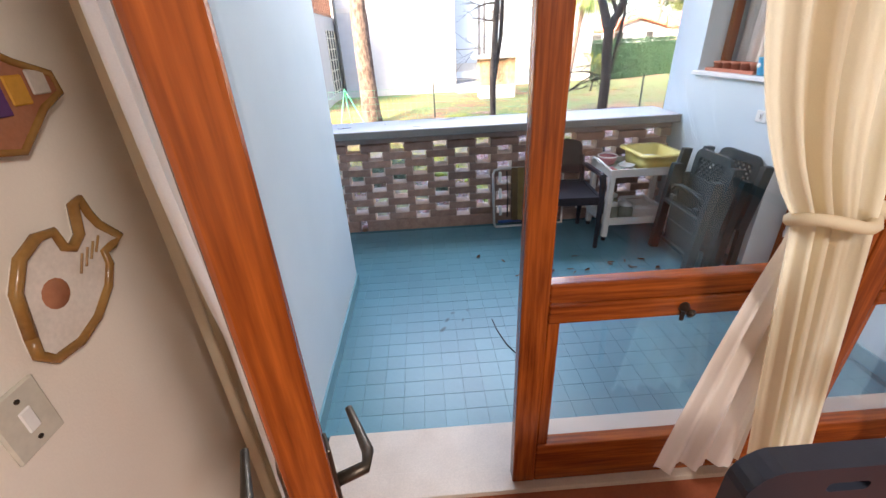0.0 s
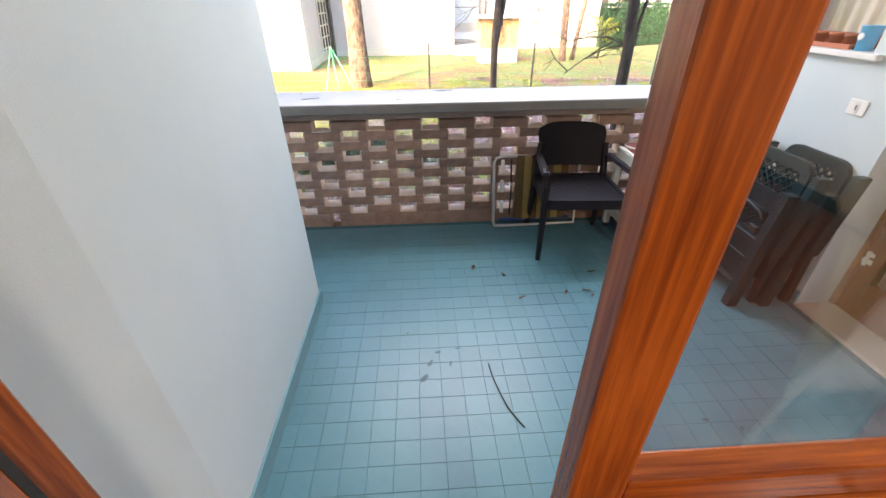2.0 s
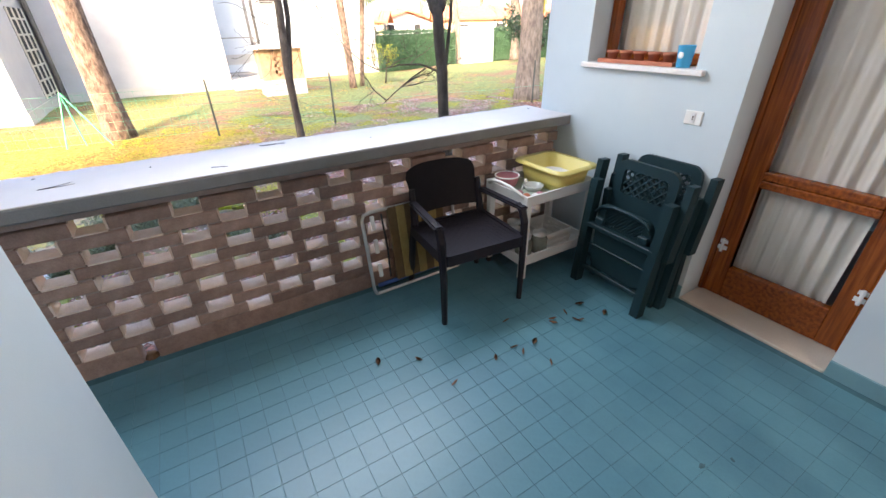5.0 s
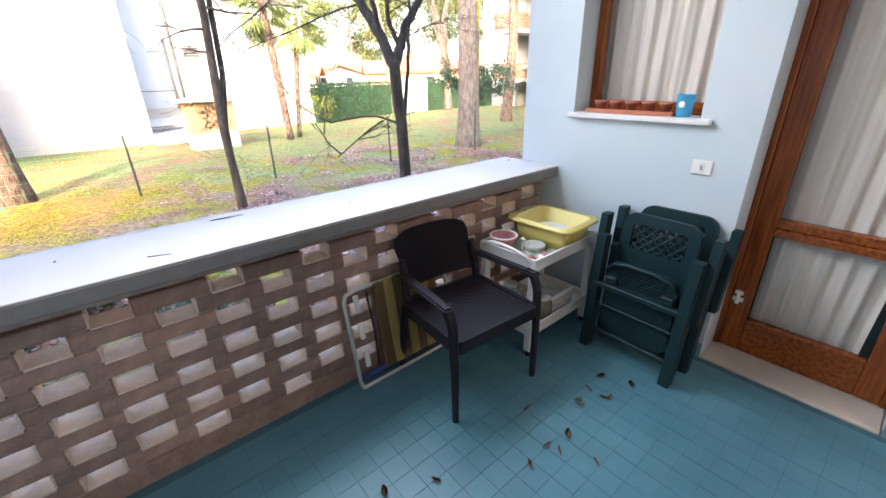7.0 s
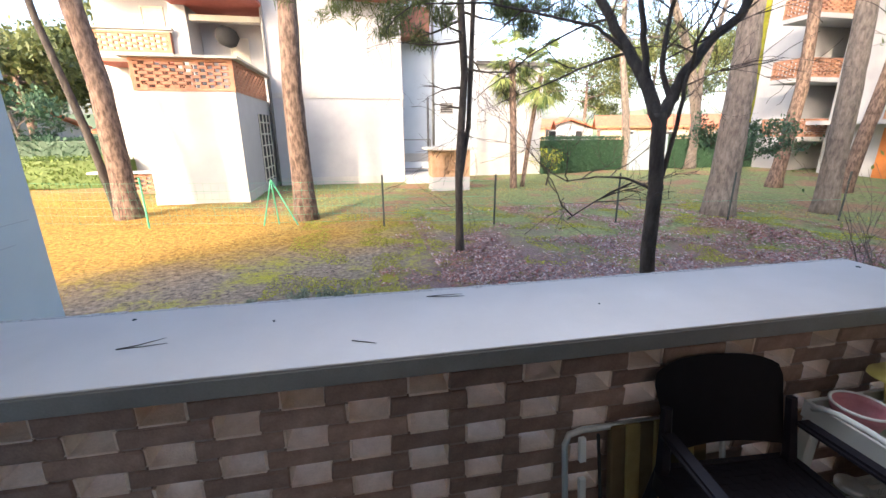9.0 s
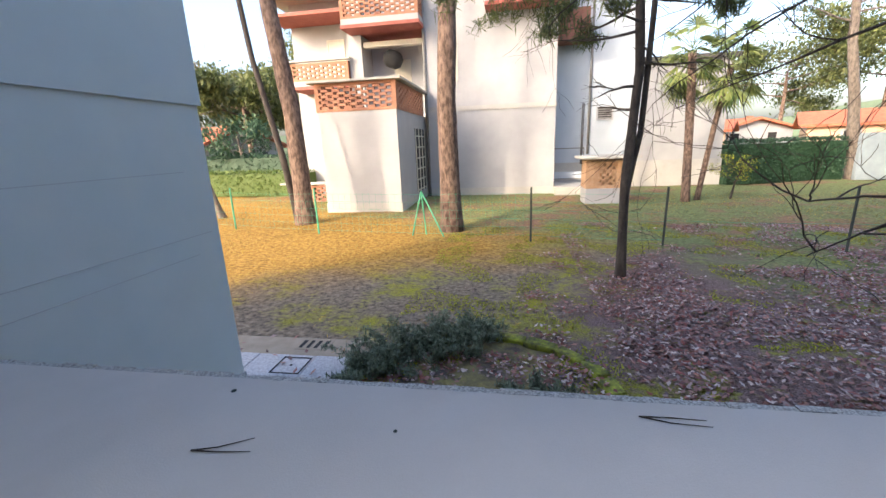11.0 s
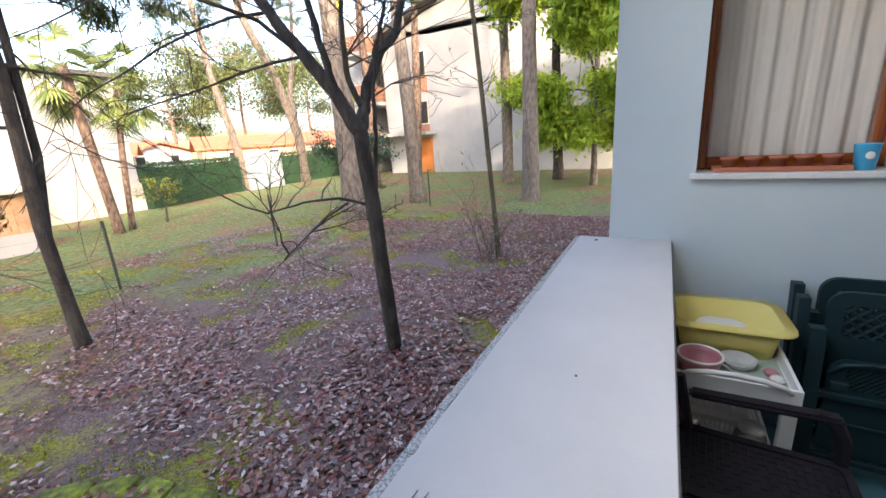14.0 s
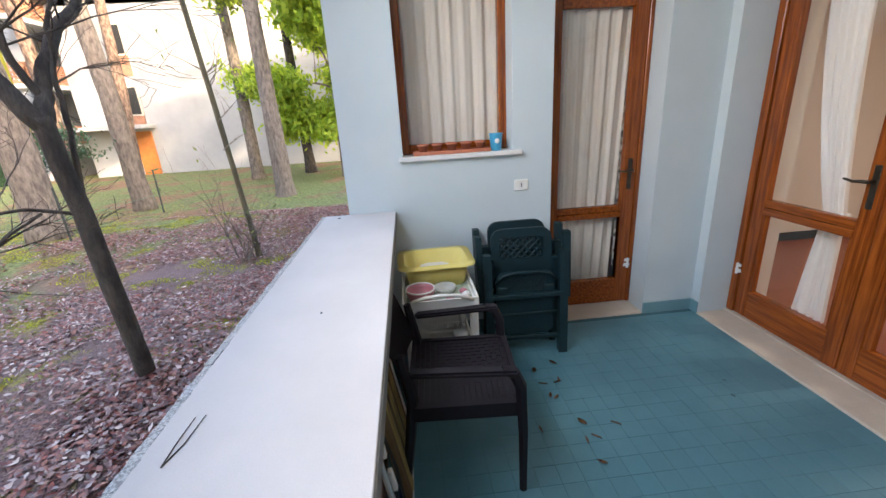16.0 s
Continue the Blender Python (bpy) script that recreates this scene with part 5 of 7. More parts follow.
def grow(bm, rng, p, d, length, radius, depth, tips, wander=0.16, lift=0.05, kids=3, shrink=0.62, sides=6, spread=0.8):
    """A limb with smaller limbs along it; tips collects the outer points."""
    n = 6
    pts = limb_points(rng, p, d, length, n, wander, lift)
    tube_into(bm, pts, [max(0.0018, radius * (1 - 0.75 * i / n)) for i in range(n + 1)], sides if depth > 1 else 4, closed=False)
    if depth == 0:
        tips.extend(pts[2:])
        return
    for k in range(kids):
        i = rng.randrange(2, n + 1)
        base = (pts[min(i, n)] - pts[min(i, n) - 1]).normalized()
        out = Vector((rng.uniform(-1, 1), rng.uniform(-1, 1), rng.uniform(-0.4, 0.8)))
        grow(bm, rng, pts[i], base + out * spread, length * rng.uniform(0.45, 0.7), radius * (1 - 0.75 * i / n) * shrink + 0.001, depth - 1, tips, wander * 1.15, lift, kids, shrink, sides, spread)


def trunk_mesh(pts, r0, r1, rng, sides=14, flare=1.35):
    """A trunk with a flared, uneven foot and ridged bark."""
    fine = []
    for a, b in zip(pts, pts[1:]):
        for k in range(8):
            fine.append(Vector(a).lerp(Vector(b), k / 8))
    fine.append(Vector(pts[-1]))
    n = len(fine) - 1
    bm = bmesh.new()
    radii = [(r0 + (r1 - r0) * i / n) * (1 + (flare - 1) * max(0, 1 - i / (n * 0.08)) ** 1.5) for i in range(n + 1)]
    tube_into(bm, fine, radii, sides)
    for v in bm.verts:
        q = noise.noise(Vector((v.co.x * 9, v.co.y * 9, v.co.z * 1.6)))
        c = min(fine, key=lambda f: (f - v.co).length_squared)
        out = (v.co - c)
        v.co += out * 0.12 * q
    return bm


def tufts(tips, rng, per, reach):
    c = []
    for t in tips:
        for _ in range(per):
            c.append((t[0] + rng.normal(0, reach), t[1] + rng.normal(0, reach), t[2] + rng.normal(0, reach * 0.7)))
    return np.array(c)


NEEDLE = ((-0.5, 0), (0, -0.045), (0.5, 0), (0, 0.045))
LEAF = ((-0.5, 0), (0, -0.24), (0.5, 0), (0, 0.24))


def pine(x, y, r, points, crown_z, seed, label, bark, boughs=9, tuft_size=0.22, reach=2.4, per=26, needle_mat=None, low=()):
    rs, rn = random.Random(seed), np.random.default_rng(seed)
    tree = thing("pine_tree", label, "tree", group="pines in the yard")
    pts = [(x, y, GROUND - 0.15)] + [(x + dx, y + dy, z) for dx, dy, z in points]
    part("trunk", trunk_mesh(pts, r, r * 0.55, rs), bark, tree, smooth=True)
    bm, tips = bmesh.new(), []
    top = Vector(pts[-1])
    for k in range(boughs):
        z = crown_z + (top.z - crown_z) * k / boughs
        a = rs.uniform(0, math.tau)
        base = Vector(pts[-2]).lerp(top, max(0, min(1, (z - pts[-2][2]) / max(0.1, top.z - pts[-2][2]))))
        grow(bm, rs, base, (math.cos(a), math.sin(a), 0.25), reach * rs.uniform(0.6, 1.1), r * 0.22, 2, tips, 0.12, 0.06, 3)
    for z, a, ln_ in low:
        base = Vector(pts[0]).lerp(top, (z - pts[0][2]) / (top.z - pts[0][2]))
        grow(bm, rs, base, (math.cos(radians(a)), math.sin(radians(a)), 0.1), ln_, r * 0.2, 2, tips, 0.12, -0.02, 3)
    part("bough", bm, bark, tree)
    me = cloud("crown", needle_mat or M_NEEDLE, tufts(tips, rn, per, 0.10), True, tuft_size, rn, NEEDLE)
    part("crown", me, None, tree, "sprays of pine needles")
    return tree


pine(-5.94, 13.95, 0.26, [(-0.05, 0, 2.5), (-0.35, 0, 5.2), (-0.5, 0.1, 8.0), (-0.4, 0, 12.5)], 8.2, 21, "tall pine with furrowed reddish bark", M_BARK, 10)
pine(-1.56, 13.1, 0.255, [(-0.04, 0, 2.5), (0.08, 0, 5.0), (0.1, 0, 8.0), (0.2, 0, 12.5)], 8.4, 22, "tall straight pine with plated reddish bark", M_BARK, 10)
pine(8.8, 11.3, 0.33, [(0.0, 0, 2.5), (0.05, 0.1, 5.0), (0.1, 0.2, 8.0), (0.2, 0, 13)], 8.5, 23, "massive grey pine with moss on its trunk", M_PALEBARK, 10)
pine(11.75, 11.0, 0.25, [(-0.15, 0, 2.5), (-0.2, 0.1, 5.0), (-0.1, 0.2, 8.0), (0.2, 0, 12)], 8.0, 24, "slender grey pine with plated bark", M_PALEBARK, 8)
pine(12.2, 7.15, 0.27, [(-0.02, 0, 1.2), (0.1, 0.05, 3.0), (0.25, 0.1, 6.0), (0.4, 0, 12)], 7.5, 25, "slightly leaning grey pine with flaking bark", M_PALEBARK, 8)
pine(15.3, 15.5, 0.24, [(0.3, 0, 3.0), (0.2, 0.1, 6.0), (0.5, 0, 12)], 7.0, 26, "reddish pine before the far flats", M_BARK, 8)
pine(15.9, 13.6, 0.22, [(0.6, 0, 3.0), (1.0, 0.1, 6.0), (1.4, 0, 12)], 7.0, 27, "leaning reddish pine before the far flats", M_BARK, 8)
pine(17.2, 9.6, 0.24, [(-0.1, 0, 3.0), (0.0, 0.1, 6.0), (0.1, 0, 12)], 7.0, 28, "pale pine close to the far flats", M_PALEBARK, 8)
pine(18.0, 7.6, 0.22, [(0.3, 0.2, 3.0), (0.5, 0.3, 6.0), (0.6, 0.2, 11)], 7.0, 29, "leaning dark pine close to the far flats", M_DARKBARK, 8)
pine(14.2, 23.0, 0.22, [(-0.5, 0, 2.6), (-1.0, 0, 5.0), (-1.3, 0, 8.6)], 5.6, 30, "forked pine with open crown by the hedge", M_PALEBARK, 10, reach=2.6, per=20)
fp = pine(18.24, 23.2, 0.3, [(0.05, 0, 2.0), (-0.5, 0, 3.8), (-1.05, 0, 5.4), (-2.5, 0, 8.0), (-3.2, 0, 11)], 7.0, 34, "large forked pine with open crown by the hedge", M_PALEBARK, 9, per=22)
part("limb", trunk_mesh([(18.25, 23.2, 2.3), (18.1, 23.2, 4.6), (18.7, 23.2, 6.6), (19.1, 23.2, 8.8), (19.2, 23.2, 11)], 0.17, 0.08, random.Random(9), 10, 1.0), M_PALEBARK, fp, smooth=True)
big = bpy.data.objects["pine_tree.002"]
part("moss", trunk_mesh([(8.885, 11.22, 1.7), (8.90, 11.25, 3.0), (8.96, 11.35, 6.0), (9.02, 11.42, 9.0)], 0.20, 0.19, random.Random(2), 12, 1.0), material("yellow_moss", (0.20, 0.19, 0.01), (0.42, 0.38, 0.03), 6, 60, rough=0.95, bump=0.6), big, "yellow-green moss on the trunk", smooth=True)
# two pines added out of view; their crowns cast dappled shade on the white flats
pine(-15.6, 2.4, 0.3, [(0.1, 0, 2.5), (0.2, 0.1, 5.0), (0.3, 0.2, 8.0), (0.2, 0, 14)], 8.4, 35, "unseen broad pine added to shade the white flats", M_BARK, 16, 0.3, 3.6, 26)
pine(-12.6, 3.6, 0.28, [(0.0, 0, 2.5), (0.1, 0.1, 5.0), (0.1, 0.2, 9.0), (0.2, 0, 15)], 9.2, 36, "unseen broad pine added to shade the white flats", M_BARK, 16, 0.3, 3.4, 26)
# mossy stem leaning away from the first pine
ms = thing("leaning_tree", "thin mossy stem leaning beside the tall pine", "tree")
part("trunk", trunk_mesh([(-6.25, 14.1, GROUND - 0.1), (-6.55, 14.1, 1.5), (-7.1, 14.2, 4.0), (-7.6, 14.2, 9.0)], 0.11, 0.06, random.Random(3), 10), M_DARKBARK, ms, smooth=True)

# slender young pine with two thin stems
yp = thing("young_pine", "slender dark young pine with sparse drooping twigs", "tree")
rs, rn = random.Random(31), np.random.default_rng(31)
part("trunk", trunk_mesh([(1.56, 9.35, GROUND - 0.1), (1.53, 9.35, 0.9), (1.62, 9.38, 2.4), (1.50, 9.38, 4.2), (1.5, 9.4, 8)], 0.072, 0.05, rs, 10), M_DARKBARK, yp, smooth=True)
part("trunk", trunk_mesh([(1.56, 9.38, 0.75), (1.70, 9.4, 1.6), (1.74, 9.4, 2.8), (1.78, 9.4, 4.6), (1.8, 9.4, 8)], 0.045, 0.035, rs, 8, 1.0), M_DARKBARK, yp, smooth=True)
bm, tips = bmesh.new(), []
for z, a, ln_ in ((3.6, 190, 1.5), (4.1, 175, 2.4), (4.4, 205, 2.0), (4.0, -10, 1.2), (4.6, 20, 1.8), (5.0, 160, 2.2), (5.2, -30, 1.9), (3.0, 230, 0.8), (3.3, 10, 0.9), (2.9, 185, 1.1), (5.6, 90, 1.8), (5.8, 250, 2.2), (2.2, 200, 0.7), (2.5, 350, 0.8), (1.9, 170, 0.5), (3.2, 160, 1.2), (3.5, -20, 1.3), (3.8, 30, 1.4), (4.2, 200, 1.6), (4.3, 150, 1.2), (2.7, 30, 0.7), (4.5, 0, 1.5)):
    grow(bm, rs, (1.6, 9.38, z), (math.cos(radians(a)), math.sin(radians(a)), -0.15), ln_, 0.022, 2, tips, 0.17, -0.07, 3)
part("twig", bm, M_DARKBARK, yp)
part("crown", cloud("crown", M_NEEDLE, tufts([t for t in tips if t.z > 3.0], rn, 20, 0.08), True, 0.19, rn, NEEDLE), None, yp, "sparse needle tufts")

# bare forked tree in the leaf litter
ft = thing("bare_tree", "dark bare forked tree in the leaf litter", "tree")
rs = random.Random(41)
FK = Vector((2.33, 5.585, 1.66))
part("trunk", trunk_mesh([(2.62, 5.68, -0.45), (2.52, 5.62, -0.26), (2.41, 5.55, 0.08), (2.35, 5.53, 0.5), (2.36, 5.56, 1.05), (2.34, 5.575, 1.35), tuple(FK)], 0.064, 0.056, rs, 12, 1.15), M_DARKBARK, ft, smooth=True)
FORKS = (([(0, 0, -0.06), (-0.05, 0.15, 0.23), (-0.12, 0.35, 0.52), (-0.21, 0.52, 0.80), (-0.38, 0.80, 1.30), (-0.55, 1.05, 2.2), (-0.6, 1.2, 3.1)], 0.066),
         ([(0, 0, -0.05), (0.10, 0.02, 0.12), (0.19, 0.02, 0.32), (0.36, 0.0, 0.55), (0.56, -0.03, 0.72), (0.70, -0.08, 1.15), (0.8, -0.15, 2.0), (0.85, -0.2, 3.0)], 0.060),
         ([(-0.05, 0.15, 0.24), (-0.07, 0.19, 0.5), (-0.14, 0.22, 0.85), (-0.18, 0.25, 1.6), (-0.2, 0.3, 2.6)], 0.036),
         ([(0.09, 0.02, 0.10), (0.01, 0.06, 0.32), (0.02, 0.08, 0.62), (0.10, 0.06, 1.2), (0.14, 0.05, 2.2)], 0.030),
         ([(0.05, -0.02, -0.62), (0.12, -0.04, -0.2), (0.15, -0.04, 0.2), (0.17, -0.08, 0.5), (0.34, -0.16, 1.0), (0.5, -0.25, 1.9)], 0.024),
         ([(-0.12, 0.35, 0.50), (-0.34, 0.50, 0.72), (-0.7, 0.75, 0.86), (-1.2, 1.0, 1.0), (-1.7, 1.3, 1.05)], 0.020),
         ([(0.0, 0.0, -0.60), (-0.13, 0.18, -0.53), (-0.28, 0.38, -0.54), (-0.45, 0.60, -0.60)], 0.015),
         ([(-0.09, 0.12, -0.57), (-0.20, 0.24, -0.66), (-0.34, 0.36, -0.80), (-0.48, 0.48, -0.95)], 0.011))
tips = []
tw = bmesh.new()
for pts, r in FORKS:
    pp = [FK + Vector(q) for q in pts]
    bm = bmesh.new()
    fine = []
    for a, b in zip(pp, pp[1:]):
        for k in range(4):
            fine.append(a.lerp(b, k / 4) + Vector((rs.uniform(-1, 1), rs.uniform(-1, 1), 0)) * 0.008)
    fine.append(pp[-1])
    tube_into(bm, fine, [r * 0.86 * (1 - 0.6 * i / len(fine)) for i in range(len(fine))], 9)
    part("limb", bm, M_DARKBARK, ft, smooth=True)
    for k in range(11 if r > 0.022 else 4):
        i = rs.randrange(len(fine) // 3, len(fine))
        a = rs.uniform(0, math.tau)
        grow(tw, rs, fine[i], (math.cos(a), math.sin(a), 0.35), rs.uniform(0.5, 1.2), 0.0075, 2, tips, 0.24, 0.0, 4, 0.6, 5)
for dx, dy, dz, ln_ in ((-0.12, 0.35, 0.5, 1.3), (-0.21, 0.52, 0.8, 1.6), (-0.38, 0.8, 1.3, 1.6)):
    grow(tw, rs, FK + Vector((dx, dy, dz)), (-0.8, 0.75, -0.15), ln_, 0.013, 3, tips, 0.2, -0.04, 3, 0.55, 5)
part("twig", tw, M_DARKBARK, ft)

# sapling and its suckers by the parapet corner
sp = thing("sapling", "thin bare sapling with suckers in dead leaves", "tree")
rs, rn = random.Random(51), np.random.default_rng(51)
part("trunk", trunk_mesh([(6.2, 5.98, GROUND - 0.1), (6.14, 6.05, 0.6), (6.02, 6.11, 2.0), (5.90, 6.20, 3.6), (5.82, 6.3, 6.0)], 0.045, 0.028, rs, 9, 1.2), material("olive_bark", (0.07, 0.06, 0.035), (0.18, 0.155, 0.09), 10, 60, rough=0.9, bump=0.5, stretch=(1, 1, 0.3)), sp, smooth=True)
tw, tips = bmesh.new(), []
for k in range(12):
    a = rs.uniform(0, math.tau)
    grow(tw, rs, (6.1 + rs.uniform(-0.3, 0.1), 6.05 + rs.uniform(-0.15, 0.25), GROUND), (0.35 * math.cos(a), 0.35 * math.sin(a), 1), rs.uniform(0.4, 1.3), 0.011, 2, tips, 0.14, 0.03, 3, 0.6, 5)
for k in range(8):
    a = rs.uniform(0, math.tau)
    grow(tw, rs, (6.04, 6.12, rs.uniform(1.0, 3.0)), (math.cos(a), math.sin(a), 0.5), rs.uniform(0.4, 0.9), 0.008, 1, tips, 0.2, 0.04, 3, 0.6, 5)
part("twig", tw, M_PALEBARK, sp)
part("leaves", cloud("leaves", M_PALM, tufts(rs.sample(tips, min(40, len(tips))), rn, 1, 0.03), True, 0.09, rn, LEAF), None, sp, "few last leaves")

# thin leaning bare tree beyond the entrance
lt = thing("bare_tree", "thin bare tree leaning over the fence", "tree")
rs = random.Random(61)
part("trunk", trunk_mesh([(-9.6, 15.2, GROUND - 0.1), (-10.0, 15.2, 0.6), (-10.75, 15.2, 2.2), (-11.3, 15.2, 4.2)], 0.12, 0.06, rs, 9), M_PALEBARK, lt, smooth=True)
tw, tips = bmesh.new(), []
for k in range(9):
    a = rs.uniform(0, math.tau)
    grow(tw, rs, (-10.8 - 0.05 * k, 15.2, 2.3 + 0.2 * k), (math.cos(a), math.sin(a), 0.6), 1.6, 0.03, 2, tips, 0.16, 0.05, 3, 0.6, 5)
part("twig", tw, M_PALEBARK, lt)


def palm(x, y, h, r, seed, lean):
    rs, rn = random.Random(seed), np.random.default_rng(seed)
    pm = thing("palm_tree", "fan palm with drooping leaves by the white flats", "palm", group="palms")
    part("trunk", trunk_mesh([(x, y, GROUND - 0.1), (x + lean * 0.5, y, h * 0.5), (x + lean, y, h)], r, r * 0.9, rs, 10, 1.15), M_BARK, pm, smooth=True)
    for k in range(30):
        a, up = rs.uniform(0, math.tau), rs.uniform(-0.9, 1.0)
        ln_ = rs.uniform(0.35, 0.6)
        c = Vector((x + lean, y, h - 0.1 + 0.25 * up))
        e = c + Vector((math.cos(a) * ln_, math.sin(a) * ln_, up * 0.75))
        bm = bmesh.new()
        tube_into(bm, [c, e], 0.012, 4)
        side = (e - c).normalized().cross(Vector((0, 0, 1))).normalized()
        fwd = (e - c).normalized()
        for q in range(-6, 7):
            b = radians(q * 13)
            tip = e + (fwd * math.cos(b) + side * math.sin(b)) * 0.6 + Vector((0, 0, -0.20 - 0.12 * abs(q) / 6))
            w = side.cross(fwd) * 0.01 + (side * math.cos(b) - fwd * math.sin(b)) * 0.03
            mid = e.lerp(tip, 0.45) + Vector((0, 0, 0.05))
            v = [bm.verts.new(e), bm.verts.new(mid - w), bm.verts.new(tip), bm.verts.new(mid + w)]
            bm.faces.new(v)
        part("frond", bm, M_PALM, pm)


palm(5.5, 17.3, 3.95, 0.13, 71, -0.25)
palm(5.95, 17.6, 3.55, 0.085, 72, 0.55)


def leafy(name, x, y, h, r, mat, n, size, seed, label, trunk_r=0.15, bark=None, base=1.2, squash=1.0):
    """A broad-leaved tree or a pine's rounded head: trunk, limbs, and a crown of clumped leaves with gaps."""
    rs, rn = random.Random(seed), np.random.default_rng(seed)
    tr = thing(name, label, "tree")
    part("trunk", trunk_mesh([(x, y, GROUND - 0.1), (x + rs.uniform(-0.2, 0.2), y, base), (x + rs.uniform(-0.4, 0.4), y, h * 0.85)], trunk_r, trunk_r * 0.4, rs, 9), bark or M_PALEBARK, tr, smooth=True)
    bm, tips = bmesh.new(), []
    for k in range(10):
        a = k * 2.4 + rs.uniform(-0.4, 0.4)
        z = base + (h - base) * k / 10
        ext = r * math.sin(math.pi * min(0.95, 0.2 + 0.75 * k / 10))
        grow(bm, rs, (x, y, z), (math.cos(a), math.sin(a), 0.35 * squash), ext, trunk_r * 0.3, 2, tips, 0.14, 0.04, 4)
    part("limb", bm, bark or M_PALEBARK, tr)
    per = max(1, n // max(1, len(tips)))
    part("crown", cloud("crown", mat, tufts(tips, rn, per, r * 0.11), True, size, rn, LEAF), None, tr)
    return tr


leafy("laurel_tree", 16.2, 5.9, 7.5, 2.9, M_LAUREL, 60000, 0.22, 81, "bright yellow-green leafy tree in sunlight", base=0.6)
leafy("laurel_tree", 16.6, 3.4, 7.0, 2.6, M_LAUREL, 50000, 0.22, 82, "bright yellow-green leafy tree in sunlight", base=0.6)
leafy("small_tree", 9.75, 11.9, 1.35, 0.95, M_HEDGE, 3000, 0.10, 83, "small dark green round-headed tree on the lawn", 0.05, M_DARKBARK, 0.7)
leafy("bush", 6.95, 17.6, 0.75, 0.5, M_MOSSTONE, 1200, 0.06, 84, "clipped brown bare bush by the palms", 0.04, M_DARKBARK, 0.0)
for k, (x, y, h, r) in enumerate(((-22, 36, 7.2, 4.0), (-15, 44, 9.5, 4.5), (-30, 52, 9, 5), (-9.5, 48, 16, 6), (-40, 46, 8, 5), (33, 62, 10, 7), (41, 58, 12.5, 8), (52, 56, 12, 8), (22, 70, 8, 6))):
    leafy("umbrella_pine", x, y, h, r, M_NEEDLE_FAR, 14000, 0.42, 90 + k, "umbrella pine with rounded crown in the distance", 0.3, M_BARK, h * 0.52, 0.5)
lt2 = leafy("olive_tree", -19.5, 31, 3.2, 2.2, M_HEDGE, 2600, 0.3, 120, "dark round bush beside the far house", 0.15, None, 0.4)


def hedge(x0, y0, x1, y1, h, w, seed, mat=None, n=5000, size=0.11, label="clipped dark green hedge"):
    rn = np.random.default_rng(seed)
    hd = thing("hedge", label, "hedge", group="hedges")
    a, b = Vector((x0, y0, 0)), Vector((x1, y1, 0))
    L = (b - a).length
    m = Matrix.Translation((x0, y0, GROUND)) @ Matrix.Rotation(math.atan2(y1 - y0, x1 - x0), 4, "Z")
    core = block(0, -w * 0.42, 0, L, w * 0.42, h * 0.93)
    part("core", core, M_HEDGE if mat is None else mat, hd, m=m)
    c = np.stack([rn.uniform(0, L, n), rn.uniform(-w / 2, w / 2, n), rn.uniform(0.02, h, n)], 1)
    face = rn.integers(0, 3, n)
    c[face == 0, 1] = -w / 2 + rn.normal(0, 0.03, (face == 0).sum())
    c[face == 1, 2] = h + rn.normal(0, 0.04, (face == 1).sum())
    part("leaves", cloud("leaves", mat or M_HEDGE, c, True, size, rn, LEAF), None, hd, m=m)


M_LIMEHEDGE = leaf_material("bright_hedge_leaves", (0.06, 0.11, 0.018), (0.16, 0.22, 0.045), 0.3)
hedge(8.6, 22.2, 13.6, 23.2, 1.75, 0.9, 1)
hedge(16.4, 23.6, 23.0, 23.4, 1.75, 0.9, 2)
hedge(-23, 22.5, -9.2, 21.0, 1.15, 0.8, 3, M_LIMEHEDGE, 7000, 0.12, "sunlit bright green clipped hedge")
hedge(-28, 30, -12.5, 30, 1.8, 0.9, 4, None, 4000, 0.2)

# ---- fence ----
fence = thing("fence", "wire garden fence on thin dark posts", "fence")
POSTS = [(-13.5, 14.6), (-10.6, 13.9), (-7.70, 13.20), (-4.86, 12.48), (0.33, 11.80), (2.84, 11.38), (5.67, 10.93), (8.3, 10.5), (11.0, 10.1)]
for k, (x, y) in enumerate(POSTS):
    part("post", tube([(x, y, GROUND - 0.1), (x + 0.01 * (k % 3 - 1), y, GROUND + 1.15)], 0.022, 6), M_POST if x > -1 else M_GREENMETAL, fence)
wire = bmesh.new()
for (xa, ya), (xb, yb) in zip(POSTS, POSTS[1:]):
    if xa > 1:
        zs = (0.5,)
    else:
        zs = (0.12, 0.3, 0.48, 0.66, 0.84, 1.02)
    for z in zs:
        tube_into(wire, [(xa, ya, GROUND + z), ((xa + xb) / 2, (ya + yb) / 2, GROUND + z - 0.02), (xb, yb, GROUND + z)], 0.003, 3, False)
    if xa < 0.3:
        n = int(math.hypot(xb - xa, yb - ya) / 0.16)
        for i in range(1, n):
            q = i / n
            x, y = xa + (xb - xa) * q, ya + (yb - ya) * q
            tube_into(wire, [(x, y, GROUND + 0.08), (x, y, GROUND + 1.03)], 0.002, 3, False)
part("wire_mesh", wire, M_GREENMETAL, fence, "thin green wires")
brace = thing("fence_brace", "green metal tripod brace of the fence", "brace")
top = Vector((-2.15, 12.35, GROUND + 1.05))
for x, y in ((-2.42, 12.35), (-2.1, 12.5), (-1.62, 12.25)):
    part("rod", tube([(x, y, GROUND - 0.05), tuple(top)], 0.018, 6), M_GREENMETAL, brace)

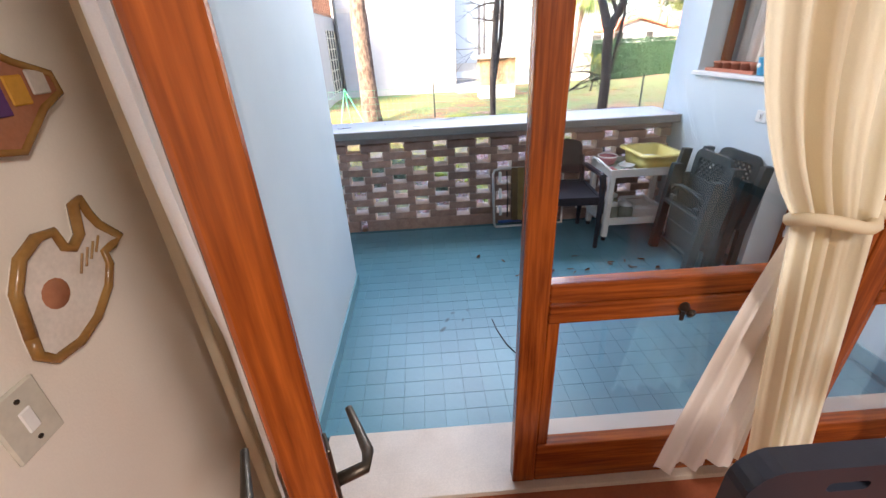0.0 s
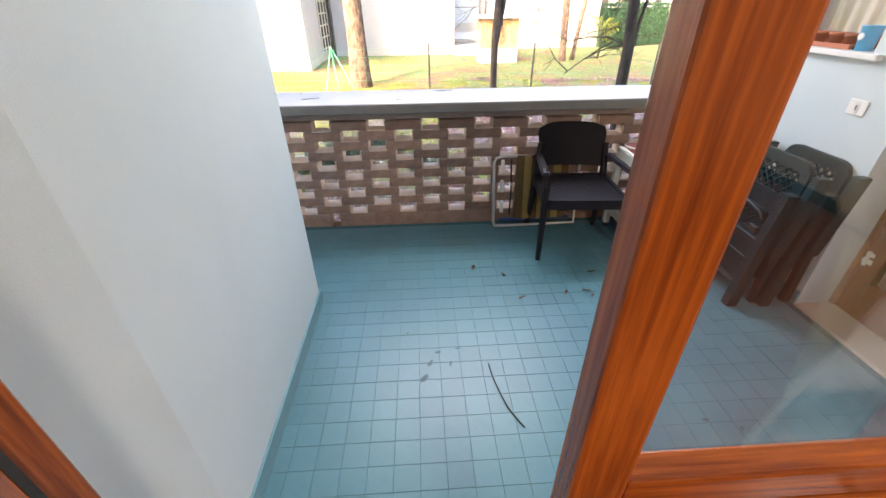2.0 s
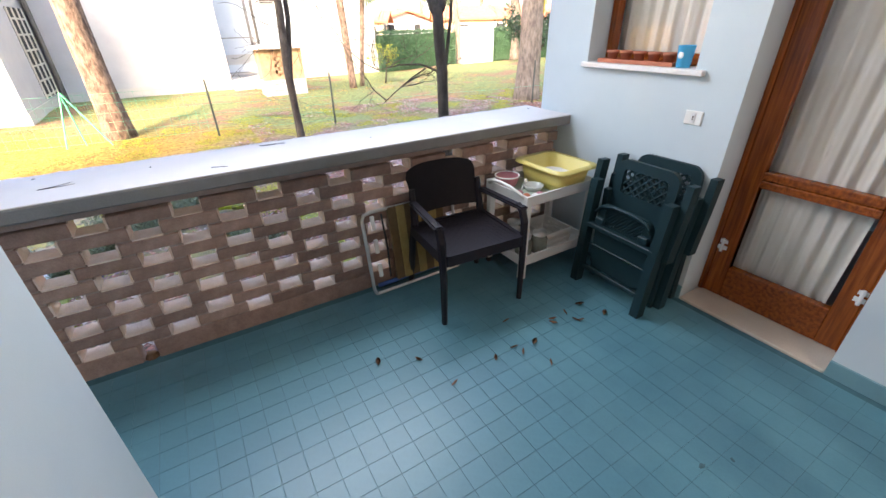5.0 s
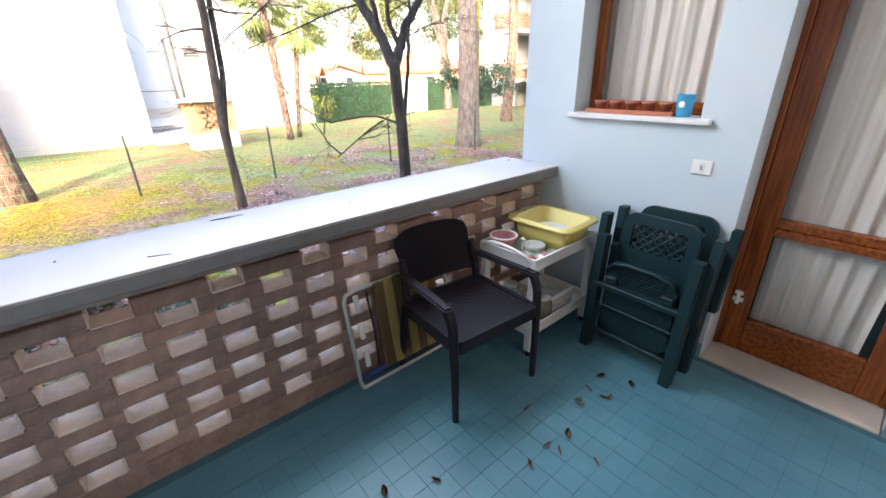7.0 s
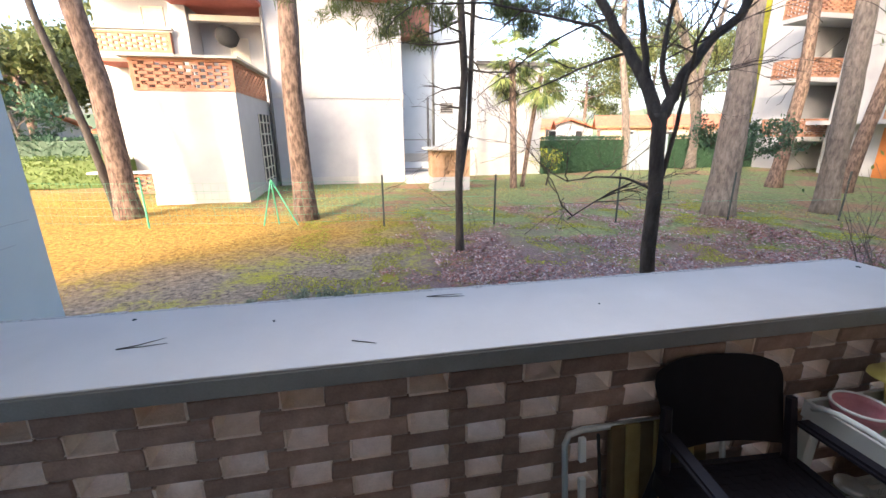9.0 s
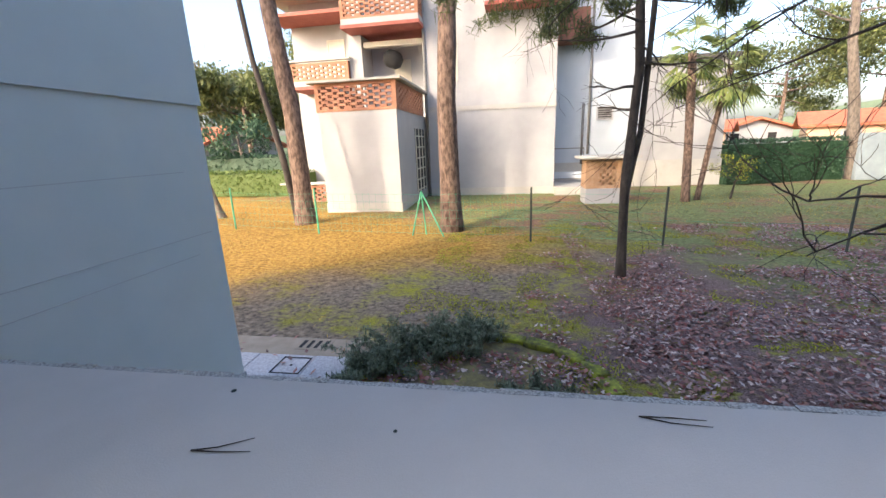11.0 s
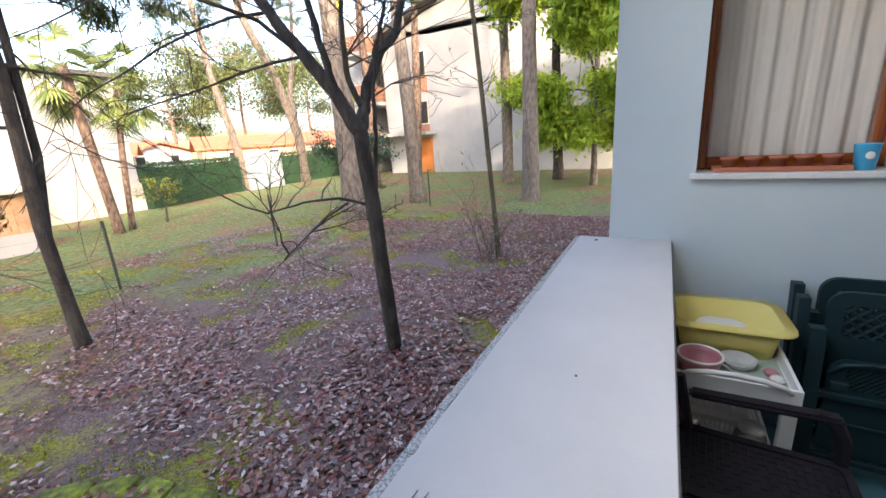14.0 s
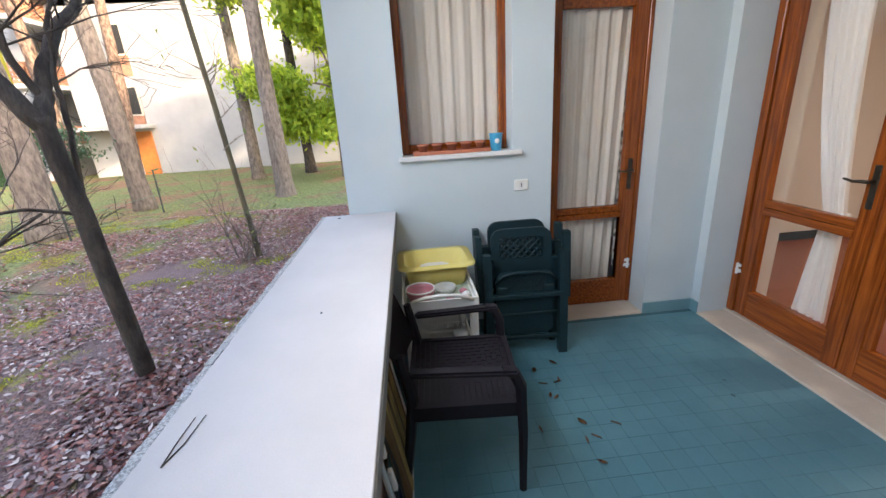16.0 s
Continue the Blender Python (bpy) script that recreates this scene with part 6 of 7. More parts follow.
# ---- entrance path and flower bed ----
PZ = -0.5
pave = thing("pavement", "grey stone paving by the entrance", "pavement", kind="structure")
PB = bmesh.new()
box(PB, -3.3, 4.4, PZ - 0.12, -1.42, 6.55, PZ - 0.014)
part("bed", PB, M_CONC, pave)
for i in range(3):
    for j in range(4):
        x0, y0 = -3.28 + i * 0.62, 4.42 + j * 0.535
        part("slab", block(x0, y0, PZ - 0.03, x0 + 0.612, y0 + 0.527, PZ + 0.002 * ((i + j) % 2), bevel=0.004), M_PAVE, pave)
structure("gutter", block(-3.6, 6.56, PZ - 0.12, -1.55, 6.95, PZ - 0.012, bevel=0.01), M_CONC, "sandy concrete strip along the path", "pavement")
drain = thing("drain_grate", "concrete drain grate with four slots", "grate")
part("frame", block(-2.36, 6.68, PZ - 0.02, -2.0, 6.90, PZ - 0.004, bevel=0.004), M_CONC, drain)
for k in range(4):
    part("slot", block(-2.33 + 0.085 * k, 6.71, PZ - 0.006, -2.29 + 0.085 * k, 6.87, PZ - 0.001, bevel=0.001), M_DARK, drain, "dark slot")
hatch = thing("manhole_cover", "square stone hatch with a dark frame in the paving", "hatch")
for b in ((-2.36, 6.20, -2.06, 6.215), (-2.36, 6.485, -2.06, 6.50), (-2.36, 6.215, -2.345, 6.485), (-2.075, 6.215, -2.06, 6.485)):
    part("frame_bar", block(b[0], b[1], PZ + 0.001, b[2], b[3], PZ + 0.006, bevel=0.001), M_DARK, hatch)
part("knob", lathe([(0.0, 0.006), (0.012, 0.005), (0.014, 0.0)], 10), M_DARK, hatch, m=pose(-2.21, 6.35, PZ + 0.002))
single("doormat", block(-2.36, 5.30, PZ + 0.002, -1.60, 5.765, PZ + 0.018, bevel=0.005), M_MAT, "dark green doormat on the paving", "doormat")

BED = [(-1.45, 5.35), (-1.5, 5.8), (-1.45, 6.3), (-1.15, 6.75), (-0.7, 7.05), (-0.28, 7.1), (0.05, 7.0), (0.34, 6.85), (0.58, 6.62), (0.70, 6.35), (0.75, 6.1), (0.82, 5.78), (0.85, 5.45), (0.84, 5.1), (0.82, 4.7)]
bed = thing("flower_bed_edging", "curved edging of mossy stones round the flower bed", "edging")
rs = random.Random(5)
acc = []
for a, b in zip(BED, BED[1:]):
    a, b = Vector((*a, 0)), Vector((*b, 0))
    d = b - a
    st = block(-d.length / 2 + 0.006, -0.075, -0.14, d.length / 2 - 0.006, 0.075, 0.075, bevel=0.022, seg=2)
    for v in st.verts:
        v.co += Vector((rs.uniform(-1, 1), rs.uniform(-1, 1), rs.uniform(-1, 1))) * 0.012
    mid = (a + b) / 2
    part("stone", st, M_MOSSTONE, bed, smooth=True, m=pose(mid.x, mid.y, GROUND + 0.03, rs.uniform(-4, 4), rs.uniform(-4, 4), math.degrees(math.atan2(d.y, d.x))))
soilb = bmesh.new()
ring = [soilb.verts.new((x, y, GROUND + 0.05)) for x, y in BED] + [soilb.verts.new((0.8, 4.2, GROUND + 0.04)), soilb.verts.new((-1.45, 4.2, GROUND + 0.04))]
mid = soilb.verts.new((-0.3, 5.7, GROUND + 0.13))
for i in range(len(ring)):
    soilb.faces.new((ring[i], ring[(i + 1) % len(ring)], mid))
bmesh.ops.subdivide_edges(soilb, edges=list(soilb.edges), cuts=6, use_grid_fill=True)
for v in soilb.verts:
    v.co.z += 0.03 * noise.noise(v.co * 4)
single("bed_soil", soilb, material("mossy_bed_soil", (0.085, 0.065, 0.055), (0.25, 0.21, 0.07), 4, 60, rough=0.95, bump=0.8, spread=0.25, grain=0.4, distance=0.02), "dark mossy soil of the flower bed", "soil", kind="structure", smooth=True)


def juniper(x, y, rx, ry, h, n, seed, ang_=0.0, label="low grey-green juniper bush at the bed's edge"):
    rs, rn = random.Random(seed), np.random.default_rng(seed)
    jn = thing("juniper_bush", label, "bush")
    bm, tips = bmesh.new(), []
    ca, sa = math.cos(radians(ang_)), math.sin(radians(ang_))
    for k in range(n):
        u, v = rs.uniform(-1, 1), rs.uniform(-1, 1)
        px, py = x + ca * u * rx * 0.8 - sa * v * ry * 0.4, y + sa * u * rx * 0.8 + ca * v * ry * 0.4
        a = rs.uniform(0, math.tau)
        grow(bm, rs, (px, py, GROUND + 0.04), (math.cos(a) * 1.3, math.sin(a) * 1.3, rs.uniform(0.3, 1.1)), h * rs.uniform(0.8, 1.5), 0.006, 1, tips, 0.2, 0.06, 4, 0.6, 4)
    tagged(part("branches", bm, M_PALEBARK, jn), kind="stuff")
    part("foliage", cloud("foliage", M_JUNIPER, tufts(tips, rn, 9, 0.022), True, 0.065, rn, ((-0.5, 0), (0, -0.09), (0.5, 0), (0, 0.09))), None, jn, "needle-like grey-green foliage")


juniper(-0.95, 6.75, 0.75, 0.36, 0.21, 100, 7, 28)
juniper(-1.35, 6.2, 0.22, 0.22, 0.18, 24, 8, 60)
juniper(0.15, 5.95, 0.28, 0.30, 0.13, 24, 9, -40, "small sparse grey-green shrub in the bed")

# fallen leaves: a dense drift under the bare tree and by the wall, thin elsewhere
rn = np.random.default_rng(77)
pts = []
moss = []
while len(pts) < 85000:
    x, y = rn.uniform(-1.5, 10.0), 4.0 + 9.5 * rn.random() ** 1.35
    d = 0.40 + 1.25 * noise.noise((x * 0.8, y * 0.8, 7)) + 0.6 * noise.noise((x * 2.2, y * 2.2, 1))
    d += 0.45 * max(0, 1 - abs(y - 4.6 - 0.12 * x) / 1.6) - 0.10 * max(0, y - 8) - 0.8 * max(0, 0.5 - 0.35 * x + 0.14 * (y - 6)) * (1 if x < 1 else 0)
    inbed = -1.4 < x < 0.75 and y < 6.7
    if d < (0.08 if inbed else 0.06) and len(moss) < 34000 and noise.noise((x * 1.3, y * 1.3, 12)) > 0.0:
        moss.append((x, y, 0.008 + (GROUND + 0.07 if inbed else ground_z(x, y))))
    if rn.random() < d or (inbed and rn.random() < 0.3):
        z = 0.015 + (GROUND + 0.07 if inbed else ground_z(x, y))
        pts.append((x, y, z + rn.uniform(0, 0.022)))
litter = cloud("fallen_leaves", M_DEADLEAF, pts, True, 0.058, rn, ((-0.5, 0), (-0.1, -0.26), (0.5, 0), (-0.1, 0.26)), tilt=0.28)
tagged(new("fallen_leaves", litter), "drift of dead red-brown and grey leaves on the soil", "leaves", kind="stuff")
tagged(new("moss", cloud("moss", M_MOSS, moss, True, 0.034, rn, ((-0.5, 0), (0, -0.2), (0.5, 0), (0, 0.2)), tilt=0.6)), "yellow-green moss in patches on the soil", "moss", kind="stuff")
pts = []
for _ in range(46):
    x, y = rn.uniform(-3.0, -1.5), rn.uniform(5.0, 6.9)
    pts.append((x, y, PZ + 0.02))
tagged(new("fallen_leaves", cloud("path_leaves", M_DEADLEAF, pts, True, 0.08, rn, LEAF, tilt=0.2)), "scattered dead leaves on the paving", "leaves", kind="stuff")
pl = [(-2.05, 5.76, PZ + 0.03), (-1.78, 5.70, PZ + 0.03), (-1.92, 5.80, PZ + 0.03)]
tagged(new("fallen_leaves", cloud("mat_leaves", material("pale_dry_leaf", (0.5, 0.46, 0.36), (0.62, 0.58, 0.46), 20, 100), pl, True, 0.15, rn, LEAF, tilt=0.15)), "pale dry leaves on the green doormat", "leaves", kind="stuff")
pts = []
while len(pts) < 16000:
    x, y = rn.uniform(-11, 12), rn.uniform(6.5, 19)
    far = (y - 0.45 * x) > 11 or (0.8 * y + 0.55 * x) > 13.5 or noise.noise((x * 0.9, y * 0.9, 2)) > 0.12
    if far and rn.random() < 0.4 + 0.7 * noise.noise((x * 0.7, y * 0.7, 5)):
        pts.append((x, y, ground_z(x, y) + 0.02))
tagged(new("grass", cloud("grass", M_GRASS, pts, True, 0.075, rn, ((-0.5, 0), (0, -0.07), (0.5, 0), (0, 0.07)), tilt=0.7)), "thin yellowed winter grass", "grass", kind="stuff")


# ---- buildings round the yard ----
def screen(w, h, seed, depth=0.1, course=0.085, brick=0.24, gap=0.14):
    """Perforated brick panel: x along, z up, joined bricks in staggered courses."""
    rs = random.Random(seed)
    bm = bmesh.new()
    n = int(h / course)
    for k in range(n):
        z = k * course
        solid = k == 0 or k == n - 1
        x = -((k % 2) * (brick + gap) / 2)
        while x < w:
            xa, xb = max(0, x), min(w, x + brick + (gap if solid else 0))
            if xb - xa > 0.02:
                o = rs.uniform(-0.006, 0.006)
                box(bm, xa, o, z, xb, depth + o, z + course - (0.004 if solid else 0.012))
            x += brick + gap
    for x in (0, w - 0.12):
        box(bm, x, 0.003, 0, x + 0.12, depth - 0.003, n * course - 0.01)
    return bm


def window(parent, x0, z0, x1, z1, y, mat=None):
    wn_ = part("window", plate(rounded(x0, z0, x1, z1, 0.005, 1), rounded(x0 + 0.06, z0 + 0.06, x1 - 0.06, z1 - 0.06, 0.004, 1), y - 0.02, y + 0.04), M_SHUTTER, parent)
    part("pane", boxes((x0 + 0.05, y + 0.01, z0 + 0.05, x1 - 0.05, y + 0.03, z1 - 0.05)), mat or M_DARK, wn_)


FY = 20.03
flats = thing("apartment_building", "white three-storey flats with perforated brick balconies", "building")
part("wall", boxes((-3.5, FY, GROUND, 1.62, FY + 9, 10.5)), M_HOUSE, flats)
# recess wall: blue of the skylit shade is put into its colour
part("wall", boxes((1.62, FY + 2, 0.55, 5.3, FY + 9, 10.5)), M_HOUSEGREY, flats, "recess of the white flats, skylit shade painted blue-grey")
part("wall", boxes((5.3, FY + 2, 0.55, 8.55, FY + 9, 4.45)), M_HOUSE, flats)
part("roof_slab", boxes((5.2, FY + 1.8, 4.45, 8.75, FY + 9.2, 4.62)), M_DARKROOF, flats)
part("plinth", boxes((1.62, FY + 1.97, GROUND, 8.6, FY + 8.9, 0.55)), M_PLINTH, flats)
part("plinth", boxes((-3.4, FY - 0.03, GROUND, 1.65, FY + 0.0, -0.25)), M_PLINTH, flats)
part("string_course", boxes((-3.5, FY - 0.04, 2.80, 1.66, FY, 2.98)), M_PLINTH, flats, "grey string course")
part("string_course", boxes((-3.5, FY - 0.04, 7.4, 1.66, FY, 7.58)), M_PLINTH, flats)
part("wall", boxes((-9.6, FY + 1.4, GROUND, -3.5, FY + 9, 7.6)), M_HOUSE, flats)
part("pier", boxes((-6.55, FY + 0.1, 2.9, -6.0, FY + 1.4, 7.6)), M_HOUSE, flats)
# annex with terrace over it
AX0, AX1, AY = -6.16, -3.58, 15.9
part("annex_wall", boxes((AX0, AY, GROUND + 0.3, AX1, FY + 1.4, 2.66)), M_HOUSE, flats)
part("annex_plinth", boxes((AX0 - 0.02, AY - 0.02, GROUND, AX1 + 0.02, FY + 1.4, GROUND + 0.3)), M_PLINTH, flats)
part("brick_screen", screen(AX1 - AX0 + 0.06, 0.86, 1), M_FBRICK, flats, "perforated orange brick parapet", m=pose(AX0 - 0.03, AY - 0.03, 2.66))
part("brick_screen", screen(3.9, 0.86, 2), M_FBRICK, flats, "perforated orange brick parapet", m=pose(AX1 + 0.03, AY + 0.08, 2.66, 0, 0, 90))
part("brick_screen", screen(3.9, 0.86, 3), M_FBRICK, flats, "perforated orange brick parapet", m=pose(AX0 + 0.07, AY + 0.08, 2.66, 0, 0, 90))
part("parapet_cap", boxes((AX0 - 0.25, AY - 0.2, 3.51, AX1 + 0.22, AY + 0.12, 3.58), (AX1 - 0.12, AY + 0.12, 3.51, AX1 + 0.22, FY, 3.58), (AX0 - 0.25, AY + 0.12, 3.51, AX0 + 0.1, FY, 3.58)), M_PLINTH, flats, "concrete parapet cap")
part("annex_door", boxes((AX1 - 0.04, 18.25, -0.2, AX1 + 0.01, 19.9, 2.15)), M_DARK, flats)
for k in range(6):
    part("door_slat", boxes((AX1 + 0.01, 18.25, -0.15 + 0.4 * k, AX1 + 0.03, 19.9, -0.10 + 0.4 * k)), M_SHUTTER, flats)
for y in (18.25, 18.8, 19.35, 19.88):
    part("door_stile", boxes((AX1 + 0.01, y, -0.2, AX1 + 0.04, y + 0.07, 2.15)), M_SHUTTER, flats)
# balconies
def balcony(x0, x1, y0, y1, z, h, seed):
    b = part("balcony", boxes((x0, y0, z - 0.2, x1, y1, z)), M_HOUSE, flats, "white balcony slab with brick parapet")
    part("slab_edge", boxes((x0 - 0.02, y0 - 0.02, z - 0.32, x1 + 0.02, y1, z - 0.2)), M_REDTRIM, b, "dull red underside")
    part("brick_screen", screen(x1 - x0, h, seed), M_FBRICK, b, m=pose(x0, y0, z))
    part("brick_screen", screen(y1 - y0 - 0.1, h, seed + 1), M_FBRICK, b, m=pose(x1, y0 + 0.1, z, 0, 0, 90))
    part("parapet_cap", boxes((x0 - 0.1, y0 - 0.1, z + h - 0.02, x1 + 0.1, y0 + 0.14, z + h + 0.05)), M_PLINTH, b)


balcony(-9.2, -6.55, FY - 0.1, FY + 1.4, 4.27, 0.75, 11)
balcony(-6.4, -3.42, FY - 0.9, FY + 1.4, 6.2, 0.85, 13)
balcony(-1.0, 1.9, FY - 0.9, FY, 6.55, 0.85, 15)
# darker copy of the orange brick, with the recess's shade in its colour
part("corner_balcony", boxes((1.66, FY + 0.9, 5.3, 2.9, FY + 2, 6.4)), material("shaded_brick", (0.20, 0.09, 0.06), (0.28, 0.14, 0.09), 5, 40, rough=0.9), flats, "corner balcony in brick coloured darker for shade")
part("eaves", boxes((-10.2, FY - 0.4, 7.6, -6.2, FY + 9, 7.8)), M_PLINTH, flats)
part("soffit", boxes((-9.9, FY - 0.2, 6.7, -6.6, FY + 1.4, 6.82)), M_REDTRIM, flats)
part("awning_box", boxes((-5.95, FY + 0.2, 5.42, -3.55, FY + 0.5, 5.62)), M_SHUTTER, flats, "beige awning box")
window(flats, -2.72, 3.95, -2.12, 5.55, FY - 0.02, M_SHUTTER)
window(flats, -5.0, 3.55, -4.3, 5.1, FY + 1.38, M_SHUTTER)
window(flats, -8.0, 4.6, -7.2, 6.1, FY + 1.38, M_SHUTTER)
vw = part("vent_window", plate(rounded(3.5, 2.28, 4.18, 2.84, 0.005, 1), rounded(3.56, 2.34, 4.12, 2.78, 0.004, 1), FY + 1.96, FY + 2.02), M_HOUSE, flats)
for k in range(5):
    part("louvre", boxes((3.56, FY + 1.97, 2.35 + 0.088 * k, 4.12, FY + 1.99, 2.40 + 0.088 * k)), M_CAPEDGE, vw)
part("vent_dark", boxes((3.56, FY + 1.985, 2.34, 4.12, FY + 1.998, 2.78)), M_DARK, vw)
for x, z0 in ((2.95, 0.5), (3.2, 0.9), (-3.42, GROUND)):
    part("downpipe", tube([(x, FY + 1.93 if x > 0 else FY - 0.05, z0), (x, FY + 1.93 if x > 0 else FY - 0.05, 3.0 if x < 3.1 and x > 0 else 9)], 0.05, 8), M_CAPEDGE, flats, smooth=True)
gate = part("gate", plate(rounded(1.7, -0.1, 2.95, 1.2, 0.01, 1), rounded(1.74, -0.06, 2.91, 1.16, 0.01, 1), FY + 1.2, FY + 1.24), M_CAPEDGE, flats, "grey metal gate")
part("gate_panel", boxes((1.75, FY + 1.21, -0.1, 2.9, FY + 1.23, 0.22)), M_HOUSEGREY, gate)
part("steps", boxes((1.62, FY - 0.6, GROUND, 3.0, FY + 2, -0.25)), M_PLINTH, flats)
part("wash", lathe([(0.0, 0.35), (0.25, 0.3), (0.42, 0.1), (0.38, -0.2), (0.2, -0.34), (0.0, -0.36)], 14), M_DARK, flats, "dark bundled cover on the balcony", True, pose(-4.85, FY + 0.6, 5.0, 0, 20, 0))
lowwall = thing("garden_wall", "low perforated brick wall beside the white flats", "wall")
part("brick_screen", screen(3.2, 0.75, 17), M_FBRICK, lowwall, m=pose(-9.0, 18.6, GROUND))
part("wall_cap", boxes((-9.3, 18.4, GROUND + 0.73, -5.7, 18.85, GROUND + 0.8)), M_PLINTH, lowwall)

# little brick barbecue hut
M_HUTBRICK = material("pale_tan_brick", (0.34, 0.19, 0.10), (0.50, 0.33, 0.20), 6, 40, rough=0.9, bump=0.3, grain=0.25)
hut = thing("brick_hut", "small brick hut with white base and flat slab roof", "hut", pose(2.32, 17.0, GROUND))
part("base", boxes((0, 0, 0, 1.38, 0.9, 0.5)), M_HOUSE, hut, "white rendered base")
part("brick_wall", boxes((0.0, 0.02, 0.5, 0.30, 0.9, 1.45), (1.08, 0.02, 0.5, 1.38, 0.9, 1.45), (0.30, 0.5, 0.5, 1.08, 0.9, 1.45)), M_HUTBRICK, hut)
part("brick_screen", screen(0.78, 0.93, 19, 0.1, 0.10, 0.12, 0.09), M_HUTBRICK, hut, m=pose(0.30, 0.06, 0.5))
part("slab_roof", block(-0.22, -0.2, 1.45, 1.62, 1.1, 1.54, bevel=0.01), M_PLINTH, hut, "grey slab roof")

# flats beyond the pines, with a sloping roof
fb2 = thing("apartment_building", "white gabled flats in dappled light behind the pines", "building")
part("wall", boxes((22.3, 4.2, GROUND, 32, 19.4, 7.6)), M_HOUSE, fb2)
rb = bmesh.new()
v = [rb.verts.new(p) for p in ((21.6, 2.8, 6.6), (21.6, 11.8, 10.2), (21.6, 20.6, 6.9), (33, 2.8, 6.6), (33, 11.8, 10.2), (33, 20.6, 6.9))]
w = [rb.verts.new(q.co + Vector((0, 0, 0.3))) for q in v]
for a, b, c, d in ((0, 1, 4, 3), (1, 2, 5, 4)):
    rb.faces.new((v[a], v[d], v[c], v[b])), rb.faces.new((w[a], w[b], w[c], w[d]))
for a, b in ((0, 1), (1, 2), (2, 5), (5, 4), (4, 3), (3, 0)):
    rb.faces.new((v[a], v[b], w[b], w[a]))
part("roof", rb, M_DARKROOF, fb2, "dark tiled gable roof")
gb2 = bmesh.new()
g0 = [gb2.verts.new(p) for p in ((22.3, 4.2, 7.3), (22.3, 19.4, 7.3), (22.3, 11.8, 10.15), (22.6, 4.2, 7.3), (22.6, 19.4, 7.3), (22.6, 11.8, 10.15))]
gb2.faces.new(g0[:3]), gb2.faces.new(g0[3:][::-1])
for a, b in ((0, 1), (1, 2), (2, 0)):
    gb2.faces.new((g0[a], g0[b], g0[b + 3], g0[a + 3]))
part("gable", gb2, M_HOUSE, fb2)
for y0, z0, z1, mm in ((16.3, 2.35, 3.75, M_DARK), (16.3, 5.1, 6.5, M_DARK)):
    wv = part("window", boxes((22.22, y0, z0, 22.3, y0 + 0.9, z1)), M_SHUTTER, fb2)
    part("pane", boxes((22.19, y0 + 0.08, z0 + 0.08, 22.22, y0 + 0.82, z1 - 0.08)), mm, wv)
for z0, z1 in ((1.95, 2.35), (4.2, 5.1)):
    part("brick_panel", boxes((22.24, 16.32, z0, 22.31, 17.18, z1)), M_FBRICK, fb2, "orange brick panel under the windows")
part("door", boxes((22.2, 16.2, GROUND, 22.31, 17.0, 1.6)), material("orange_door", (0.45, 0.14, 0.03), (0.55, 0.2, 0.05), 4, 40, rough=0.5), fb2, "orange door")
part("porch_slab", boxes((21.0, 15.9, 1.75, 22.31, 19.6, 1.93)), M_HOUSE, fb2)
for k, z in enumerate((1.2, 3.9, 6.6)):
    b = part("balcony", boxes((20.2, 19.4, z - 0.2, 26, 21.0, z)), M_HOUSE, fb2)
    part("brick_screen", screen(5.8, 0.9, 30 + k), M_FBRICK, b, m=pose(20.2, 19.42, z))
    part("brick_screen", screen(1.6, 0.9, 40 + k), M_FBRICK, b, m=pose(20.3, 19.4, z, 0, 0, 90))
part("wall", boxes((22.3, 20.9, GROUND, 32, 24, 9)), M_HOUSE, fb2)


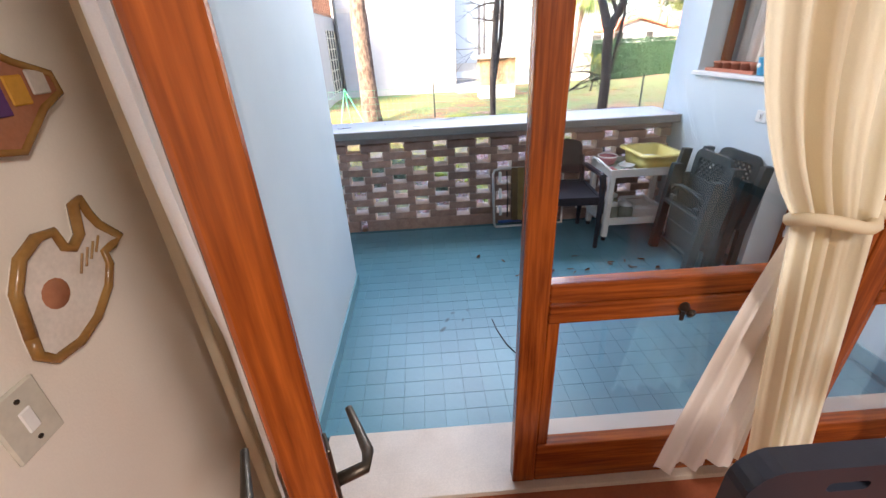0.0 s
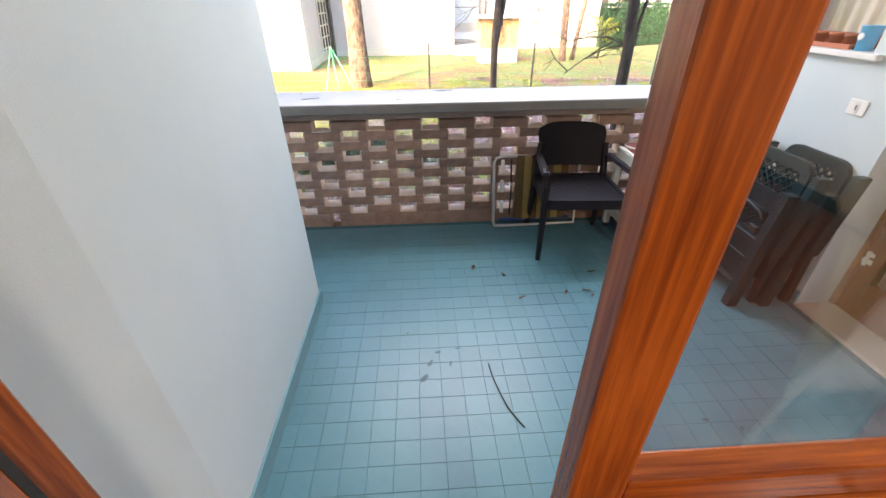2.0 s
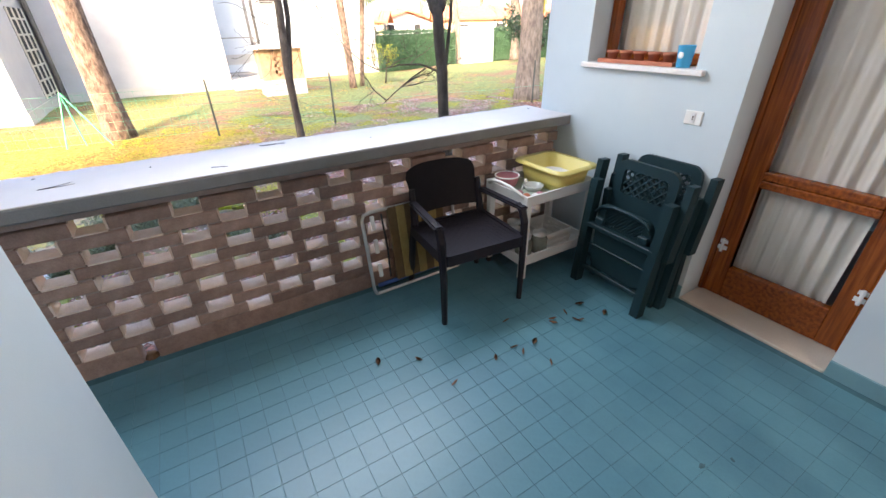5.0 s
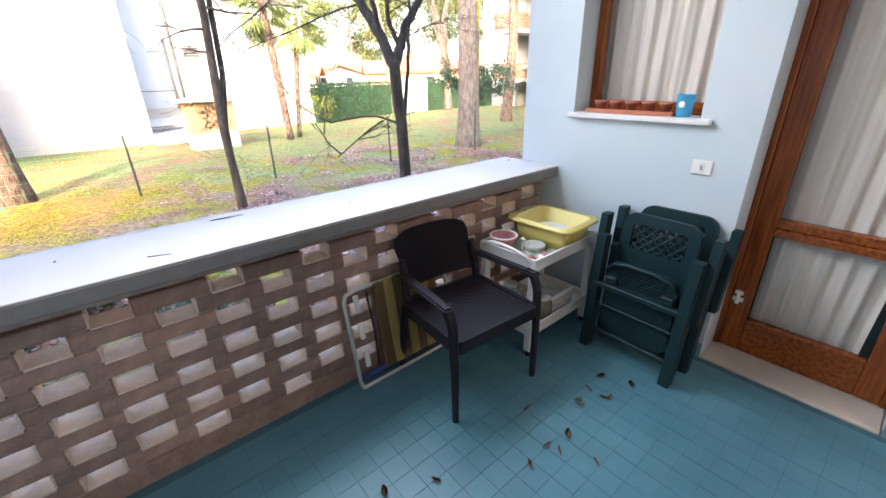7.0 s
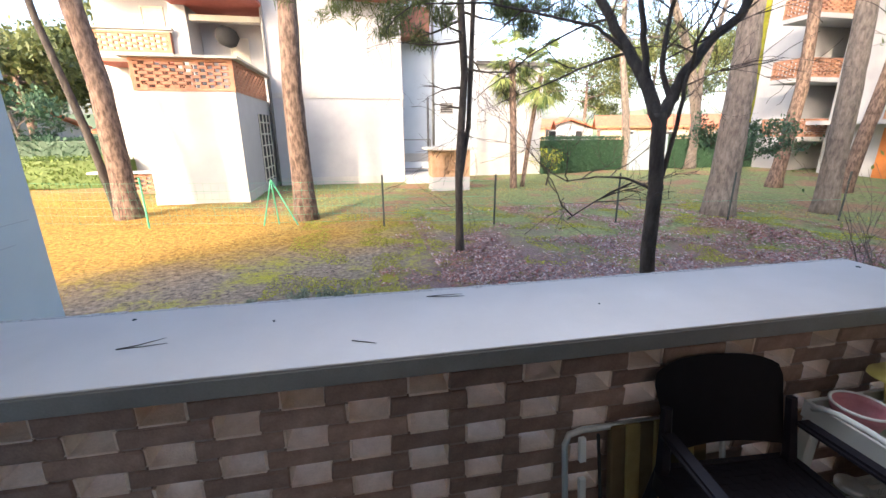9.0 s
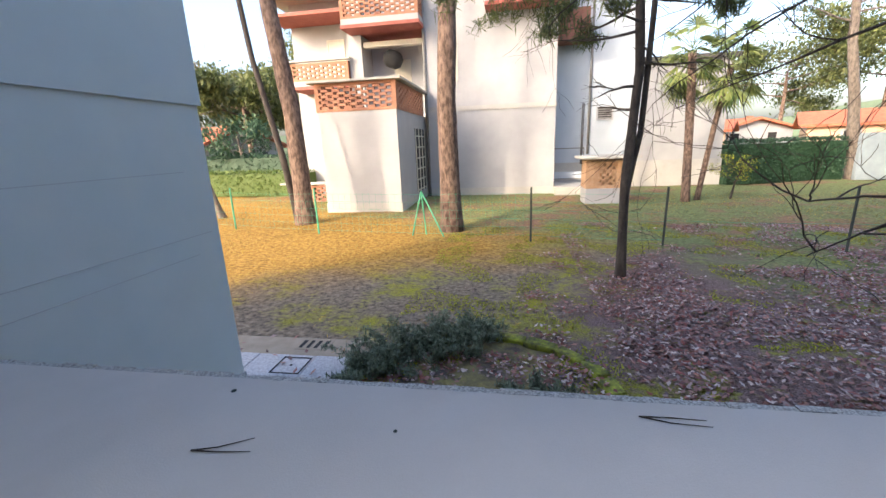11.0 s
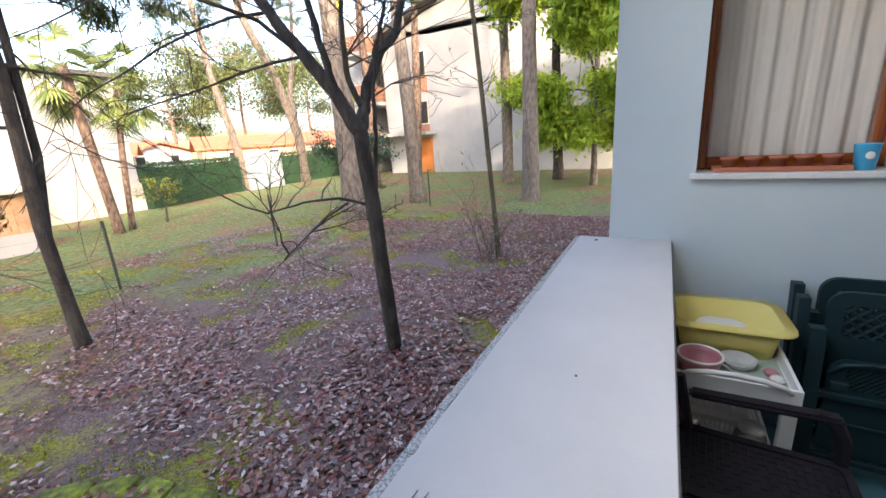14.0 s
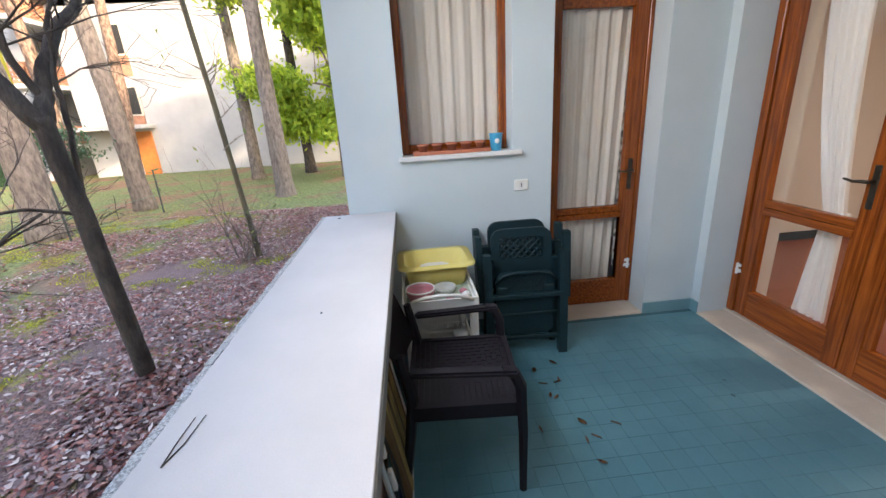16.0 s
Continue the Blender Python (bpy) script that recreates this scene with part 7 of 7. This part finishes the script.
def villa(x, y, w, d, h, rot_, wallmat, seed, label):
    vl = thing("house", label, "house", pose(x, y, GROUND, 0, 0, rot_), group="distant houses")
    part("wall", boxes((-w / 2, -d / 2, 0, w / 2, d / 2, h)), wallmat, vl)
    rb = bmesh.new()
    r = h + w * 0.13
    pts = [(-w / 2 - 0.5, -d / 2 - 0.6, h - 0.15), (0, -d / 2 - 0.6, r), (w / 2 + 0.5, -d / 2 - 0.6, h - 0.15)]
    a = [rb.verts.new(p) for p in pts]
    b = [rb.verts.new((p[0], d / 2 + 0.6, p[2])) for p in pts]
    a2 = [rb.verts.new((p[0], p[1], p[2] + 0.22)) for p in pts]
    b2 = [rb.verts.new((p[0], d / 2 + 0.6, p[2] + 0.22)) for p in pts]
    for i in (0, 1):
        rb.faces.new((a[i], b[i], b[i + 1], a[i + 1])), rb.faces.new((a2[i], a2[i + 1], b2[i + 1], b2[i]))
        rb.faces.new((a[i], a[i + 1], a2[i + 1], a2[i])), rb.faces.new((b[i], b2[i], b2[i + 1], b[i + 1]))
    rb.faces.new((a[0], a2[0], b2[0], b[0])), rb.faces.new((a[2], b[2], b2[2], a2[2]))
    part("roof", rb, M_ROOF, vl, "red tiled roof")
    for yy in (-d / 2, d / 2 - 0.2):
        gbm = bmesh.new()
        g = [gbm.verts.new(p) for p in ((-w / 2, yy, h), (w / 2, yy, h), (0, yy, r - 0.1), (-w / 2, yy + 0.2, h), (w / 2, yy + 0.2, h), (0, yy + 0.2, r - 0.1))]
        gbm.faces.new(g[:3]), gbm.faces.new(g[3:][::-1])
        for i, j in ((0, 1), (1, 2), (2, 0)):
            gbm.faces.new((g[i], g[j], g[j + 3], g[i + 3]))
        part("gable", gbm, wallmat, vl)
    for k, xx in enumerate((-w * 0.28, w * 0.22)):
        wv = part("window", boxes((xx - 0.6, -d / 2 - 0.06, 0.8, xx + 0.6, -d / 2, 2.2)), M_HOUSE, vl)
        part("pane", boxes((xx - 0.45, -d / 2 - 0.09, 0.95, xx + 0.45, -d / 2 - 0.06, 2.05)), M_DARK, wv)
    for yy in (-d * 0.3, d * 0.02, d * 0.3):
        wv = part("window", boxes((-w / 2 - 0.06, yy - 0.6, 0.75, -w / 2, yy + 0.6, 2.1)), M_HOUSE, vl)
        part("pane", boxes((-w / 2 - 0.09, yy - 0.45, 0.9, -w / 2 - 0.06, yy + 0.45, 1.95)), M_DARK, wv)
    part("chimney", boxes((w * 0.2, 0, r - 1.0, w * 0.2 + 0.6, 0.6, r + 0.5)), M_FBRICK, vl)


M_PEACH = material("peach_render", (0.55, 0.36, 0.24), (0.62, 0.43, 0.30), 1.0, 40, rough=0.9)
villa(33, 44, 8, 14, 2.5, 62, M_PEACH, 1, "peach rendered villa with red tiled roof")
villa(44, 42, 11, 8, 2.7, -40, M_HOUSE, 2, "white villa with red tiled roof")
villa(25, 56, 8, 7, 2.4, 10, M_HOUSE, 3, "white gabled house with dark roof edge")
villa(18.5, 50, 6, 6, 2.4, 60, M_PEACH, 4, "small peach house with red roof")
villa(-30, 41, 14, 8, 2.6, 90, M_HOUSE, 5, "white house with long red roof")
villa(-16, 45, 10, 8, 2.2, 90, M_HOUSE, 6, "low white house with red roof behind the hedge")
sign = thing("street_sign", "round blue street sign on a grey pole", "sign")
part("pole", tube([(-11.8, 29.0, GROUND), (-11.8, 29.0, 2.9)], 0.04, 6), M_STEEL, sign)
part("disc", lathe([(0.0, 0.02), (0.34, 0.02), (0.34, 0.0), (0.0, 0.0)], 18), M_CYAN, sign, "blue disc", m=pose(-11.8, 28.95, 2.7, 90, 0, 0))
# grey-blue polytunnel, simplified to an opaque box
box_ = thing("utility_cabinet", "grey-blue polytunnel between the hedges, as a plain box", "cabinet")
part("body", block(14.0, 22.6, GROUND, 16.2, 23.2, GROUND + 1.9, bevel=0.03), material("grey_blue_sheeting", (0.22, 0.27, 0.30), (0.32, 0.37, 0.40), 2, 40, rough=0.6), box_)
# low wooded hills closing the distance
hb = bmesh.new()
rows = []
for k in range(81):
    a = radians(-110 + 220 * k / 80)
    h = 6 + 4 * noise.noise((k * 0.35, 1, 0)) + 1.6 * noise.noise((k * 1.7, 5, 0))
    x, y = math.sin(a) * 150, math.cos(a) * 150
    rows.append((hb.verts.new((x, y, -2)), hb.verts.new((x, y, h)), hb.verts.new((x * 1.1, y * 1.1, h - 1))))
for r0, r1 in zip(rows, rows[1:]):
    for i in (0, 1):
        hb.faces.new((r0[i], r1[i], r1[i + 1], r0[i + 1]))
structure("backdrop_hills", hb, material("far_woods", (0.06, 0.09, 0.06), (0.13, 0.17, 0.11), 0.08, 0.6, rough=1.0, bump=0), "dark wooded rise in the distance", "hills", smooth=True)


# ---- floor tiles: the stretch walked over as single tiles, the rest joined ----
TILE = 0.1008
tile_meshes = []
for k in range(4):
    bm = bmesh.new()
    box(bm, 0.0007, 0.0007, -0.0018, TILE - 0.0007, TILE - 0.0007, 0.0)
    bmesh.ops.bevel(bm, geom=[e for e in bm.edges if all(v.co.z > -0.0005 for v in e.verts)], offset=0.0008, segments=1, affect="EDGES")
    tile_meshes.append(mesh_of("tile", bm, M_TEAL))
floor_ob = bpy.data.objects["floor"]
tr = random.Random(8)
rest = bmesh.new()
count = 0
x_first = 0.107 - 7 * TILE
for j in range(23):
    for i in range(-12, 29):
        x, y = x_first + i * TILE, 1.345 + j * TILE
        if y + TILE > Y_BRICK + 0.03 or x + TILE > X_END + 0.04 or x < X_WING or (y < Y_LEFT_END - 0.02 and x < X_LEFT - TILE * 0.7):
            continue
        if -0.66 < x < 0.84 and y < 3.36 and count < 300:
            part("tile", tile_meshes[tr.randrange(4)], None, floor_ob, m=pose(x, y, tr.uniform(-0.0006, 0.0003), tr.uniform(-0.12, 0.12), tr.uniform(-0.12, 0.12), 0))
            count += 1
        else:
            dz = tr.uniform(-0.0006, 0.0003)
            box(rest, x + 0.0007, y + 0.0007, -0.0018, x + TILE - 0.0007, y + TILE - 0.0007, dz)
tagged(part("tile_field", rest, M_TEAL, floor_ob), "joined teal floor tiles", kind="stuff")
